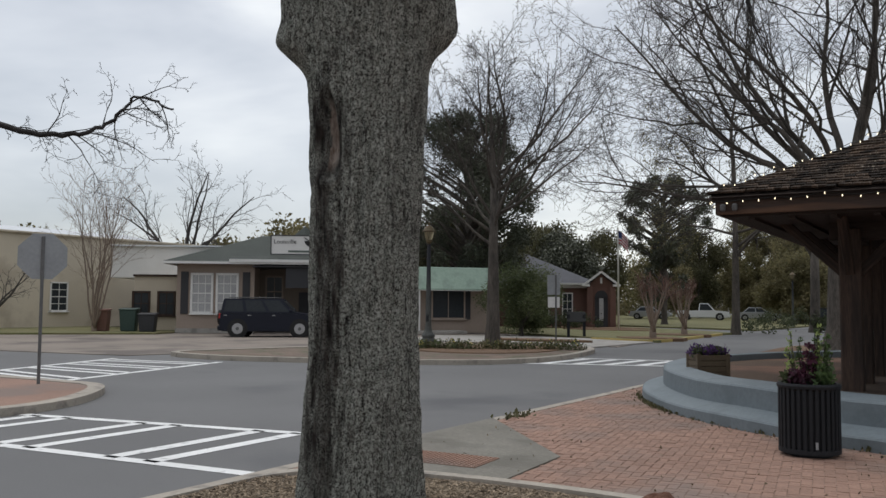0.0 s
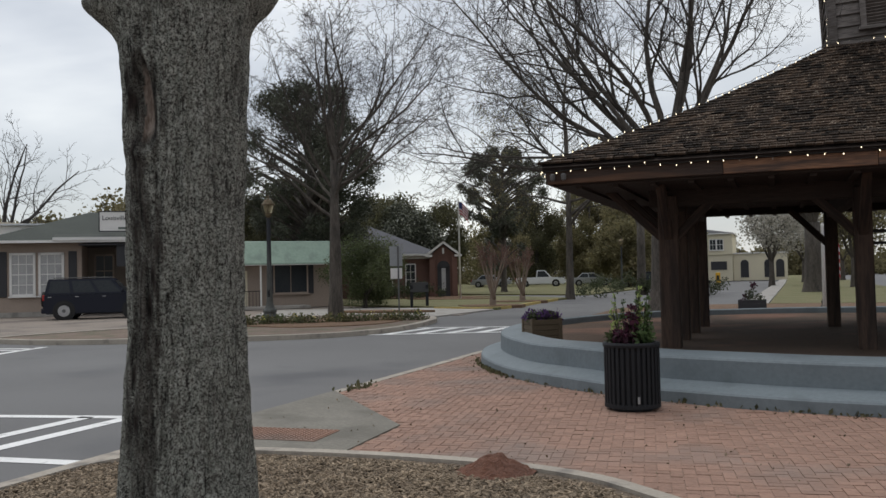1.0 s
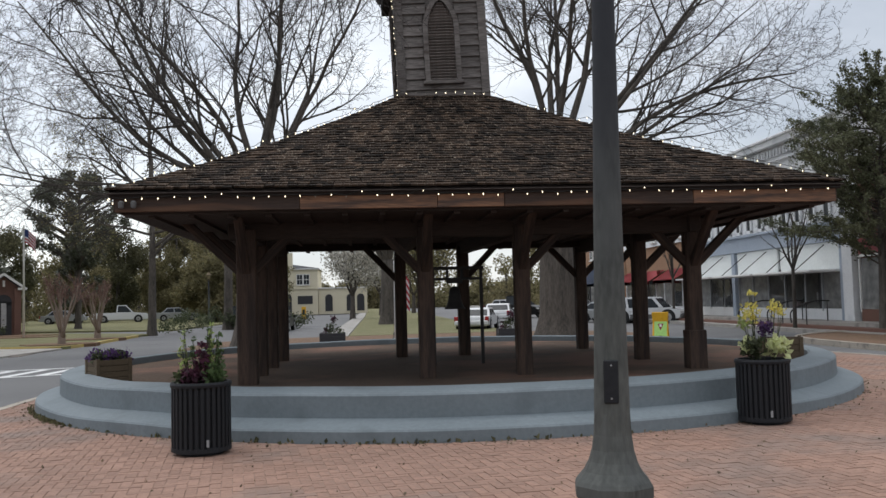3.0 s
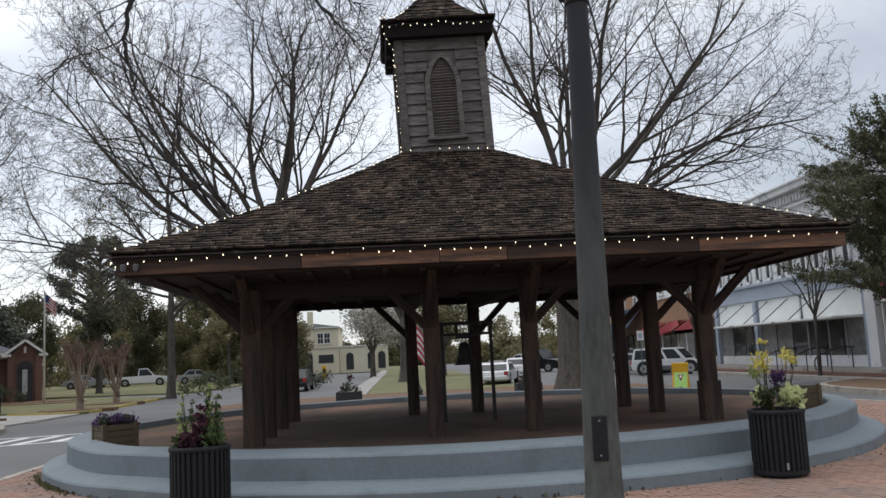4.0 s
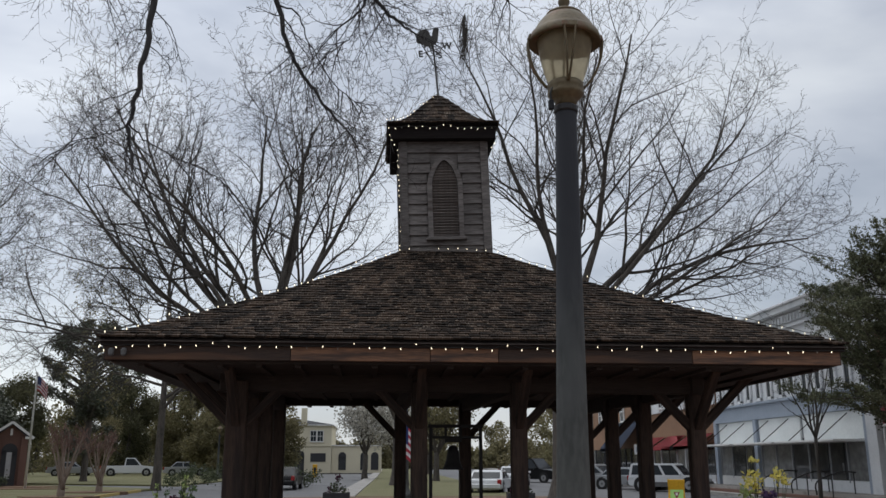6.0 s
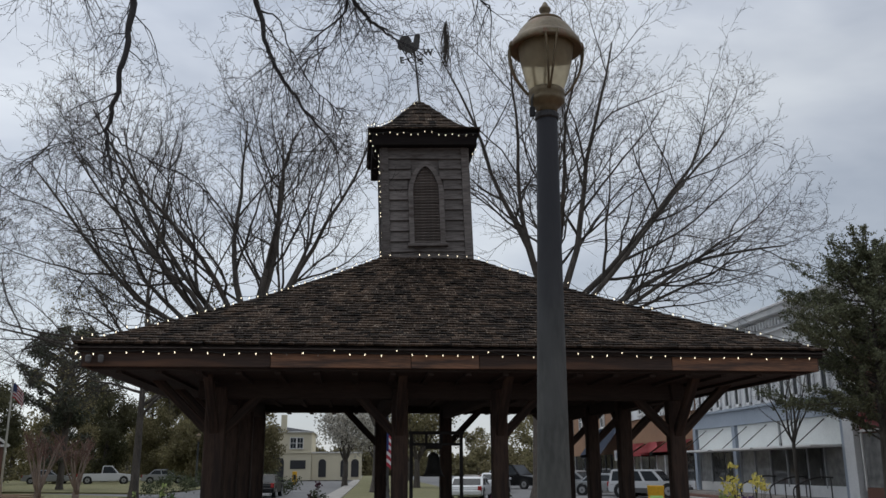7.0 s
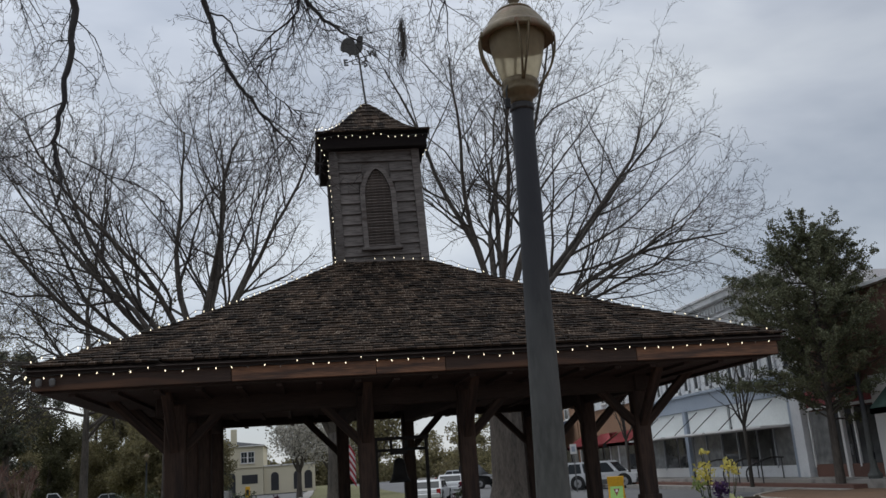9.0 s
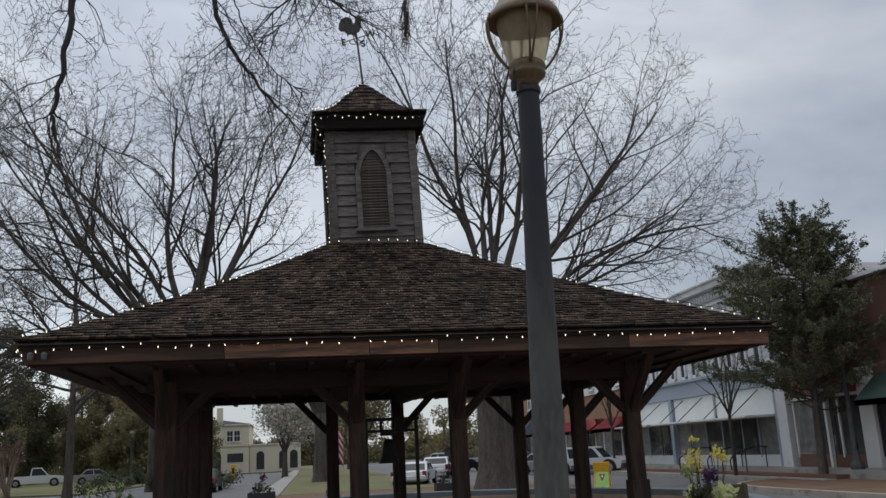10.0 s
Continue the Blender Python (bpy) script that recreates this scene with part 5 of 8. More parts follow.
for i, (x, y, h, mt) in enumerate([(-17.6, 104.0, 12.0, LEAF_WOOD), (-14.5, 84.0, 6.5, LEAF_WOOD), (-31.0, 112.0, 11.5, LEAF_OLIVE), (-11.5, 96.0, 6.5, LEAF_WOOD), (-38.0, 82.0, 9.0, LEAF_OLIVE), (-44.0, 70.0, 8.0, LEAF_DARK), (-15.5, 96.0, 10.5, LEAF_WOOD), (-24.0, 113.0, 12.0, LEAF_WOOD), (-36.0, 124.0, 13.0, LEAF_WOOD), (-29.0, 126.0, 14.0, LEAF_WOOD), (-20.0, 122.0, 12.5, LEAF_OLIVE), (-38.5, 94.0, 10.0, LEAF_OLIVE), (-33.0, 102.0, 9.5, LEAF_WOOD)]):
    leafy_tree("dense evergreen tree beyond the lawn", (x, y, 0), clump_set(140 + i, 26, 3.6, h - 1.6, 1.0, 1.2, 2.0, 0.2), mt, 140 + i, 0.26, 290, 0.3, 3)

# mixed woods in the distance
woods = Soup()
rng = random.Random(201)
wood_trunks = Soup()
for k in range(230):
    az = radians(rng.uniform(-5, 66) if k % 6 else rng.uniform(-45, -5))
    d = rng.uniform(88, 240)
    x, y = -d * math.sin(az), d * math.cos(az)
    if -14 < x < 18 and y < 165 or -44 < x < -16 and y < 116:
        continue
    h = rng.uniform(5, 10.5)
    wood_trunks.tube([Vector((x, y, -0.5)), Vector((x, y, h * 0.7))], [0.3, 0.12], 5)
    for c in range(11):
        cx, cy, cz, r = x + rng.gauss(0, 2.4), y + rng.gauss(0, 2.0), h * rng.uniform(0.06, 1.0), rng.uniform(1.0, 2.4)
        for q in range(190):
            a = Vector((rng.gauss(0, 1), rng.gauss(0, 1), rng.gauss(0, 0.9))).normalized() * r * rng.random() ** 0.35
            woods.leaf(Vector((cx, cy, cz)) + a, rng.uniform(0.28, 0.62), rng)
for k in range(40):
    x, y, h = rng.uniform(-26, 30), rng.uniform(172, 235), rng.uniform(2.5, 5.0)
    for c in range(9):
        cx, cy, cz, r = x + rng.gauss(0, 2.6), y + rng.gauss(0, 2.0), h * rng.uniform(0.05, 1.0), rng.uniform(0.9, 1.8)
        for q in range(130):
            a = Vector((rng.gauss(0, 1), rng.gauss(0, 1), rng.gauss(0, 0.9))).normalized() * r * rng.random() ** 0.35
            woods.leaf(Vector((cx, cy, cz)) + a, rng.uniform(0.6, 1.2), rng)
woodland = thing("far_woods", "mixed olive-green woods in the distance", "woods", kind="stuff")
mesh_part("foliage", woods.mesh("foliage"), LEAF_WOOD, woodland)
mesh_part("trunks", wood_trunks.mesh("trunks"), FAR_BARK, woodland)


# the old street tree close to the camera: a stout furrowed trunk, pollard knobs, limbs that arch over
def old_trunk(parent):
    NA, NZ, H = 300, 420, 5.2
    verts, wet, bare = [], [], []
    prof = [(0.0, 0.5), (0.15, 0.43), (0.4, 0.348), (0.8, 0.312), (1.4, 0.291), (2.0, 0.29), (2.6, 0.304), (3.0, 0.328), (3.4, 0.38), (4.2, 0.36), (5.2, 0.33)]
    pz, pr = [a for a, b in prof], [b for a, b in prof]
    view = math.atan2(-3.73, 2.8)   # the side that faces the bed's open end
    right, left = view + math.pi / 2, view - math.pi / 2
    for j in range(NZ + 1):
        z = -0.1 + (H + 0.1) * j / NZ
        r0 = float(np.interp(z, pz, pr))
        for i in range(NA):
            a = 2 * math.pi * i / NA
            ca, sa = math.cos(a), math.sin(a)
            r = r0 * (1 + 0.035 * noise.noise((ca * 1.3, sa * 1.3, z * 0.7)) + 0.03 * noise.noise((ca * 3, sa * 3, z * 1.1 + 5)))
            if z < 0.7:
                r *= 1 + 0.12 * (0.7 - z) * math.cos(5 * a + 1)
            # knobs where limbs were cut
            for ka, kz, kh, ks in ((right + 0.1, 3.1, 0.12, 0.17), (left - 0.05, 3.02, 0.13, 0.14), (left - 0.1, 3.2, 0.09, 0.2), (right - 0.1, 3.28, 0.09, 0.2), (left, 3.38, 0.05, 0.2)):
                da = (a - ka + math.pi) % (2 * math.pi) - math.pi
                q = (da * r0 / ks) ** 2 + ((z - kz) / (ks * 0.85)) ** 2
                if q < 4:
                    r += kh * math.exp(-q * 1.2)
            # furrows and plates
            f = noise.noise((ca * 7.5, sa * 7.5, z * 1.5)) + 0.5 * noise.noise((ca * 17, sa * 17, z * 4.0))
            r += 0.014 * max(-1.3, min(0.6, f * 1.8)) + 0.007 * noise.noise((ca * 28, sa * 28, z * 13))
            # the wound: a long hollow with bare wood, and the damp streak below it
            da = (a - (view - 0.7) + math.pi) % (2 * math.pi) - math.pi
            u, v = da * r0 / (0.06 * (1.0 - 0.25 * (z - 2.49) / 0.2)), (z - 2.49) / 0.2
            q = u * u + abs(v) ** 2.6
            hol = math.exp(-q * 1.3)
            r += 0.02 * math.exp(-((q - 1.9) / 0.7) ** 2) - 0.05 * hol
            verts.append((r * ca, r * sa, z))
            edge = 0.4 * noise.noise((a * 6, z * 2.6, 3.0)) + 0.35 * noise.noise((a * 14, z * 9.0, 8.0)) + 0.2 * noise.noise((a * 40, z * 26.0, 2.0))
            w = max(0.0, 1 - abs(da + 0.1) * r0 / (0.14 * (1 + edge * 1.8))) * max(0.0, min(1.0, (2.85 + 0.1 * edge - z) / 0.3))
            wet.append(max(0.0, min(0.9, w * 2.2) * (1.0 if z > 0.9 else max(0.25, (z - 0.35) / 0.55)) * (0.8 + 0.6 * noise.noise((a * 11, z * 7, 1)))))
            bare.append(min(1.0, max(0.0, hol * 2.6 - 0.7)) if u > -0.25 + 0.2 * noise.noise((z * 12, 0, 0)) else 0.0)
    faces = []
    for j in range(NZ):
        for i in range(NA):
            q = j * NA
            faces.append((q + i, q + (i + 1) % NA, q + NA + (i + 1) % NA, q + NA + i))
    me = bpy.data.meshes.new("trunk")
    me.from_pydata(verts, [], faces)
    for nm, vals in (("wet", wet), ("bare", bare)):
        at = me.attributes.new(nm, "FLOAT", "POINT")
        at.data.foreach_set("value", vals)
    me.update()
    return mesh_part("trunk", me, BARK, parent, "furrowed trunk flecked with grey-green lichen", smooth=True)


OLD = (-3.378, 2.955, 0.0)
old_tree = thing("old_street_tree", "old oak with a stout lichened trunk and overhanging bare limbs", "tree", m=pose(*OLD))
old_trunk(old_tree)


def old_limb(pts, r0, r1, seed, side=26, length=0.9):
    """An arching limb with hanging side twigs, given in world places."""
    rng = random.Random(seed)
    line = [p - Vector(OLD) for p in smooth_line(pts, 8)]
    wood, twig = Soup(), Soup()
    k = len(line)
    for i in range(1, k - 1):
        line[i] = line[i] + Vector((0.03 * noise.noise((i * 0.33, seed, 0)), 0.03 * noise.noise((i * 0.33, seed, 5)), 0.02 * noise.noise((i * 0.33, seed, 9)))) + Vector((rng.gauss(0, 0.005), rng.gauss(0, 0.005), rng.gauss(0, 0.005)))
    wood.tube(line, [r0 + (r1 - r0) * (i / (k - 1)) ** 0.3 for i in range(k)], 8)
    cfg = dict(BARE, segs=[5, 6, 5, 4, 3], wander=[0.1, 0.16, 0.2, 0.22, 0.25], lift=[0, -0.03, -0.02, 0.0, 0], kids=[4, 4, 3, 2, 2], angle=[40, 42, 45, 45, 45], lr=[0.5, 0.55, 0.5, 0.45, 0.4], rr=[0.6, 0.65, 0.65, 0.7], min_r=0.0024, wood=1, sides=8, first=[0.1, 0.15, 0.15, 0.15])
    for n in range(side):
        f = rng.uniform(0.45, 1.0)
        i = min(int(f * (k - 1)), k - 2)
        ax = (line[i + 1] - line[i]).normalized()
        d = ax + Vector((rng.gauss(0, 0.7), rng.gauss(0, 0.7), rng.gauss(-0.25, 0.5)))
        grow((wood, twig), line[i], d, length * rng.uniform(0.4, 1.2), 0.0065, 1, 4, rng, cfg, [])
    mesh_part("limb", wood.mesh("limb"), TWIG_LIMB, old_tree, smooth=True)
    tagged(mesh_part("twig_spray", twig.mesh("twig_spray"), TWIG_LIMB, old_tree), kind="stuff")


T = (-3.39, 2.95, 4.9)
old_limb([T, (-3.0, 4.6, 7.4), (-2.45, 6.6, 7.3), (-2.2, 7.16, 6.0), (-2.19, 7.16, 5.3), (-2.24, 7.14, 4.75), (-2.27, 7.13, 4.45), (-2.2, 7.1, 4.1)], 0.11, 0.012, 301, 16, 0.7)
old_limb([T, (-2.6, 4.6, 7.6), (-1.6, 6.6, 7.0), (-1.12, 7.38, 6.07), (-0.9, 7.4, 5.35), (-0.6, 7.43, 4.9), (-0.3, 7.43, 4.55)], 0.11, 0.008, 303, 26, 0.8)
old_limb([T, (-2.3, 4.6, 7.8), (-0.9, 6.6, 7.2), (-0.17, 7.44, 6.11), (0.12, 7.42, 5.76), (0.3, 7.42, 5.62)], 0.11, 0.006, 305, 24, 0.8)
old_limb([T, (-2.9, 4.4, 7.8), (-1.6, 6.4, 7.9), (-0.6, 7.5, 6.6), (-0.2, 7.5, 6.1), (-0.55, 7.5, 5.6)], 0.1, 0.006, 307, 20, 0.9)
old_limb([T, (-5.2, 1.5, 5.6), (-7.4, 2.1, 4.2), (-8.0, 2.5, 3.3), (-7.05, 3.05, 3.0), (-6.78, 3.5, 2.96), (-6.6, 3.75, 3.1), (-6.48, 3.91, 3.32), (-6.3, 4.15, 3.25)], 0.1, 0.008, 309, 18, 0.55)
old_limb([T, (-4.0, 4.0, 7.2), (-3.6, 6.0, 7.6), (-3.0, 7.2, 6.6), (-2.7, 7.4, 6.1)], 0.1, 0.006, 311, 24, 0.9)
old_limb([T, (-2.0, 4.2, 8.2), (0.2, 6.2, 7.8), (0.9, 7.3, 6.5), (1.2, 7.4, 6.0)], 0.1, 0.005, 313, 16, 0.7)
# forks of the hanging limbs
old_limb([(-2.27, 7.13, 4.5), (-2.1, 7.13, 4.34), (-1.85, 7.15, 4.2), (-1.5, 7.2, 4.06), (-1.3, 7.2, 3.8)], 0.012, 0.004, 321, 7, 0.6)
old_limb([(-2.27, 7.13, 4.5), (-2.42, 7.1, 4.4), (-2.62, 7.1, 4.34), (-2.9, 7.1, 4.2)], 0.011, 0.003, 323, 7, 0.6)
old_limb([(-1.05, 7.39, 5.87), (-0.86, 7.39, 5.78), (-0.72, 7.4, 5.44), (-0.45, 7.42, 5.03), (-0.16, 7.42, 4.84)], 0.014, 0.004, 325, 9, 0.55)
old_limb([(-0.1, 7.43, 6.02), (-0.25, 7.43, 5.75), (-0.42, 7.43, 5.5), (-0.6, 7.43, 5.38)], 0.01, 0.003, 327, 6, 0.5)
# a tuft of grey moss hangs from one twig
s = Soup()
rng = random.Random(317)
for k in range(60):
    p = Vector((0.76 + rng.gauss(0, 0.015), 7.4 + rng.gauss(0, 0.02), 5.85 - rng.random() * 0.3)) - Vector(OLD)
    ln = rng.uniform(0.15, 0.5)
    s.tube([p, p + Vector((rng.gauss(0, 0.02), 0, -ln * 0.5)), p + Vector((rng.gauss(-0.04, 0.02), 0, -ln))], [0.004, 0.003, 0.001], 3)
mesh_part("moss_tuft", s.mesh("moss_tuft"), TWIG, old_tree, "hanging tuft of grey moss")

# ---------------------------------------------------------------- street furniture
def street_lamp(m, label):
    """A fluted-base post with an acorn-shaped lantern; about 4.7 m tall."""
    lp = thing("street_lamp", label, "street lamp", group="street lamps", m=m)
    base = part("base", lathe([(0.285, 0), (0.285, 0.27), (0.276, 0.295), (0.25, 0.315), (0.246, 0.335), (0.23, 0.355), (0.23, 0.39), (0.25, 0.41), (0.25, 0.47), (0.235, 0.495), (0.188, 0.55), (0.157, 0.61), (0.135, 0.68), (0.122, 0.77), (0.115, 0.9)], 8), POLE, lp,
                "eight-sided cast base")
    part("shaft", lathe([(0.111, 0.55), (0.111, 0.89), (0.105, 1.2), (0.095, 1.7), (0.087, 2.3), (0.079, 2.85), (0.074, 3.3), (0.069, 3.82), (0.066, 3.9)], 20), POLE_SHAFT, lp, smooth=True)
    part("shaft_ring", lathe([(0.074, 3.8), (0.08, 3.81), (0.08, 3.84), (0.07, 3.85)], 20), IRON, lp)
    part("collar", lathe([(0.07, 3.84), (0.07, 3.88), (0.09, 3.9), (0.116, 3.925), (0.12, 3.94), (0.112, 3.955), (0.12, 3.97), (0.12, 4.0), (0.108, 4.015)], 24), BRASS, lp, "tarnished brass collar", smooth=True)
    part("globe", lathe([(0.106, 4.0), (0.118, 4.03), (0.142, 4.1), (0.164, 4.19), (0.18, 4.28), (0.187, 4.35)], 32), LAMP_GLASS, lp, "yellowed frosted glass globe", smooth=True)
    part("hood", lathe([(0.19, 4.32), (0.232, 4.298), (0.241, 4.305), (0.241, 4.32), (0.23, 4.355), (0.219, 4.365), (0.207, 4.38), (0.184, 4.425), (0.152, 4.47), (0.118, 4.5)], 36), BRASS, lp, "domed brass hood", smooth=True)
    part("hood_cap", lathe([(0.11, 4.49), (0.123, 4.498), (0.123, 4.51), (0.108, 4.522), (0.078, 4.535), (0.046, 4.545)], 28), BRASS, lp, smooth=True)
    part("finial", lathe([(0.046, 4.54), (0.03, 4.56), (0.028, 4.58), (0.04, 4.6), (0.04, 4.615), (0.026, 4.632), (0.013, 4.66), (0.0005, 4.67)], 18), BRASS, lp, smooth=True)
    for k in range(4):
        turn = Matrix.Rotation(radians(90 * k - 14), 3, "Z")
        part("bracket", slab((0, 0, 0), (0.02, 0.105, 0.045), None, 0.006), BRASS, lp, m=(turn.to_4x4() @ pose(0.237, 0, 4.325, 0, -14, 0)))
        for sgn in (-1, 1):
            arm = [(0.245, 0.036 * sgn, 4.32), (0.243, 0.03 * sgn, 4.24), (0.224, 0.021 * sgn, 4.15), (0.182, 0.012 * sgn, 4.06), (0.122, 0.005 * sgn, 3.98)]
            tube_part("strap", smooth_line([turn @ Vector(p) for p in arm], 4), 0.0075, BRASS, lp, 6)
    return lp


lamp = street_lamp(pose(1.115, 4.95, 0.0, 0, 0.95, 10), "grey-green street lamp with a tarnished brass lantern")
part("access_plate", slab((0, 0, 1.1), (0.09, 0.02, 0.26), None, 0.006), BLACK_METAL, lamp, "black access plate", pose(-0.052, -0.102, 0.0, 0, 0, -22))
for z in (1.0, 1.2):
    part("plate_screw", lathe([(0.006, -0.004), (0.006, 0.004)], 8), RIM, lamp, m=pose(-0.056, -0.114, z, 90, 0, -22))
tube_part("outlet_cord", smooth_line([(-0.085, -0.03, 3.99), (-0.12, -0.04, 3.92), (-0.118, -0.04, 3.86)], 4), 0.007, WIRE, lamp, 5)
part("outlet", slab((-0.118, -0.04, 3.83), (0.035, 0.03, 0.07), None, 0.006), BLACK_METAL, lamp, "small black outlet box")
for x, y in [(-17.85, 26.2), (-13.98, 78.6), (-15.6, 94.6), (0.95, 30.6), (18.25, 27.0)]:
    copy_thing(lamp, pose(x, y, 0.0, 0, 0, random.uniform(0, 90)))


def litter_can(m):
    """A slatted steel can used as a planter."""
    can = thing("litter_can", "black steel slatted litter can used as a planter", "litter can", group="planter cans", m=m)
    part("liner", lathe([(0.26, 0.06), (0.275, 0.64), (0.25, 0.64), (0.24, 0.58)], 28), BLACK_METAL, can)
    part("base_ring", lathe([(0.285, 0.03), (0.3, 0.035), (0.3, 0.075), (0.285, 0.08)], 32), BLACK_METAL, can)
    part("top_ring", lathe([(0.285, 0.66), (0.305, 0.665), (0.31, 0.69), (0.3, 0.71), (0.265, 0.71), (0.265, 0.66)], 32), BLACK_METAL, can)
    part("foot", lathe([(0.22, 0.0), (0.22, 0.06)], 24), BLACK_METAL, can)
    me = bpy.data.meshes.new("slat")
    b = slab((0, 0, 0.37), (0.036, 0.009, 0.62), None, 0.003)
    b.to_mesh(me)
    b.free()
    me.materials.append(BLACK_METAL)
    for k in range(32):
        a = 2 * math.pi * k / 32
        mesh_part("slat", me, None, can, m=pose(0.292 * math.cos(a), 0.292 * math.sin(a), 0, 0, 0, math.degrees(a) + 90))
    part("soil", lathe([(0.255, 0.56), (0.255, 0.655), (0.0001, 0.675)], 24), SOIL, can)
    part("maker_tag", slab((0.05, -0.302, 0.13), (0.025, 0.006, 0.07)), GREY_SIGN, can, "small pale tag")
    return can


def plant(name, label, m, clumps, seed, group=""):
    """Stems with leaves: clumps of (x, y, z, radius, count, leaf size, material), each fed by stems."""
    rng = random.Random(seed)
    th = thing(name, label, "plant", group=group, m=m)
    st = Soup()
    for x, y, z, r, n, sz, mt in clumps:
        s = Soup()
        for k in range(3):
            e = Vector((x + rng.gauss(0, r * 0.4), y + rng.gauss(0, r * 0.4), z + rng.uniform(-0.3, 0.5) * r))
            st.tube([Vector((x * 0.6, y * 0.6, 0)), Vector((x * 0.8, y * 0.8, z * 0.5)), e], [0.006, 0.005, 0.003], 4)
        for k in range(n):
            a = Vector((rng.gauss(0, 1), rng.gauss(0, 1), rng.gauss(0, 1.0))).normalized() * r * rng.random() ** 0.5
            s.leaf(Vector((x, y, z)) + a, sz * rng.uniform(0.6, 1.3), rng, -0.4)
        mesh_part("leaves", s.mesh("leaves"), mt, th)
    tagged(mesh_part("stem_cluster", st.mesh("stem_cluster"), LEAF_SHRUB, th), kind="stuff")
    return th


CAN_SIZE = Matrix.Diagonal((1.08, 1.08, 1.11, 1))
can1 = litter_can(pose(-2.19, 9.55, 0, 0, 0, 12) @ CAN_SIZE)
can2 = litter_can(pose(4.55, 10.05, 0, 0, 0, -20) @ CAN_SIZE)
def spire(x, y, z0, z1, r, leaf_mat, size=0.05, count=34):
    """Clumps stacked into a tapering flower spike."""
    k = max(3, round((z1 - z0) / 0.08))
    return [(x + 0.012 * math.sin(i * 2.1 + x * 9), y, z0 + (z1 - z0) * i / (k - 1), r * (1 - 0.72 * i / (k - 1)), int(count * (1 - 0.5 * i / (k - 1))), size * (1 - 0.35 * i / (k - 1)), leaf_mat) for i in range(k)]


plant("potted_flowers", "mixed maroon kale and pale green snapdragons in the can", pose(-2.19, 9.55, 0.73),
      spire(-0.19, 0.0, 0.1, 0.6, 0.085, LEAF_LIGHT) + spire(-0.1, 0.07, 0.1, 0.52, 0.08, LEAF_FRESH) + spire(0.02, -0.07, 0.08, 0.46, 0.12, LEAF_MAROON, 0.075, 60) + spire(0.11, 0.02, 0.15, 0.68, 0.07, LEAF_LIGHT)
      + spire(0.2, 0.0, 0.1, 0.56, 0.1, LEAF_FRESH, 0.06, 48) + spire(0.06, 0.1, 0.2, 0.62, 0.06, LEAF_FRESH) + [(-0.1, -0.1, 0.1, 0.12, 90, 0.08, LEAF_MAROON), (0.16, -0.1, 0.12, 0.12, 110, 0.07, LEAF_FRESH), (-0.2, -0.06, 0.1, 0.1, 80, 0.07, LEAF_SHRUB)], 401)
plant("potted_flowers", "yellow blooms, purple stock and cream kale in the can", pose(4.55, 10.05, 0.73), [
    (0.17, -0.08, 0.2, 0.13, 170, 0.09, PETAL_CREAM), (-0.14, -0.05, 0.17, 0.14, 170, 0.085, LEAF_SHRUB), (-0.18, 0.0, 0.22, 0.09, 60, 0.09, PETAL_CREAM), (0.08, 0.05, 0.42, 0.11, 120, 0.06, PETAL_PURPLE),
    (-0.12, 0.0, 0.62, 0.14, 120, 0.055, PETAL_YELLOW), (-0.2, 0.02, 0.5, 0.09, 60, 0.055, LEAF_LIGHT), (0.2, 0.0, 0.68, 0.09, 70, 0.05, PETAL_YELLOW), (0.28, 0.02, 0.62, 0.06, 34, 0.05, PETAL_YELLOW), (-0.1, 0.0, 0.86, 0.05, 22, 0.05, PETAL_YELLOW)], 403)


def box_planter(m, w, d, h, label, mt=None):
    mt = mt or BOXWOOD
    b = thing("box_planter", label, "planter", group="box planters", m=m)
    k = max(2, round(h / 0.1))
    for i in range(k):
        for sx, sy, rot in ((0, -d / 2, 0), (0, d / 2, 0), (-w / 2, 0, 90), (w / 2, 0, 90)):
            ln = w if rot == 0 else d - 0.04
            part("board", slab((0, 0, (i + 0.5) * h / k), (ln, 0.03, h / k - 0.006), None, 0.004), mt, b, m=pose(sx, sy, 0, 0, 0, rot))
    for sx in (-1, 1):
        for sy in (-1, 1):
            part("corner_post", slab((sx * w / 2, sy * d / 2, h / 2 + 0.01), (0.06, 0.06, h + 0.02), None, 0.004), mt, b)
    part("soil", slab((0, 0, h - 0.06), (w - 0.05, d - 0.05, 0.06)), SOIL, b)
    return b


box_planter(pose(-4.5, 14.2, FLOOR_Z + 0.0, 0, 0, 38), 0.52, 0.42, 0.38, "brown wooden planter box on the plinth")
plant("pansies", "low mound of dark purple pansies in the wooden box", pose(-4.5, 14.2, FLOOR_Z + 0.34, 0, 0, 38), [
    (x * 0.11, y * 0.11, 0.07 + 0.02 * ((x + y) % 2), 0.11, 60, 0.06, PETAL_PURPLE if (x + y) % 3 else LEAF_SHRUB) for x in (-2, -1, 0, 1, 2) for y in (-1, 0, 1)], 405)
box_planter(pose(6.6, 13.6, FLOOR_Z, 0, 0, -25), 0.6, 0.5, 0.42, "brown wooden planter box on the plinth")
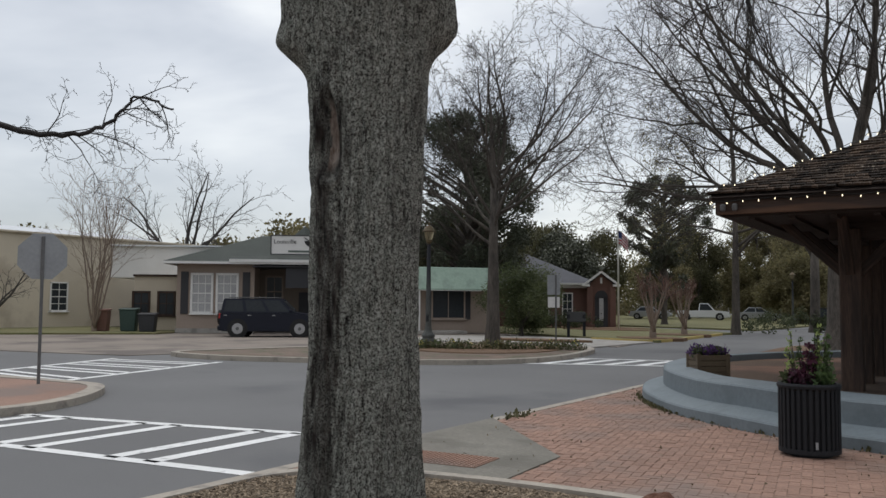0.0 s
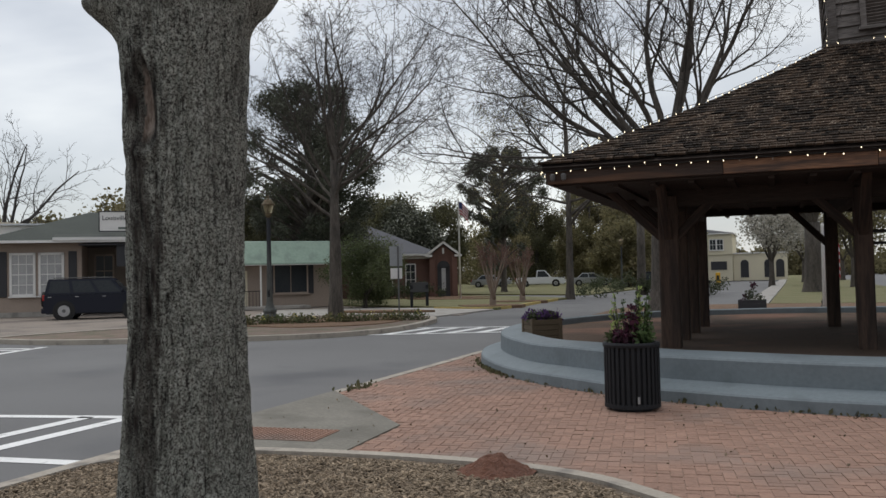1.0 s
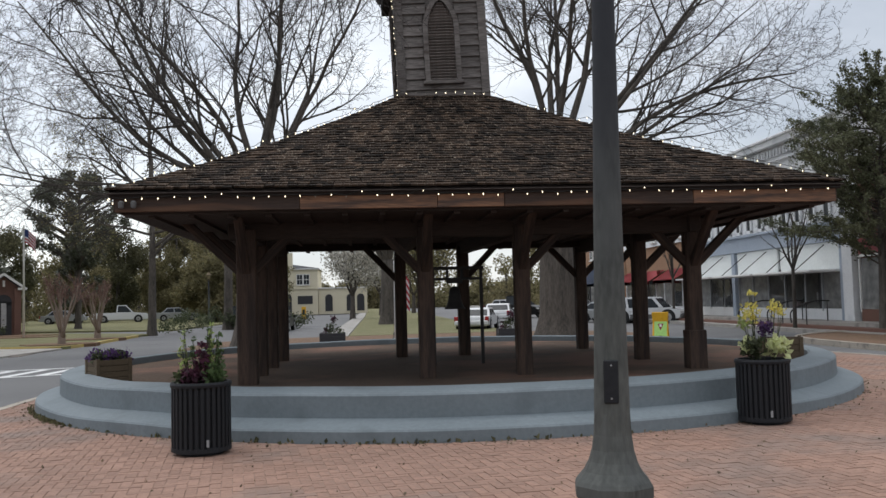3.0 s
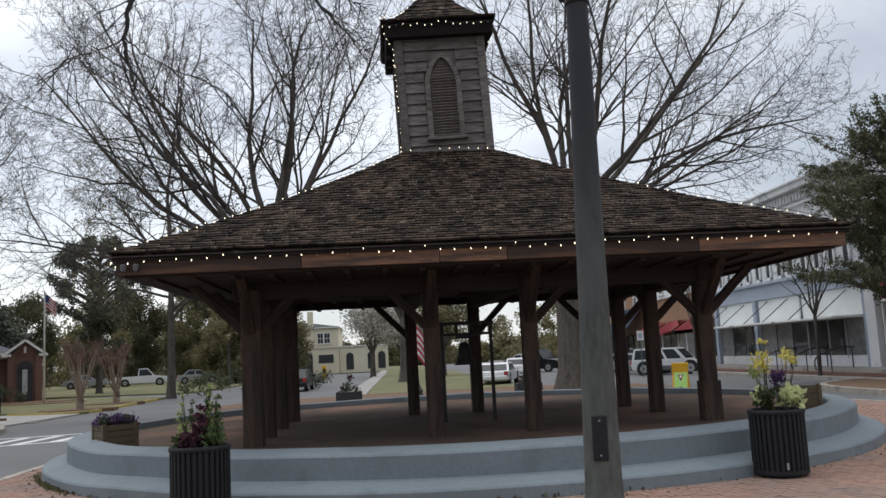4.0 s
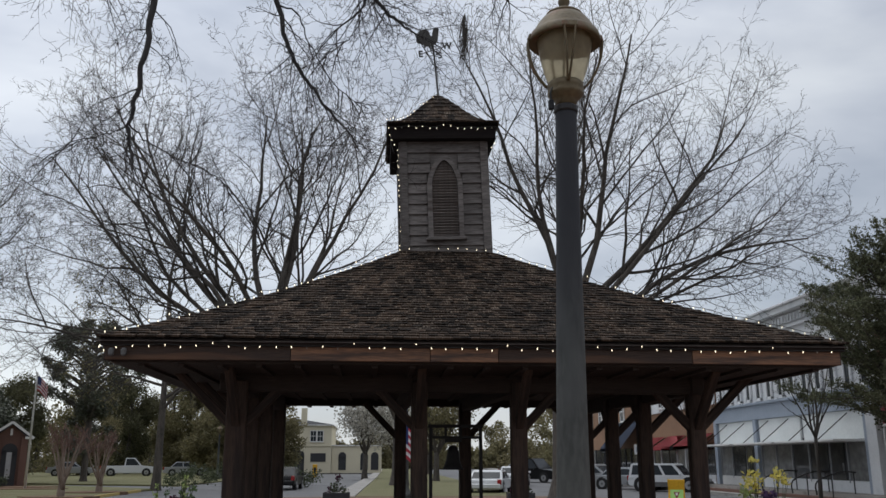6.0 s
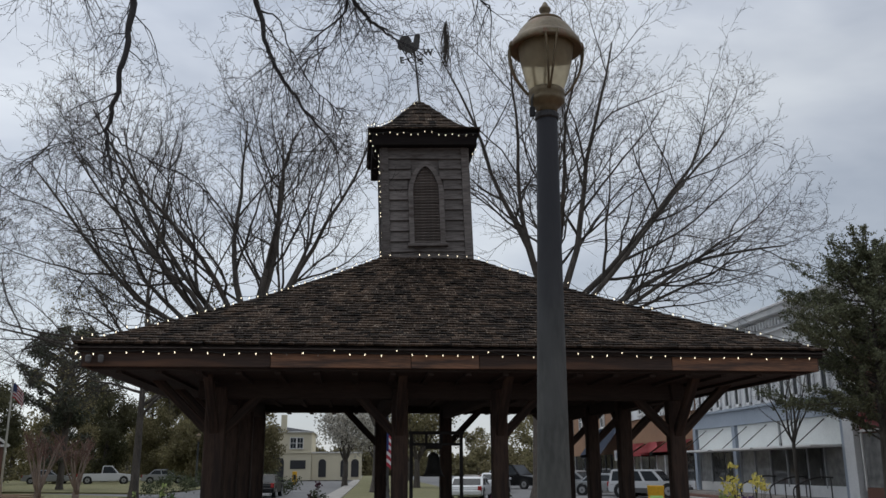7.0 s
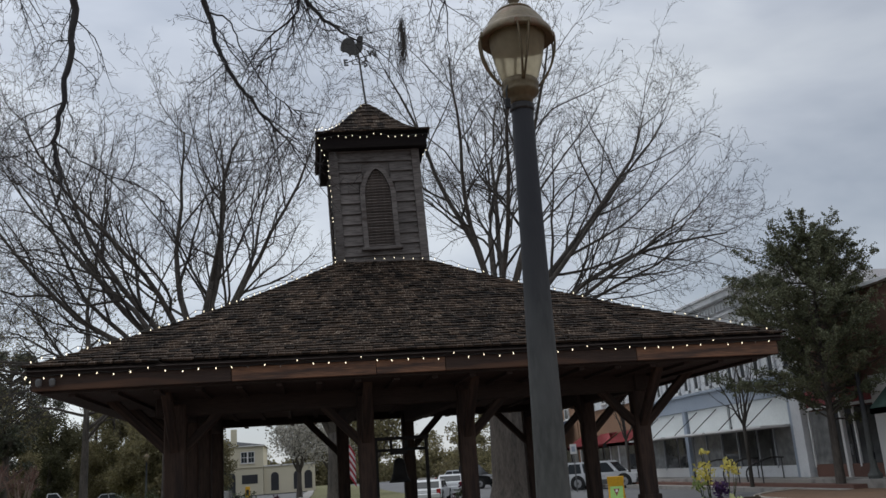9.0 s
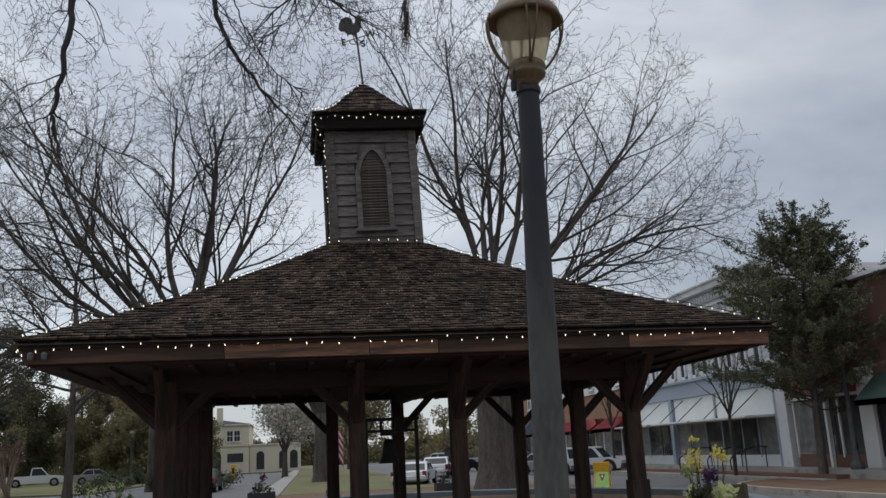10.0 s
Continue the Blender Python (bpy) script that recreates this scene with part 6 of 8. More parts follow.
for x, y, sd in [(-1.5, 32.6, 407), (5.2, 32.1, 409)]:
    box_planter(pose(x, y, 0.0), 0.9, 0.6, 0.45, "low dark planter box behind the plinth", SHUTTER)
    plant("potted_shrub", "small dark shrub in the planter box", pose(x, y, 0.42), [(-0.05, 0, 0.2, 0.26, 200, 0.08, LEAF_SHRUB), (0.05, 0, 0.55, 0.14, 90, 0.08, LEAF_MAROON), (-0.25, 0, 0.1, 0.16, 80, 0.08, LEAF_MAROON), (0.28, 0, 0.1, 0.16, 80, 0.08, LEAF_SHRUB)], sd)
# plants on the island
for i in range(30):
    x, y = -18.2 + i * 0.19 + random.uniform(-0.1, 0.1), 24.2 + i * 0.12 + random.uniform(-0.5, 0.5)
    plant("bedding_plant", "clump of low green and yellow bedding plants", pose(x, y, 0.05), [(0, 0, 0.1, 0.26, 80, 0.09, LEAF_LAUREL if i % 3 else LEAF_WOOD), (0.22, 0.1, 0.08, 0.2, 50, 0.08, LEAF_OLIVE)] + ([(0.05, 0, 0.22, 0.14, 12, 0.06, PETAL_YELLOW)] if i % 4 == 1 else []), 420 + i, "island bedding")
# ants' mound of red clay
mound = bmesh.new()
bmesh.ops.create_grid(mound, x_segments=40, y_segments=40, size=0.32)
for v in mound.verts:
    r = v.co.length / 0.24
    v.co.z = 0.15 * math.exp(-r * r * 1.1) * (1 + 0.3 * noise.noise(v.co * 14)) + 0.012 * noise.noise(v.co * 40) - 0.015
tagged(part("ant_mound", mound, CLAY, m=pose(-2.72, 5.95, 0.03)), "small heap of red clay on the mulch edge", "mound")

# road signs
stop = thing("stop_sign", "back of an eight-sided road sign on a steel post", "road sign", m=pose(-16.05, 9.42, 0.0, 0, 0, 62))
b = lathe([(0.48, -0.003), (0.48, 0.003)], 8)
part("sign_plate", b, GREY_SIGN, stop, "bare grey aluminium plate", m=pose(0, 0.03, 2.5) @ pose(0, 0, 0, 90, 0, 0) @ pose(0, 0, 0, 0, 0, 22.5))
part("post", slab((0, 0, 1.42), (0.06, 0.04, 2.95), None, 0.006), POST_STEEL, stop)
part("bolt", lathe([(0.012, -0.01), (0.012, 0.01)], 8), POST_STEEL, stop, m=pose(0, -0.025, 2.4, 90, 0, 0))
sg = thing("road_sign", "back of a rectangular road sign on a steel post", "road sign", m=pose(-14.55, 30.3, 0.0, 0, 0, 28))
part("sign_plate", slab((-0.08, 0.03, 2.4), (0.5, 0.006, 0.78), None, 0.0), GREY_SIGN, sg)
part("lower_plate", slab((-0.08, 0.03, 1.72), (0.46, 0.006, 0.42), None, 0.0), WHITE, sg)
part("post", slab((0, 0, 1.38), (0.06, 0.04, 2.85), None, 0.006), POST_STEEL, sg)


def flag_pole(m, h, label, fw, fh, tilt=0):
    f = thing("flag_pole", label, "flag", m=m)
    part("pole", lathe([(0.075, 0), (0.045, h), (0.05, h + 0.02), (0.05, h + 0.1), (0.001, h + 0.14)], 10), WHITE, f, smooth=True)
    for k in range(9):
        bm = bmesh.new()
        rows = []
        for i in range(13):
            u = i / 12
            x = fw * u * 0.55
            yw = 0.12 * math.sin(u * 9) * u
            drop = -fw * 0.55 * u * u
            rows.append([bm.verts.new((x, yw, h - 0.1 + drop - (k + q) * fh / 9)) for q in (0, 1)])
        for a, c in zip(rows, rows[1:]):
            bm.faces.new((a[0], a[1], c[1], c[0]))
        part("stripe", bm, FLAG_RED if k % 2 == 0 else FLAG_WHITE, f)
    bm = bmesh.new()
    rows = []
    for i in range(6):
        u = i / 12
        rows.append([bm.verts.new((fw * u * 0.55, 0.12 * math.sin(u * 9) * u - 0.008 * s_, h - 0.1 - fw * 0.55 * u * u - q)) for q in (0, fh * 0.55) for s_ in (1,)])
    for a, c in zip(rows, rows[1:]):
        bm.faces.new((a[0], a[1], c[1], c[0]))
    part("canton", bm, FLAG_BLUE, f)
    return f


flag_pole(pose(-20.0, 52.1, 0), 6.5, "striped flag hanging on a tall white pole", 1.2, 0.82)
flag_pole(pose(0.8, 29.9, 0), 2.9, "small striped flag on a short pole", 0.9, 1.1)

# folding safety board
sb = thing("folding_floor_sign", "yellow folding board with a lime green poster", "sign", m=pose(9.35, 27.2, ROAD_Z, 0, 0, -34) @ Matrix.Diagonal((0.82, 1.0, 1.02, 1)))
for sy, rot in ((-0.16, -12), (0.16, 12)):
    part("panel", slab((0, 0, 0.55), (0.62, 0.03, 1.1), None, 0.01), YELLOW_PLASTIC, sb, m=pose(0, sy, 0, rot, 0, 0))
part("poster", slab((0.02, -0.022, 0.5), (0.5, 0.006, 0.92)), LIME_PAPER, sb, m=pose(0, -0.16, 0, -12, 0, 0))
tri = bmesh.new()
tri.faces.new([tri.verts.new(p) for p in ((-0.1, 0, 0.72), (0.14, 0, 0.72), (0.02, 0, 0.5))])
part("symbol", tri, RED_PAINT, sb, m=pose(0, -0.192, 0.0, -12, 0, 0))
part("symbol_inner", slab((0.02, 0, 0.66), (0.08, 0.004, 0.08)), WHITE, sb, m=pose(0, -0.194, 0.0, -12, 0, 0))
part("lettering_bar", slab((0.02, 0, 0.86), (0.34, 0.004, 0.05)), INK, sb, m=pose(0, -0.19, 0, -12, 0, 0))
part("figure_mark", slab((0.02, 0, 0.24), (0.1, 0.004, 0.18)), INK, sb, m=pose(0, -0.19, 0, -12, 0, 0))


# ---------------------------------------------------------------- parked vehicles
def vehicle(name, label, m, length, width, height, paint, style, cladding=None):
    """A parked vehicle: lower body, glazed cabin, wheels, lamps. Its nose points along +x."""
    v = thing(name, label, "car", m=m)
    L, W, H = length, width, height
    belt = 0.64 * H if paint is CAR_NAVY else 0.56 * H if style != "sedan" else 0.62 * H
    hood = {"suv": 0.24, "van": 0.18, "sedan": 0.27, "pickup": 0.27}[style]
    zb = 0.28
    side = [(-L / 2, zb + 0.12), (-L / 2 + 0.02, belt * 0.92), (-L / 2 + 0.08, belt), (L / 2 - hood * L, belt + 0.02), (L / 2 - 0.25, belt * 0.9), (L / 2 - 0.03, belt * 0.78), (L / 2, zb + 0.2), (L / 2 - 0.1, zb), (-L / 2 + 0.1, zb)]
    bm = bmesh.new()
    a = [bm.verts.new((x, -W / 2, z)) for x, z in side]
    c = [bm.verts.new((x, W / 2, z)) for x, z in side]
    bm.faces.new(a)
    bm.faces.new(c[::-1])
    for i in range(len(side)):
        bm.faces.new((a[i], c[i], c[(i + 1) % len(side)], a[(i + 1) % len(side)]))
    bmesh.ops.recalc_face_normals(bm, faces=bm.faces[:])
    bmesh.ops.bevel(bm, geom=bm.edges[:], offset=0.05, segments=2, affect="EDGES")
    body = part("body", bm, paint, v)
    if style == "sedan":
        cab = [(-L * 0.36, belt - 0.02), (-L * 0.22, H), (L * 0.06, H), (L * 0.24, belt - 0.02)]
    elif style == "pickup":
        cab = [(-L * 0.08, belt - 0.02), (-L * 0.06, H), (L * 0.1, H), (L * 0.24, belt - 0.02)]
    else:
        cab = [(-L / 2 + 0.06, belt - 0.02), (-L / 2 + 0.2, H), (L * 0.12, H), (L / 2 - hood * L + 0.02, belt - 0.02)]
    bm = bmesh.new()
    ins = 0.14
    lo = [bm.verts.new((x, y, z)) for (x, z), y in ((cab[0], -W / 2 + 0.04), (cab[3], -W / 2 + 0.04), (cab[3], W / 2 - 0.04), (cab[0], W / 2 - 0.04))]
    hi = [bm.verts.new((x, y, z)) for (x, z), y in ((cab[1], -W / 2 + ins), (cab[2], -W / 2 + ins), (cab[2], W / 2 - ins), (cab[1], W / 2 - ins))]
    bm.faces.new(hi)
    for i in range(4):
        bm.faces.new((lo[i], lo[(i + 1) % 4], hi[(i + 1) % 4], hi[i]))
    bmesh.ops.recalc_face_normals(bm, faces=bm.faces[:])
    bmesh.ops.bevel(bm, geom=bm.edges[:], offset=0.04, segments=2, affect="EDGES")
    cabin = part("cabin", bm, paint, v)
    # windows lie just proud of the sloping cabin sides
    x0, x1 = cab[1][0], cab[2][0]
    n = {"suv": 3, "van": 3, "sedan": 2, "pickup": 1}[style]
    zt, zl = H - 0.09, belt + 0.05
    def slope_x(edge, z):
        (xa, za), (xb, zb2) = (cab[0], cab[1]) if edge == 0 else (cab[3], cab[2])
        f = (z - za) / (zb2 - za)
        return xa + (xb - xa) * f
    for sy in (-1, 1):
        for k in range(n):
            bm = bmesh.new()
            f0, f1 = k / n + 0.025, (k + 1) / n - 0.025
            pts = []
            for f, z in ((f0, zl), (f1, zl), (f1, zt), (f0, zt)):
                xl, xr = slope_x(0, z) + 0.08, slope_x(1, z) - 0.1
                fz = (z - belt + 0.02) / (H - belt + 0.02)
                pts.append((xl + (xr - xl) * f, sy * (W / 2 - 0.04 - (ins - 0.04) * fz + 0.006), z))
            bm.faces.new([bm.verts.new(p) for p in pts])
            part("side_window", bm, DARK_GLASS, cabin)
            part("door_handle", slab((0, 0, 0), (0.16, 0.03, 0.03), None, 0.006), RIM if style == "suv" else paint, body, m=pose(slope_x(0, zl) + (slope_x(1, zl) - slope_x(0, zl)) * (k + 0.2) / n, sy * (W / 2 + 0.005), belt - 0.14))
    for edge in (0, 1):
        bm = bmesh.new()
        s_ = -1 if edge == 0 else 1
        pts = [(slope_x(edge, z) + s_ * 0.012, y, z) for y, z in ((-W / 2 + 0.16, zl), (W / 2 - 0.16, zl), (W / 2 - 0.22, zt), (-W / 2 + 0.22, zt))]
        bm.faces.new([bm.verts.new(p) for p in pts])
        part("rear_window" if edge == 0 else "windscreen", bm, DARK_GLASS, cabin)
    wr = 0.42 if paint is CAR_NAVY else 0.37 if style in ("suv", "pickup") else 0.32
    for x in (-L * 0.31, L * 0.32):
        for sy in (-1, 1):
            part("wheel_arch", lathe([(wr + 0.07, -0.012), (wr + 0.07, 0.012)], 24), RUBBER, body, m=pose(x, sy * (W / 2 - 0.004), wr, 90, 0, 0))
            wh = part("wheel", lathe([(wr * 0.55, -0.11), (wr * 0.92, -0.11), (wr, -0.07), (wr, 0.07), (wr * 0.92, 0.11), (wr * 0.55, 0.11)], 28), RUBBER, v, m=pose(x, sy * (W / 2 - 0.09), wr, 90, 0, 0))
            part("rim", lathe([(wr * 0.62, -0.118), (wr * 0.62, 0.118)], 20), RIM, wh)
            part("hub", lathe([(wr * 0.2, -0.125), (wr * 0.2, 0.125)], 10), CAR_CLADDING, wh)
    for sy in (-1, 1):
        part("tail_light", slab((-L / 2 + 0.03, sy * (W / 2 - 0.1), belt * 0.86), (0.1, 0.2, 0.26), None, 0.02), TAIL_RED, body)
        part("headlight", slab((L / 2 - 0.08, sy * (W / 2 - 0.22), belt * 0.72), (0.12, 0.3, 0.16), None, 0.02), LIGHT_CLEAR, body)
        part("mirror", slab((L / 2 - hood * L - 0.18, sy * (W / 2 + 0.08), belt + 0.1), (0.1, 0.16, 0.14), None, 0.03), paint, body)
    for sx in (-1, 1):
        part("bumper", slab((sx * (L / 2 - 0.02), 0, zb + 0.16), (0.2, W - 0.06, 0.24), None, 0.04), cladding or paint, body)
    if cladding:
        for sy in (-1, 1):
            part("side_cladding", slab((0, sy * (W / 2 + 0.004), zb + 0.12), (L * 0.4, 0.03, 0.26), None, 0.01), cladding, body)
    if style == "suv" and paint is CAR_NAVY:
        sp = part("spare_wheel", lathe([(0.2, -0.1), (0.34, -0.1), (0.36, -0.06), (0.36, 0.06), (0.34, 0.1), (0.2, 0.1)], 24), RUBBER, v, m=pose(-L / 2 - 0.1, 0, 0.95, 0, 90, 0))
        for sy in (-1, 1):
            part("roof_rail", slab((-L * 0.16, sy * (W / 2 - 0.2), H + 0.05), (L * 0.5, 0.04, 0.04), None, 0.01), CAR_CLADDING, cabin)
    if style == "pickup":
        part("bed_floor", slab((-L * 0.29, 0, belt + 0.004), (L * 0.36, W - 0.3, 0.01)), CAR_CLADDING, body)
    return v


vehicle("parked_suv", "dark navy boxy four-wheel-drive parked before the shop", pose(-30.4, 31.3, ROAD_Z + 0.02, 0, 0, 35), 4.75, 1.95, 1.88, CAR_NAVY, "suv")
vehicle("parked_suv", "white four-wheel-drive with grey lower trim parked by the shops", pose(16.3, 48.6, ROAD_Z, 0, 0, -38), 4.3, 1.75, 1.52, CAR_WHITE, "suv", CAR_CLADDING)
vehicle("parked_car", "white saloon car parked beside the median", pose(5.9, 46.2, ROAD_Z, 0, 0, 74), 4.8, 1.8, 1.2, CAR_WHITE, "sedan")
vehicle("parked_pickup", "dark pickup truck parked on the street", pose(12.3, 70.0, ROAD_Z, 0, 0, -45), 5.4, 1.95, 1.85, CAR_BLACK, "pickup")
vehicle("parked_van", "silver van parked on the street", pose(14.6, 59.5, ROAD_Z, 0, 0, -45), 4.6, 1.8, 1.45, CAR_SILVER, "van")
vehicle("parked_car", "pale silver car parked by the shops", pose(15.2, 52.6, ROAD_Z, 0, 0, -42), 4.6, 1.8, 1.28, CAR_SILVER, "sedan")
vehicle("parked_car", "white car parked far down the street", pose(9.3, 60.0, ROAD_Z, 0, 0, 76), 4.6, 1.8, 1.3, CAR_WHITE, "sedan")
vehicle("parked_car", "white car parked far down the street", pose(14.0, 84.0, ROAD_Z, 0, 0, -45), 4.6, 1.8, 1.5, CAR_WHITE, "sedan")
vehicle("parked_pickup", "white pickup truck parked beyond the lawn", pose(-26.3, 96.0, 0.03, 0, 0, 12), 5.6, 1.95, 1.85, CAR_WHITE, "pickup")
vehicle("parked_car", "silver car parked beyond the lawn", pose(-32.6, 97.0, 0.03, 0, 0, 10), 4.6, 1.8, 1.45, CAR_SILVER, "sedan")
vehicle("parked_car", "pale car parked beyond the lawn", pose(-20.6, 97.0, 0.03, 0, 0, 14), 4.6, 1.8, 1.45, CAR_SILVER, "sedan")
vehicle("parked_car", "dark car on the far road", pose(-9.8, 68.0, ROAD_Z, 0, 0, 95), 4.7, 1.85, 1.6, CAR_BLACK, "van")
vehicle("parked_car", "dark car at the edge of the far road", pose(-5.6, 54.0, ROAD_Z, 0, 0, 88), 4.5, 1.75, 1.3, CAR_BLACK, "sedan")

# ---------------------------------------------------------------- buildings
def window_unit(parent, m, w, h, frame_mat, glass, cols=2, rows=2, fw=0.07, sill=True, name="window"):
    """A window set into a wall: a reveal frame, panes, glazing bars and a sill. Local x along the wall, -y outwards, z up from its sill."""
    wn_ = part(name, slab((0, -0.012, h / 2), (w, 0.02, h)), glass, parent, m=m)
    for x, z, sx, sz in ((-w / 2, h / 2, fw, h + fw), (w / 2, h / 2, fw, h + fw), (0, 0, w + fw, fw), (0, h, w + fw, fw)):
        part("frame", slab((x, -0.03, z), (sx, 0.09, sz), None, 0.004), frame_mat, wn_)
    for c in range(1, cols):
        part("glazing_bar", slab((-w / 2 + w * c / cols, -0.025, h / 2), (0.035, 0.04, h - fw)), frame_mat, wn_)
    for r in range(1, rows):
        part("glazing_bar", slab((0, -0.027, h * r / rows), (w - fw, 0.045, 0.04 if r * 2 != rows else 0.06)), frame_mat, wn_)
    if sill:
        part("sill", slab((0, -0.07, -fw / 2 - 0.02), (w + 0.2, 0.18, 0.07), None, 0.006), frame_mat, wn_)
    return wn_


def wall_block(parent, name, x0, x1, y0, y1, z0, z1, material):
    return part(name, slab(((x0 + x1) / 2, (y0 + y1) / 2, (z0 + z1) / 2), (x1 - x0, y1 - y0, z1 - z0)), material, parent)


def hip_roof(parent, x0, x1, y0, y1, z, rise, material, over=0.6, thick=0.16, name="roof"):
    x0, x1, y0, y1 = x0 - over, x1 + over, y0 - over, y1 + over
    k = min(x1 - x0, y1 - y0) / 2
    bm = bmesh.new()
    c = [bm.verts.new(p) for p in ((x0, y0, z), (x1, y0, z), (x1, y1, z), (x0, y1, z))]
    if x1 - x0 >= y1 - y0:
        r = [bm.verts.new((x0 + k, (y0 + y1) / 2, z + rise)), bm.verts.new((x1 - k, (y0 + y1) / 2, z + rise))]
        fs = [(c[0], c[1], r[1], r[0]), (c[1], c[2], r[1]), (c[2], c[3], r[0], r[1]), (c[3], c[0], r[0])]
    else:
        r = [bm.verts.new(((x0 + x1) / 2, y0 + k, z + rise)), bm.verts.new(((x0 + x1) / 2, y1 - k, z + rise))]
        fs = [(c[0], c[1], r[0]), (c[1], c[2], r[1], r[0]), (c[2], c[3], r[1]), (c[3], c[0], r[0], r[1])]
    for f in fs:
        bm.faces.new(f)
    bm.faces.new(c[::-1])
    bmesh.ops.recalc_face_normals(bm, faces=bm.faces[:])
    rf = part(name, bm, material, parent)
    part("eave_board", slab(((x0 + x1) / 2, y0 + 0.01, z - 0.07), (x1 - x0, 0.05, 0.13)), WHITE, parent)
    part("eave_board", slab(((x0 + x1) / 2, y1 - 0.01, z - 0.07), (x1 - x0, 0.05, 0.13)), WHITE, parent)
    part("eave_board", slab((x0 + 0.01, (y0 + y1) / 2, z - 0.07), (0.05, y1 - y0 - 0.06, 0.13)), WHITE, parent)
    part("eave_board", slab((x1 - 0.01, (y0 + y1) / 2, z - 0.07), (0.05, y1 - y0 - 0.06, 0.13)), WHITE, parent)
    return rf


def lettering(parent, text, size, m, material, name="lettering"):
    fo = bpy.data.curves.new(name, "FONT")
    fo.body, fo.size, fo.extrude, fo.align_x = text, size, 0.004, "CENTER"
    tmp = new(name, fo)
    me = bpy.data.meshes.new_from_object(tmp)
    bpy.data.objects.remove(tmp)
    return mesh_part(name, me, material, parent, m=m)


# the tan shop with the grey-green hipped roof
shop = thing("shop_house", "tan single-storey shop with a grey-green hipped roof", "building", m=pose(-37.5, 31.5, -0.02, 0, 0, 37))
wall_block(shop, "wall", 0, 4.15, 0, 8, 0, 3.8, TAN_WALL)
# the recessed wall has the porch shade in its colour
wall_block(shop, "porch_wall", 4.15, 10.5, 2.4, 8, 0, 3.8, PORCH_SHADE_WALL)
hip_roof(shop, 0, 10.5, -0.2, 8, 3.85, 1.75, GREEN_ROOF)
part("roof_dormer", lathe([(1.3, 5.1), (0.05, 6.2)], 4), GREEN_ROOF, shop, m=pose(6.6, 3.9, 0))
part("porch_valance", slab((8.0, -0.6, 3.0), (4.2, 0.05, 1.1)), SHUTTER, shop)
part("porch_fascia", slab((6.9, -0.85, 3.9), (8.0, 0.08, 0.15)), WHITE, shop)
part("porch_roof", slab((6.9, -0.4, 4.04), (8.0, 0.95, 0.08), Matrix.Rotation(radians(14), 3, "X")), GREEN_ROOF, shop)
part("porch_ceiling", slab((7.3, 0.8, 3.6), (6.4, 3.2, 0.05)), SHUTTER, shop)
for x in (10.3,):
    part("porch_post", slab((x, -0.5, 1.75), (0.14, 0.14, 3.5), None, 0.01), WHITE, shop)
for k in range(2):
    window_unit(shop, pose(1.35 + k * 1.35, 0, 1.08), 1.1, 2.1, WHITE, CURTAIN_GLASS, 3, 4, 0.12)
for x in (0.42, 3.72):
    part("shutter", slab((x, -0.03, 2.15), (0.4, 0.05, 2.3), None, 0.01), SHUTTER, shop)
window_unit(shop, pose(5.0, 2.4, 1.4), 0.95, 1.75, TAN_WALL, DARK_GLASS, 2, 2, 0.1)
part("door", slab((6.9, 2.38, 1.15), (1.0, 0.06, 2.2), None, 0.01), SHUTTER, shop)
part("porch_wall_panel", slab((8.6, 2.38, 1.3), (1.6, 0.05, 2.3)), DARK_GLASS, shop)
part("foundation", slab((2.07, -0.02, 0.1), (4.2, 0.06, 0.25)), CONCRETE, shop)
sign = thing("roof_sign", "white shop sign with dark lettering and a bowl emblem", "sign", m=pose(-37.5, 31.5, -0.02, 0, 0, 37) @ pose(6.55, -0.6, 4.28))
part("board", slab((0, 0, 0.5), (2.9, 0.08, 1.02), None, 0.01), WHITE, sign)
for x, z, sx, sz in ((0, 0.0, 2.98, 0.05), (0, 1.02, 2.98, 0.05), (-1.47, 0.51, 0.05, 1.0), (1.47, 0.51, 0.05, 1.0)):
    part("rim", slab((x, -0.01, z), (sx, 0.1, sz)), SHUTTER, sign)
lettering(sign, "Louisville", 0.33, pose(-0.72, -0.05, 0.58, 90, 0, 0), INK)
part("lettering_bar", slab((0.4, -0.045, 0.16), (1.9, 0.012, 0.11)), GREY_INK, sign)
bm = lathe([(0.12, 0.0), (0.26, 0.16), (0.3, 0.3), (0.26, 0.3), (0.1, 0.06)], 16)
part("bowl_emblem", bm, INK, sign, m=pose(0.62, -0.05, 0.44) @ Matrix.Diagonal((1, 0.06, 1, 1)))
part("pestle_emblem", slab((0.45, -0.05, 0.82), (0.32, 0.014, 0.05), Matrix.Rotation(radians(35), 3, "Y")), INK, sign)
for x in (-1.1, 1.1):
    part("prop", slab((x, 0.3, 0.1), (0.05, 0.6, 0.05)), IRON, sign)

# the wing with the mint mansard
wing = thing("shop_wing", "low tan shop wing under a mint green mansard", "building", m=pose(-29.4, 38.0, -0.02, 0, 0, 45))
wall_block(wing, "wall", 0, 7.0, 0, 6, 0, 3.4, TAN_WALL)
bm = bmesh.new()
pr = [(-1.0, 2.42), (-1.0, 2.5), (-0.35, 3.68), (0.3, 3.75), (0.3, 2.42)]
a = [bm.verts.new((-0.3, y, z)) for y, z in pr]
c = [bm.verts.new((7.1, y, z)) for y, z in pr]
bm.faces.new(a)
bm.faces.new(c[::-1])
for i in range(5):
    bm.faces.new((a[i], c[i], c[(i + 1) % 5], a[(i + 1) % 5]))
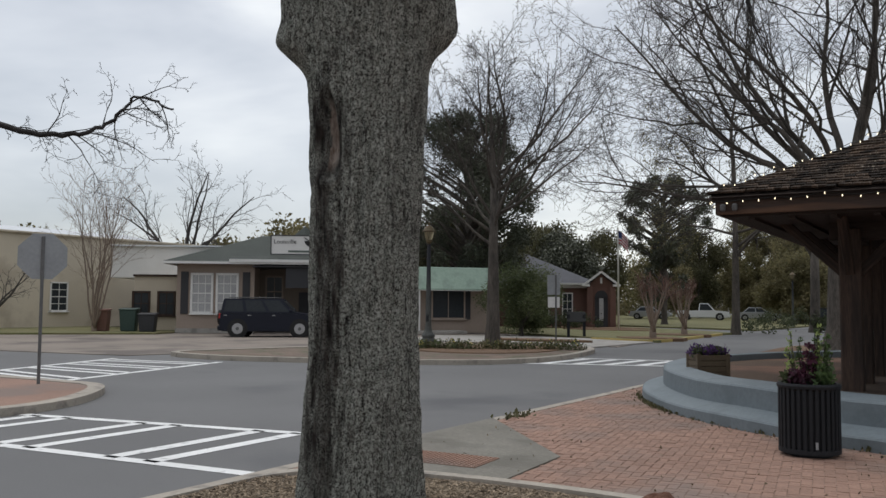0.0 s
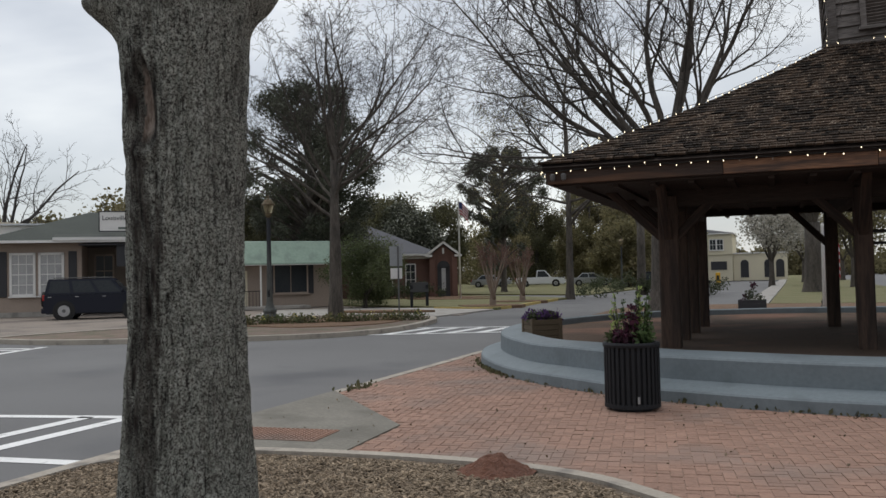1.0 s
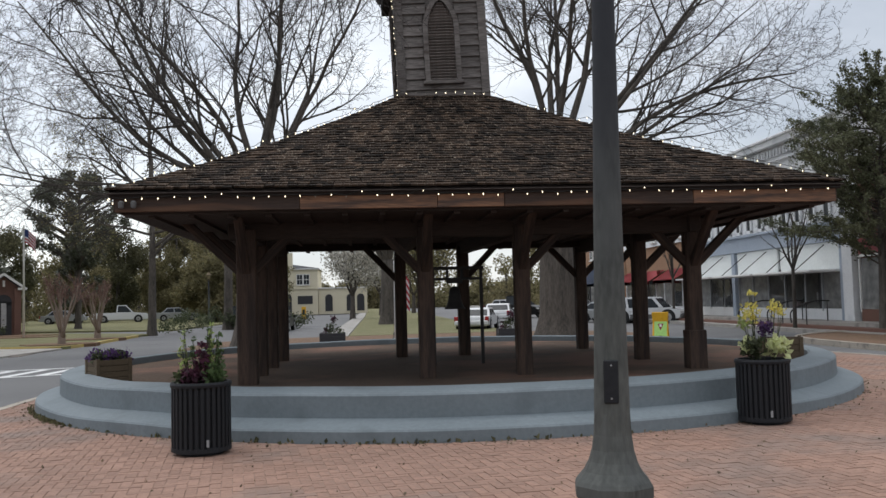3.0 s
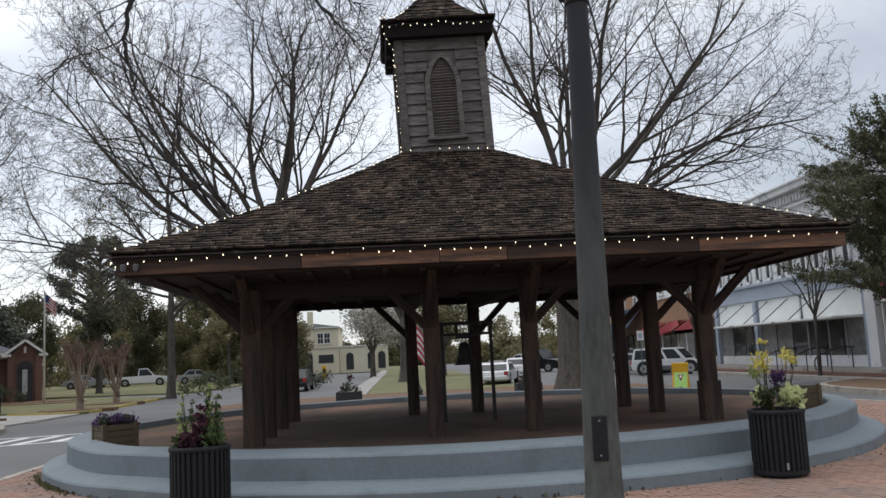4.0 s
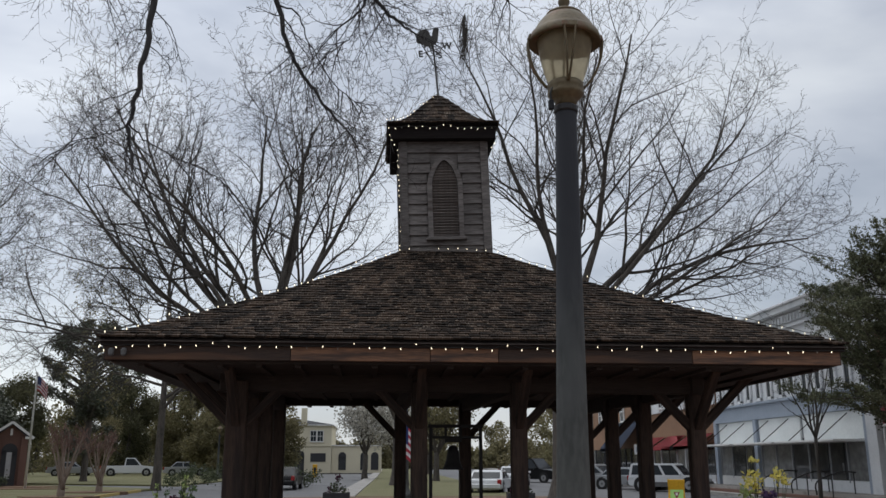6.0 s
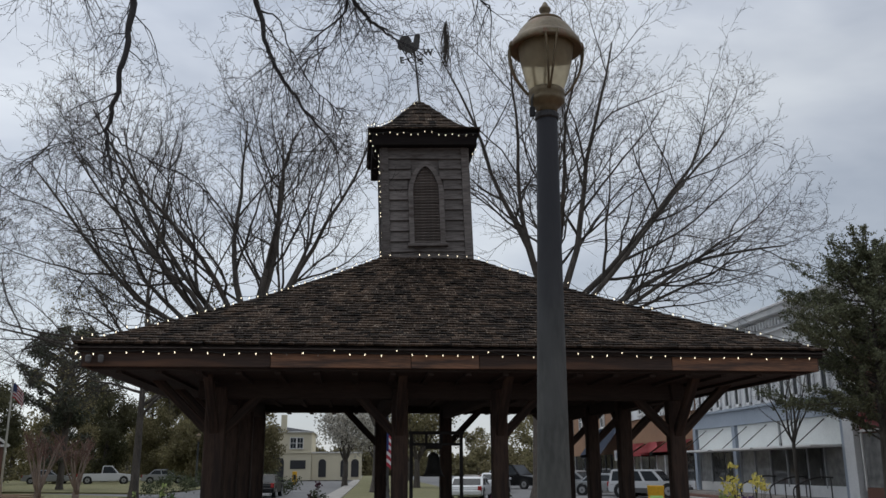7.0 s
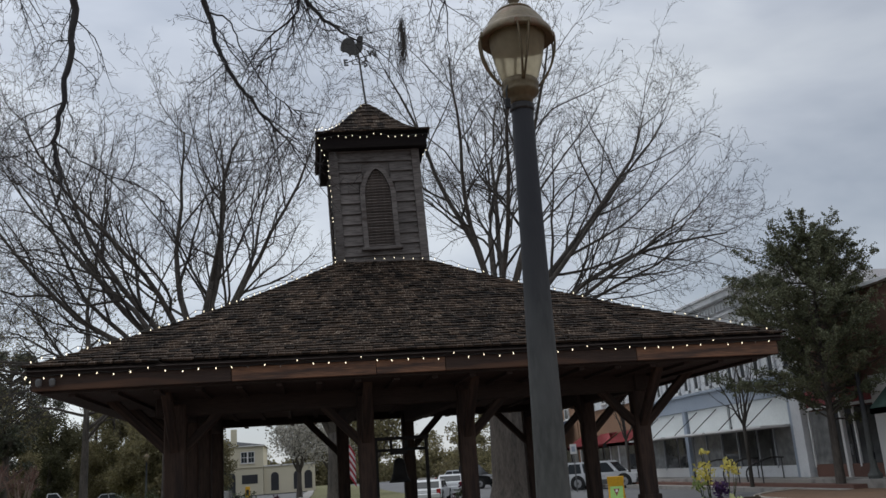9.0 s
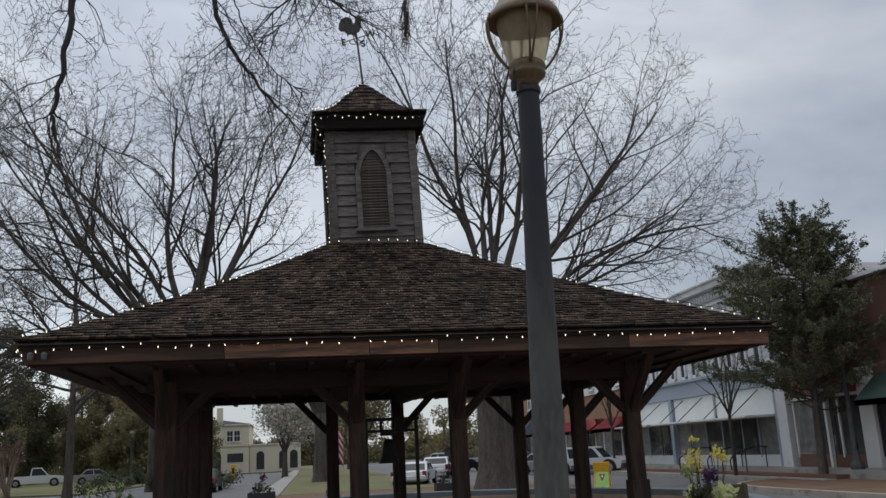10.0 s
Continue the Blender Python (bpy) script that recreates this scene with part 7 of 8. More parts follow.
bmesh.ops.recalc_face_normals(bm, faces=bm.faces[:])
part("mansard", bm, MINT, wing, "weathered mint green mansard")
part("roof_edge", slab((7.35, 2.6, 2.9), (0.9, 6.4, 0.08), Matrix.Rotation(radians(28), 3, "Y")), MINT, wing)
part("soffit", slab((3.4, -0.5, 2.4), (7.2, 0.98, 0.03)), WHITE, wing)
window_unit(wing, pose(4.6, 0, 0.82), 1.9, 1.6, TAN_WALL, DARK_GLASS, 2, 1, 0.08)
for x in (3.45, 5.75):
    part("shutter", slab((x, -0.03, 1.62), (0.3, 0.05, 1.7)), SHUTTER, wing)
part("door", slab((1.7, -0.02, 1.05), (0.95, 0.06, 2.1)), YELLOW_WALL, wing)
for x in (2.75, 0.4):
    part("porch_post", lathe([(0.05, 0), (0.05, 2.4)], 8), WHITE, wing, m=pose(x, -0.85, 0))
for i in range(13):
    part("baluster", slab((0.5 + i * 0.18, -0.85, 0.5), (0.02, 0.02, 0.95)), IRON, wing)
part("handrail", slab((1.6, -0.85, 0.98), (2.3, 0.04, 0.04)), IRON, wing)
part("porch_step", slab((2.6, -0.8, 0.07), (5.4, 1.6, 0.16), None, 0.01), CONCRETE, wing)

# the long cream building and the low tan annex
cream = thing("cream_building", "long cream stucco building with a pale metal roof", "building", m=pose(-49.2, 12.0, -0.02, 0, 0, 90))
wall_block(cream, "wall", 0, 33, 0, 14, 0, 5.75, CREAM_WALL)
part("parapet_cap", slab((16.5, -0.03, 5.78), (33.1, 0.3, 0.12), None, 0.01), CREAM_WALL, cream)
part("metal_roof", slab((27.0, 5.5, 6.2), (13.0, 10.5, 0.12), Matrix.Rotation(radians(9), 3, "X")), METAL_ROOF, cream)
for x in (20.4 - 9.0, 20.4):
    window_unit(cream, pose(x, 0, 1.05), 1.15, 1.75, WHITE, DARK_GLASS, 2, 4, 0.09)
part("wall_meter", slab((19.3, -0.08, 3.3), (0.3, 0.18, 0.45), None, 0.02), POST_STEEL, cream)
annex = thing("tan_annex", "low tan annex with a flat parapet and small windows", "building", m=pose(-44.0, 29.6, -0.02, 0, 0, 36))
wall_block(annex, "wall", 3.5, 9.5, 0, 7, 0, 3.1, CREAM_WALL)
wall_block(annex, "back_wall", 1.2, 9.4, 3.2, 8.2, 3.1, 5.0, WHITE)
part("back_parapet", slab((5.3, 3.15, 5.03), (8.3, 0.3, 0.1), None, 0.01), METAL_ROOF, annex)
part("parapet_cap", slab((6.5, 0.0, 3.14), (6.1, 0.3, 0.12), None, 0.01), TIMBER, annex)
for x in (3.9, 5.3):
    window_unit(annex, pose(x, 0, 0.9), 0.9, 1.3, TIMBER, DARK_GLASS, 2, 2, 0.12)
for x, y, w, h, mt, lb in [(-39.7, 30.2, 0.9, 1.15, GREEN_BIN, "dark green wheeled bin by the annex wall"), (-41.0, 29.5, 0.7, 1.1, RED_BRICK, "brown wheeled bin by the annex wall"), (-38.3, 30.3, 0.9, 0.9, SHUTTER, "dark litter bin by the shop")]:
    bn = thing("bin", lb, "bin", m=pose(x, y, 0.03, 0, 0, 36))
    bm = slab((0, 0, h / 2), (w, 0.7, h), None, 0.04)
    for v in bm.verts:
        if v.co.z < h / 2:
            v.co.x *= 0.85
            v.co.y *= 0.85
    part("body", bm, mt, bn)
    part("lid", slab((0, 0, h + 0.04), (w + 0.06, 0.76, 0.08), Matrix.Rotation(radians(5), 3, "X"), 0.02), mt, bn)

# the brick house with a gabled porch under a big slate hip
house = thing("brick_house", "red brick house with a white-trimmed gable and slate roof", "house", m=pose(-30.2, 55.2, 0.0, 0, 0, 22))
wall_block(house, "wall", -4.0, 6.6, 0, 11, 0, 3.0, HOUSE_BRICK)
wall_block(house, "gable_wall", 6.3, 8.3, -0.9, 8, 0, 3.0, HOUSE_BRICK)
hip_roof(house, -4.0, 6.6, 0, 11, 3.2, 2.5, SLATE, 0.45)
part("frieze", slab((1.3, -0.06, 2.98), (10.7, 0.14, 0.3), None, 0.01), WHITE, house)
bm = bmesh.new()
g0 = [bm.verts.new(p) for p in ((6.0, -1.2, 3.02), (8.6, -1.2, 3.02), (7.3, -1.2, 4.0))]
g1 = [bm.verts.new(p) for p in ((6.0, 6, 3.02), (8.6, 6, 3.02), (7.3, 6, 4.0))]
bm.faces.new((g0[0], g1[0], g1[2], g0[2]))
bm.faces.new((g0[1], g0[2], g1[2], g1[1]))
bmesh.ops.solidify(bm, geom=bm.faces[:], thickness=0.1)
part("gable_roof", bm, SLATE, house)
bm = bmesh.new()
bm.faces.new([bm.verts.new(p) for p in ((6.3, -0.94, 2.98), (8.3, -0.94, 2.98), (7.3, -0.94, 3.8))])
part("gable_brick", bm, HOUSE_BRICK, house)
for sgn in (-1, 1):
    part("bargeboard", slab((7.3 + sgn * 0.66, -1.23, 3.46), (1.66, 0.07, 0.15), Matrix.Rotation(radians(37) * sgn, 3, "Y")), WHITE, house)
    part("gable_return", slab((7.3 + sgn * 1.05, -1.17, 3.0), (0.5, 0.16, 0.15)), WHITE, house)
    part("porch_pier", slab((7.3 + sgn * 0.8, -0.98, 1.5), (0.4, 0.3, 3.0), None, 0.01), HOUSE_BRICK, house)
part("gable_vent", slab((7.3, -0.97, 3.35), (0.14, 0.05, 0.4)), WHITE, house)
entry = part("entry_arch", slab((7.3, -0.92, 1.1), (0.9, 0.06, 2.2)), SHUTTER, house)
part("arch_head", lathe([(0.45, -0.03), (0.45, 0.03)], 24), SHUTTER, entry, m=pose(7.3, -0.92, 2.2, 90, 0, 0))
part("door_light", slab((7.3, -0.97, 1.3), (0.3, 0.03, 1.6)), CURTAIN_GLASS, entry)
for x in (1.0, 3.2, 4.9):
    window_unit(house, pose(x, 0, 0.75), 0.7, 1.7, WHITE, DARK_GLASS, 2, 3, 0.08)
pl = thing("marker_desk", "dark slanted information desk on two posts", "sign", m=pose(-18.0, 40.5, 0, 0, 0, 28))
part("panel", slab((0, 0, 1.0), (0.95, 0.55, 0.07), Matrix.Rotation(radians(68), 3, "X"), 0.01), INK, pl)
for x in (-0.4, 0.4):
    part("leg", slab((x, 0, 0.55), (0.14, 0.14, 1.15)), BLACK_METAL, pl)

# far pale yellow buildings down the street
far1 = thing("yellow_building", "pale yellow two-storey building with arched openings far away", "building", m=pose(-17.5, 117.3, 0))
wall_block(far1, "wall", 0, 11.3, 0, 12, 0, 6.2, YELLOW_WALL)
hip_roof(far1, 0, 11.3, 0, 12, 6.25, 1.1, ROOF_CHARCOAL, 0.25)
part("chimney", slab((7.6, 0.25, 5.6), (0.75, 0.6, 5.6)), YELLOW_WALL, far1)
part("string_course", slab((5.65, -0.06, 3.55), (11.3, 0.14, 0.22)), YELLOW_WALL, far1)
for x in (1.5, 4.0, 8.9, 9.8):
    window_unit(far1, pose(x, 0, 4.05), 0.8, 1.4, WHITE, DARK_GLASS, 2, 2, 0.09)
for x in (2.5, 6.75):
    op = part("arched_opening", slab((x, -0.02, 1.15), (2.1, 0.06, 2.3)), SHUTTER, far1)
    part("arch_head", lathe([(1.05, -0.03), (1.05, 0.03)], 24), SHUTTER, op, m=pose(x, -0.02, 2.25, 90, 0, 0))
part("dark_window", slab((9.6, -0.02, 2.0), (2.0, 0.06, 1.1)), SHUTTER, far1)
far2 = thing("yellow_building", "low pale yellow wing with dark arched windows far away", "building", m=pose(-6.15, 118, 0))
wall_block(far2, "wall", 0, 6.6, 0, 10, 0, 3.5, YELLOW_WALL)
part("parapet_cap", slab((3.3, -0.02, 3.55), (6.7, 0.3, 0.16)), WHITE, far2)
for x in (1.4, 4.3, 5.7):
    op = part("arched_opening", slab((x, -0.02, 1.3), (1.0, 0.06, 1.8)), SHUTTER, far2)
    part("arch_head", lathe([(0.5, -0.03), (0.5, 0.03)], 24), SHUTTER, op, m=pose(x, -0.02, 2.2, 90, 0, 0))
marker = thing("sign_box", "yellow plastic marker box beside the far road", "sign", m=pose(-6.2, 88, 0))
part("body", slab((0, 0, 0.62), (0.44, 0.3, 1.24), None, 0.03), YELLOW_PLASTIC, marker)
part("panel", slab((0, -0.155, 0.7), (0.24, 0.01, 0.5)), INK, marker)

# the shop row across the other road; local x runs along the street away from the camera, -y faces the street
FX = 19.2


def along(y):
    """Pose of a shop front that starts at y and runs down the street, facing the road."""
    return pose(FX, y, 0.3, 0, 0, -90)


def awning(parent, x0, x1, z0, z1, out, material):
    """A sloping canvas awning with a valance, side cheeks and struts; x runs along the front, -y outwards."""
    bm = bmesh.new()
    a = [bm.verts.new(p) for p in ((x0, -0.02, z1), (x1, -0.02, z1), (x1, -out, z0), (x0, -out, z0))]
    b = [bm.verts.new(p) for p in ((x1, -out, z0 - 0.2), (x0, -out, z0 - 0.2))]
    bm.faces.new(a)
    bm.faces.new((a[3], a[2], b[0], b[1]))
    geo = bmesh.ops.solidify(bm, geom=bm.faces[:], thickness=0.02)
    aw = part("awning", bm, material, parent)
    for x in (x0 + 0.05, x1 - 0.05):
        L = math.hypot(out, z1 - z0)
        part("awning_strut", slab((x, -out / 2, (z0 + z1) / 2 - 0.08), (0.03, L, 0.03), Matrix.Rotation(math.atan2(z1 - z0, out), 3, "X")), IRON, aw)
    return aw


def shopfront(parent, x0, x1, z1, frame_mat, door_at=None, riser=None):
    """Display windows on a low stall riser, with mullions and a recessed door."""
    part("stall_riser", slab(((x0 + x1) / 2, -0.03, 0.25), (x1 - x0, 0.1, 0.5), None, 0.01), riser or frame_mat, parent)
    k = max(2, round((x1 - x0) / 1.6))
    for i in range(k):
        xa, xb = x0 + (x1 - x0) * i / k, x0 + (x1 - x0) * (i + 1) / k
        if door_at is not None and i == door_at:
            d = part("shop_door", slab(((xa + xb) / 2, 0.0, z1 / 2), (xb - xa - 0.3, 0.06, z1), None, 0.01), SHUTTER, parent)
            part("door_glass", slab(((xa + xb) / 2, -0.045, z1 / 2 + 0.1), (xb - xa - 0.6, 0.02, z1 - 0.7)), SHOP_GLASS, d)
            part("door_handle", slab((xb - 0.4, -0.08, 1.0), (0.03, 0.05, 0.4)), RIM, d)
            continue
        part("display_window", slab(((xa + xb) / 2, -0.015, (0.5 + z1) / 2), (xb - xa - 0.1, 0.03, z1 - 0.52)), SHOP_BLIND if (i * 7 + k) % 5 in (1, 3) else SHOP_GLASS, parent)
        part("mullion", slab((xa, -0.04, z1 / 2 + 0.2), (0.09, 0.1, z1 - 0.4)), frame_mat, parent)


def facade(y0, y1, name, label, height, material):
    th = thing(name, label, "building", m=along(y1))
    L = y1 - y0
    wall_block(th, "wall", 0, L, 0.05, 12, 0, height, material)
    return th, L


# B1: pale two-storey block with a blue-grey band (local x = 0 at its far end)
b1, L1 = facade(32.0, 48.4, "shop_building", "pale two-storey shop block with blue-grey trim and canvas awnings", 8.2, FACADE_WHITE)
part("cornice", slab((L1 / 2, -0.12, 8.25), (L1 + 0.1, 0.5, 0.3), None, 0.02), FACADE_WHITE, b1)
part("cornice_cap", slab((L1 / 2, -0.16, 8.45), (L1 + 0.2, 0.6, 0.12), None, 0.02), FACADE_WHITE, b1)
me_d = bpy.data.meshes.new("dentil")
bd = slab((0, 0, 0), (0.14, 0.22, 0.34))
bd.to_mesh(me_d)
bd.free()
me_d.materials.append(FACADE_WHITE)
for i in range(52):
    mesh_part("dentil", me_d, None, b1, m=pose(0.2 + i * (L1 - 0.4) / 51, -0.06, 7.8))
part("string_course", slab((L1 / 2, -0.02, 7.45), (L1, 0.16, 0.1)), FACADE_WHITE, b1)
for i in range(13):
    window_unit(b1, pose(0.9 + i * 1.22, 0.02, 4.3), 0.52, 1.9, FACADE_WHITE, DARK_GLASS, 1, 2, 0.12)
part("band", slab((L1 / 2, -0.1, 3.68), (L1, 0.25, 0.75), None, 0.01), BLUE_BAND, b1)
part("band_ledge", slab((L1 / 2, -0.16, 4.08), (L1, 0.4, 0.1), None, 0.01), BLUE_BAND, b1)
for x in (0.15, 5.4):
    part("pilaster", slab((x, -0.08, 1.65), (0.36, 0.3, 3.3), None, 0.01), BLUE_BAND if x < 16 else FACADE_WHITE, b1)
part("pilaster", slab((L1 - 0.35, -0.1, 2.1), (0.7, 0.34, 4.2), None, 0.01), FACADE_WHITE, b1)
for x0, x1 in ((0.5, 5.1), (5.7, 10.0), (10.3, 15.4)):
    part("transom_panel", slab(((x0 + x1) / 2, -0.06, 2.72), (x1 - x0, 0.1, 1.15), None, 0.01), CANVAS, b1)
    part("marquee", slab(((x0 + x1) / 2, -0.75, 2.08), (x1 - x0, 1.5, 0.09), None, 0.01), WHITE, b1)
    for k in range(2):
        x = x0 + (x1 - x0) * (0.25 + 0.5 * k)
        tube_part("strut", [(x, -0.1, 3.2), (x, -1.45, 2.12)], 0.022, IRON, b1, 5)
shopfront(b1, 0.4, 5.2, 2.3, GREY_SIGN, 2, WHITE)
shopfront(b1, 5.7, 15.4, 2.3, GREY_SIGN, 4, FACADE_WHITE)
part("pilaster", slab((15.55, -0.08, 1.65), (0.2, 0.3, 3.3), None, 0.01), BLUE_BAND, b1)
# B0: the red-fronted shop nearer by
b0, L0 = facade(14.0, 31.9, "shop_building", "brick shop with a dark red shopfront and white posts", 6.5, RED_BRICK)
part("parapet_cap", slab((L0 / 2, -0.05, 6.55), (L0, 0.4, 0.14), None, 0.01), FACADE_WHITE, b0)
for i in range(3, 5):
    window_unit(b0, pose(1.6 + i * 3.2, 0.02, 4.3), 1.1, 1.6, WHITE, DARK_GLASS, 2, 2, 0.1)
part("fascia_sign", slab((2.3, -0.06, 2.95), (4.3, 0.14, 0.6), None, 0.01), RED_PAINT, b0)
part("white_lintel", slab((2.3, -0.1, 2.6), (4.3, 0.12, 0.1)), WHITE, b0)
for x in (2.35, 4.75, 9.5):
    part("white_post", slab((x, -0.1, 1.5), (0.14 if x < 3 else 0.75, 0.22, 3.0 if x < 3 else 3.9), None, 0.01), WHITE, b0)
shopfront(b0, 0.1, 4.4, 2.5, WHITE, 1, RED_BRICK)
shopfront(b0, 5.2, 9.1, 2.5, SHUTTER, 1)
awning(b0, 5.3, 9.2, 2.3, 3.2, 1.0, GREEN_CANVAS)
# B2: brown brick shops with red awnings
b2_, L2 = facade(48.6, 62.0, "shop_building", "brown brick shops with red canvas awnings", 6.8, BROWN_BRICK)
part("upper_wall", slab((L2 / 2, -0.02, 5.6), (L2, 0.12, 2.3)), FACADE_WHITE, b2_)
for i in range(5):
    window_unit(b2_, pose(1.6 + i * 2.5, -0.06, 4.75), 0.9, 1.5, WHITE, DARK_GLASS, 1, 2, 0.1)
awning(b2_, 0.5, 4.4, 2.15, 2.85, 1.1, RED_CANVAS)
awning(b2_, 5.0, 8.4, 2.15, 2.85, 1.1, RED_CANVAS)
awning(b2_, 9.0, 12.9, 2.15, 2.85, 1.1, RED_CANVAS)
shopfront(b2_, 0.3, 13.0, 2.2, FACADE_WHITE, 3)
b3, L3 = facade(62.2, 80.0, "shop_building", "tan brick shops far down the street", 6.2, BROWN_BRICK)
awning(b3, 11.0, 17.0, 2.2, 4.2, 1.6, BLUE_CANVAS)
shopfront(b3, 0.3, 17.5, 2.2, SHUTTER, 3)
for i in range(5):
    window_unit(b3, pose(2.0 + i * 3.4, 0.02, 4.3), 1.0, 1.5, WHITE, DARK_GLASS, 1, 2, 0.1)
# bracketed handrails on the shop steps
for y in (35.2, 33.2, 38.0):
    hr = thing("handrail", "black steel handrail on the shop steps", "handrail", group="shop handrails", m=pose(17.9, y, 0.2))
    tube_part("rail", smooth_line([(0.7, 0, 0.95), (0.0, 0, 0.95), (-0.9, 0, 0.6), (-0.95, 0, 0.1)], 5), 0.03, IRON, hr, 8)
    for x in (0.6, -0.3):
        tube_part("rail_post", [(x, 0, -0.2), (x, 0, 0.93)], 0.025, IRON, hr, 6)
ps = thing("parking_sign", "small white parking sign on a steel post", "road sign", m=pose(13.2, 44.0, 0, 0, 0, -20))
part("post", slab((0, 0, 1.2), (0.06, 0.04, 2.4)), POST_STEEL, ps)
part("sign_plate", slab((0, -0.03, 2.15), (0.34, 0.01, 0.5)), WHITE, ps)
part("mark", slab((0, -0.038, 2.15), (0.18, 0.006, 0.26)), BLUE_BAND, ps)

# ---------------------------------------------------------------- pieces: chips, shingles, bricks
# wood chips over the near half of the bed
chips = Soup()
rng = random.Random(501)


def in_bed(x, y):
    if x < -6.2 or x > -1.0:
        return False
    top = float(np.interp(x, [-6.2, -5.6, -4.84, -3.79, -2.74, -1.97, -1.48, -1.12], [5.3, 5.9, 6.1, 6.17, 6.1, 5.87, 5.5, 5.1]))
    return y < top - 0.1


for k in range(30000):
    x, y = rng.uniform(-6.2, -1.0), rng.uniform(3.3, 6.25)
    if not in_bed(x, y) or math.hypot(x + 3.39, y - 2.95) < 0.42:
        continue
    q = len(chips.v)
    ln, wd = rng.uniform(0.01, 0.034), rng.uniform(0.004, 0.011)
    m = pose(x, y, 0.028 + rng.random() * 0.014, rng.uniform(-28, 28), rng.uniform(-28, 28), rng.uniform(0, 360))
    for dx, dy, dz in ((-ln, -wd, -0.004), (ln, -wd, -0.004), (ln, wd, -0.004), (-ln, wd, -0.004), (-ln * 0.9, -wd, 0.004), (ln * 0.8, -wd * 0.8, 0.004), (ln, wd, 0.004), (-ln, wd * 0.7, 0.004)):
        chips.v.append(tuple(m @ Vector((dx, dy, dz))))
    chips.f += [(q + 4, q + 5, q + 6, q + 7)] + [(q + i, q + (i + 1) % 4, q + 4 + (i + 1) % 4, q + 4 + i) for i in range(4)]
tagged(mesh_part("wood_chips", chips.mesh("wood_chips"), CHIP), "loose pale brown wood chips over the bed", "mulch", kind="stuff")
# fallen leaves and weeds along the plinth
lit = Soup()
for k in range(420):
    a = rng.uniform(3.3, 5.9)
    r = R0 + abs(rng.gauss(0, 0.16)) + 0.03
    lit.leaf(Vector((CX + r * math.cos(a), CY + r * math.sin(a), 0.012)), rng.uniform(0.02, 0.06), rng, 0.0)
for k in range(500):
    lit.leaf(Vector((rng.uniform(-6.2, 8), rng.uniform(5.5, 11), 0.012)), rng.uniform(0.015, 0.045), rng, 0.0)
tagged(mesh_part("leaf_litter", lit.mesh("leaf_litter"), CHIP), "scattered dry leaves on the bricks", "leaf litter", kind="stuff")
weed = Soup()
for k in range(300):
    a = rng.gauss(3.72, 0.07) if k % 2 else rng.uniform(3.4, 4.9)
    r = R0 + abs(rng.gauss(0, 0.035)) + 0.02
    weed.leaf(Vector((CX + r * math.cos(a), CY + r * math.sin(a), 0.005)), rng.uniform(0.02, 0.09), rng, -1.0)
for k in range(60):
    weed.leaf(Vector((-6.3 + rng.gauss(0, 0.1), rng.gauss(10.6, 0.25), 0.0)), rng.uniform(0.03, 0.1), rng, -1.0)
tagged(mesh_part("weeds", weed.mesh("weeds"), LEAF_OLIVE), "small weeds growing along the plinth foot", "weeds", kind="stuff")


def shingle_verts(a, b, c, d, up, thick):
    """A shingle from its lower edge a-b to its upper edge d-c, butt end thick."""
    return [a, b, c, d, a + up * thick, b + up * thick, c + up * 0.004, d + up * 0.004]


SH_F = [(4, 5, 6, 7), (0, 1, 5, 4), (1, 2, 6, 5), (3, 0, 4, 7)]
rest = Soup()
single_meshes = []
for w in (0.06, 0.08, 0.1, 0.12, 0.145):
    me = bpy.data.meshes.new("shingle")
    vs = shingle_verts(Vector((-w / 2, 0, 0)), Vector((w / 2, 0, 0)), Vector((w / 2 - 0.004, 0.17, 0)), Vector((-w / 2 + 0.003, 0.17, 0)), Vector((0, 0, 1)), 0.027)
    me.from_pydata([tuple(v) for v in vs], [], SH_F)
    me.materials.append(SHINGLE_ONE)
    single_meshes.append((w, me))
count = 0
for side in range(4):
    width = (EX1 - EX0) if side % 2 == 0 else (EY1 - EY0)
    courses = 37
    for c in range(courses):
        v0, v1 = c / courses, min(1.0, (c + 1.5) / courses)
        wid = (roof_point(side, 1, v0) - roof_point(side, 0, v0)).length
        u = -rng.random() * 0.1 / wid
        while u < 1:
            w = rng.choice((0.06, 0.08, 0.1, 0.115, 0.135, 0.15))
            ua, ub = max(0.0, u), min(1.0, u + w / wid - 0.005 / wid)
            u += w / wid
            if ub - ua < 0.02 / wid:
                continue
            jit = rng.gauss(0, 0.0011) - (0.005 if rng.random() < 0.03 else 0)
            a, b = roof_point(side, ua, max(-0.01, v0 + jit)), roof_point(side, ub, max(-0.01, v0 + jit))
            d, e = roof_point(side, ua, v1), roof_point(side, ub, v1)
            up = (b - a).cross(d - a).normalized()
            if side == 0 and c < 5 and count < 300 and 0.02 < ua and ub < 0.98:
                w_, me = min(single_meshes, key=lambda t: abs(t[0] - (b - a).length))
                x = (b - a).normalized()
                y = up.cross(x)
                mt = Matrix((x, y, up)).transposed().to_4x4()
                mt.translation = (a + b) / 2 + up * (0.006 + rng.random() * 0.006)
                sh = mesh_part("shingle", me, None, roof_deck, m=mt)
                count += 1
                continue
            q = len(rest.v)
            lift = up * rng.uniform(0.0, 0.008)
            rest.v += [tuple(p + lift) for p in shingle_verts(a, b, e, d, up, rng.uniform(0.02, 0.032))]
            rest.f += [tuple(q + i for i in f) for f in SH_F]
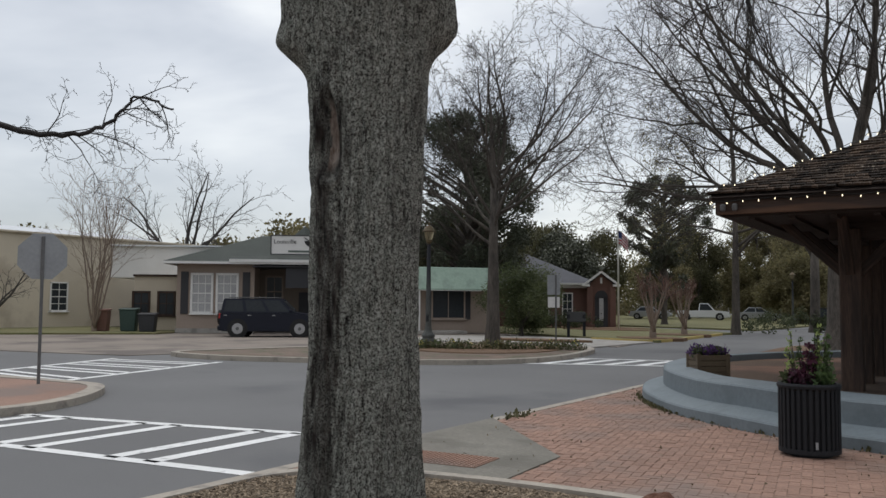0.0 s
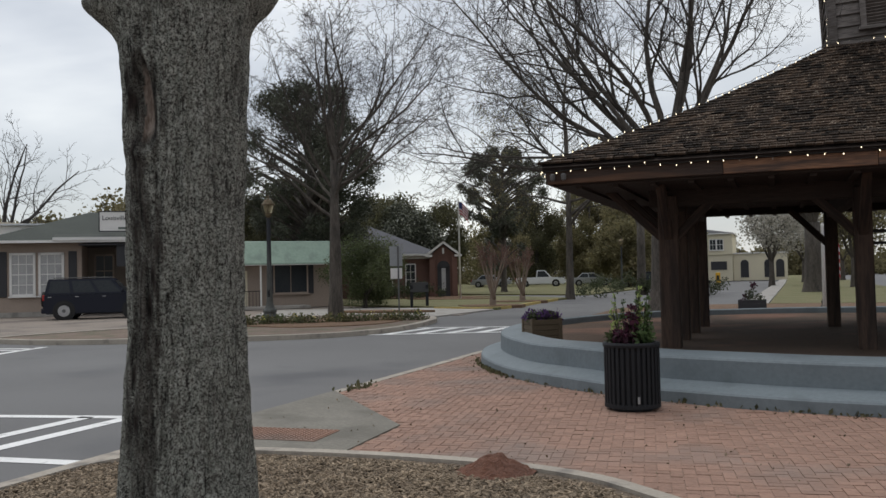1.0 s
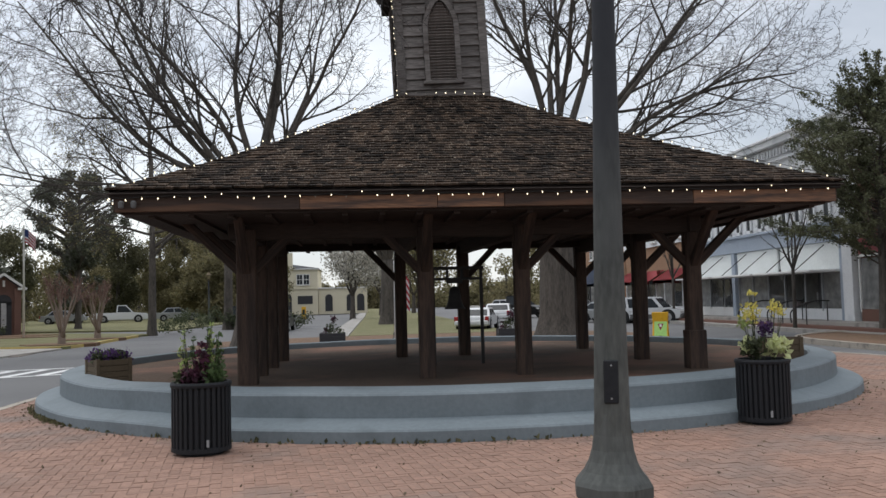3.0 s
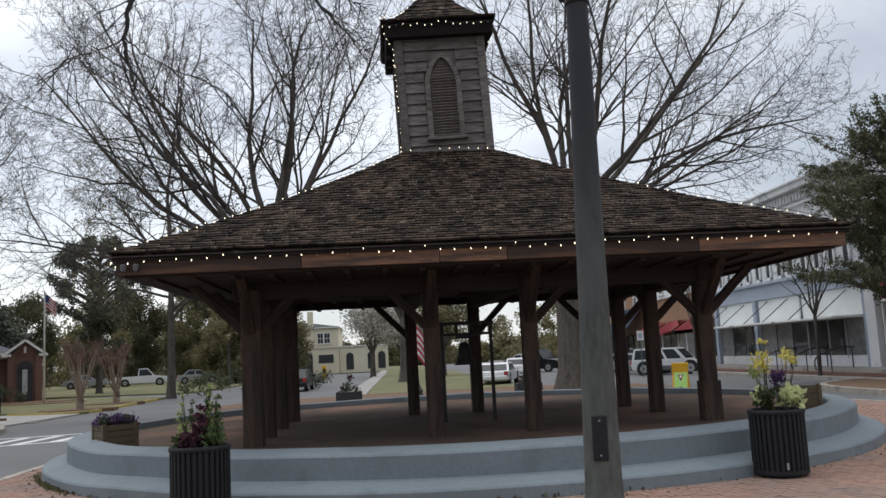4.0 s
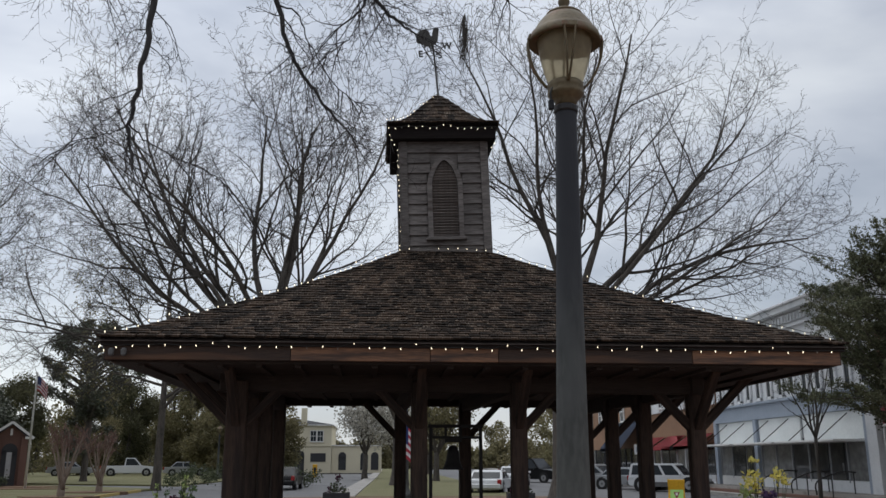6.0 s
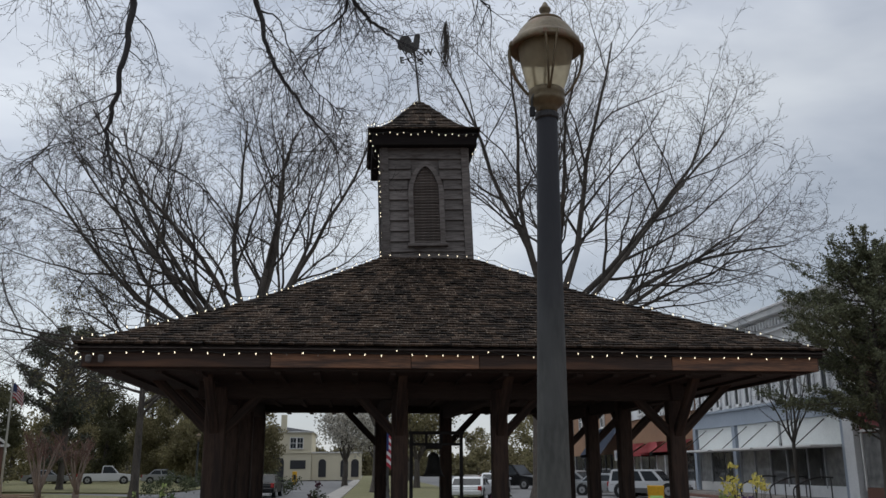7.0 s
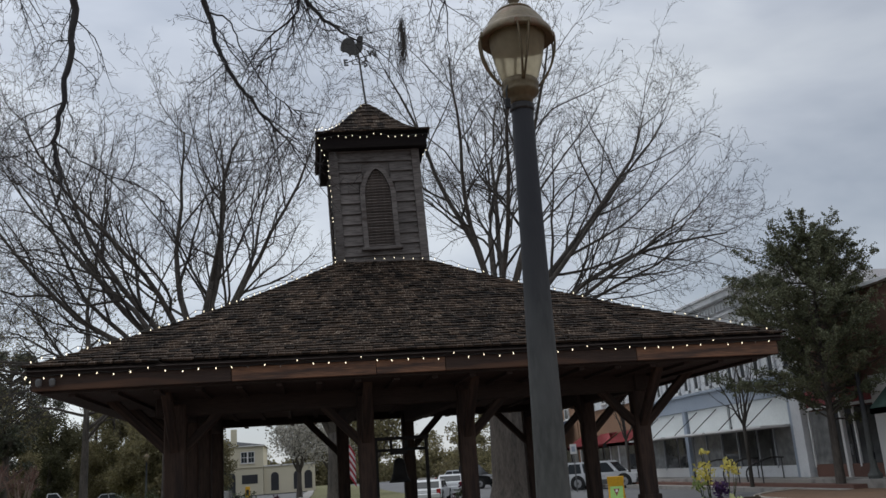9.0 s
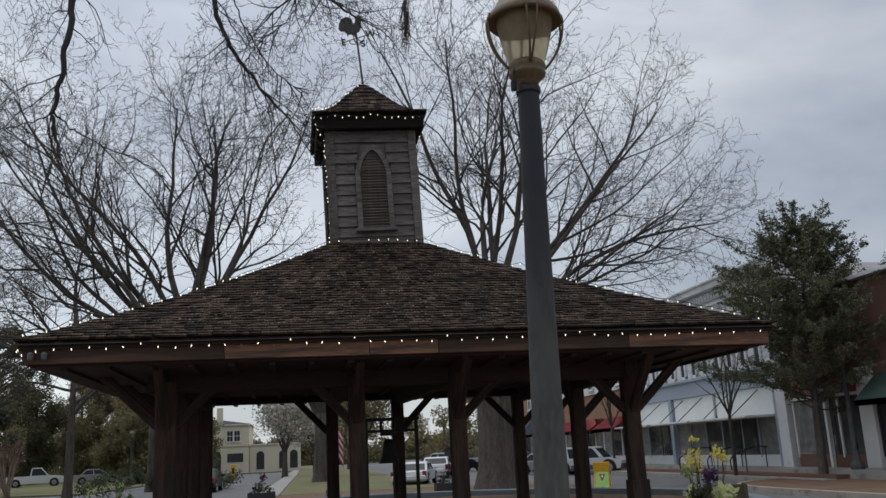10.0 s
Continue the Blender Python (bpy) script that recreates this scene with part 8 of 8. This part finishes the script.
tagged(mesh_part("shingle_field", rest.mesh("shingle_field"), SHINGLE, roof_deck), kind="stuff")
caps = Soup()
for side in range(4):
    for c in range(11):
        v0, v1 = c / 11, min(0.985, (c + 1.5) / 11)
        wid = (cap_point(side, 1, v0) - cap_point(side, 0, v0)).length
        k = max(1, round(wid / 0.13))
        for i in range(k):
            a, b = cap_point(side, i / k + 0.002, v0), cap_point(side, (i + 1) / k - 0.002, v0)
            d, e = cap_point(side, i / k + 0.002, v1), cap_point(side, (i + 1) / k - 0.002, v1)
            up = (b - a).cross(d - a).normalized()
            q = len(caps.v)
            caps.v += [tuple(p + up * rng.uniform(0, 0.006)) for p in shingle_verts(a, b, e, d, up, rng.uniform(0.02, 0.035))]
            caps.f += [tuple(q + i2 for i2 in f) for f in SH_F]
tagged(mesh_part("cap_shingles", caps.mesh("cap_shingles"), SHINGLE, cap_deck), kind="stuff")

# paving bricks laid in herringbone, each a little uneven
bricks = Soup()
me_b = []
for rot in (0, 1):
    s = Soup()
    s.brick((0, 0, 0), (0.198, 0.098, 0.05), 0)
    me = s.mesh("brick")
    me.materials.append(BRICK_ONE)
    me_b.append(me)
W = 0.1
tilt = radians(8)
ct, stt = math.cos(tilt), math.sin(tilt)
singles = 0
RAMP = [(-6.52, 6.25), (-4.35, 6.45), (-4.42, 7.85), (-6.5, 10.2)]


def in_poly(x, y, poly):
    inside = False
    k = len(poly)
    for i in range(k):
        (x0, y0), (x1, y1) = poly[i], poly[(i + 1) % k]
        if (y0 > y) != (y1 > y) and x < (x1 - x0) * (y - y0) / (y1 - y0) + x0:
            inside = not inside
    return inside


def paved(x, y):
    if math.hypot(x - CX, y - CY) < R0 - 0.05 or not in_poly(x, y, PLAZA_IN):
        return False
    if in_bed(x, y - 0.2) or (-6.3 < x < -0.85 and y < 5.2) or in_poly(x, y, RAMP):
        return False
    return True


PLAZA_IN = [(-6.36, -1)] + [(x + 0.09, y) for x, y in PLAZA if 3 < y < 22 and x < 0] + [(-3, 25), (8, 25), (12.8, 17), (12.9, -1)]
for i in range(-90, 150):
    for j in range(20, 215):
        k = (i - j) % 4
        if k == 0:
            cx, cy, r = (i + 1) * W, (j + 0.5) * W, 0.0
        elif k == 2:
            cx, cy, r = (i + 0.5) * W, j * W, math.pi / 2
        else:
            continue
        x, y = cx * ct - cy * stt, cx * stt + cy * ct
        if y < 4.4 or y > 21 or (y > 13 and x > 2 and x < 8.7) or not paved(x, y):
            continue
        dz = 0.004 * abs(noise.noise((x * 0.7, y * 0.7, 0))) + rng.gauss(0, 0.0013)
        if -0.9 < x < 1.9 and 7.0 < y < 9.3 and singles < 300:
            mesh_part("brick", me_b[0], None, plaza, m=pose(x, y, dz, rng.gauss(0, 0.5), rng.gauss(0, 0.5), math.degrees(r + tilt) + rng.gauss(0, 0.6)))
            singles += 1
        else:
            bricks.brick((x, y, dz), (0.1982 + rng.gauss(0, 0.0008), 0.0982, 0.05), r + tilt + rng.gauss(0, 0.01), rng.gauss(0, 0.001))
tagged(mesh_part("brick_field", bricks.mesh("brick_field"), BRICK, plaza), kind="stuff")
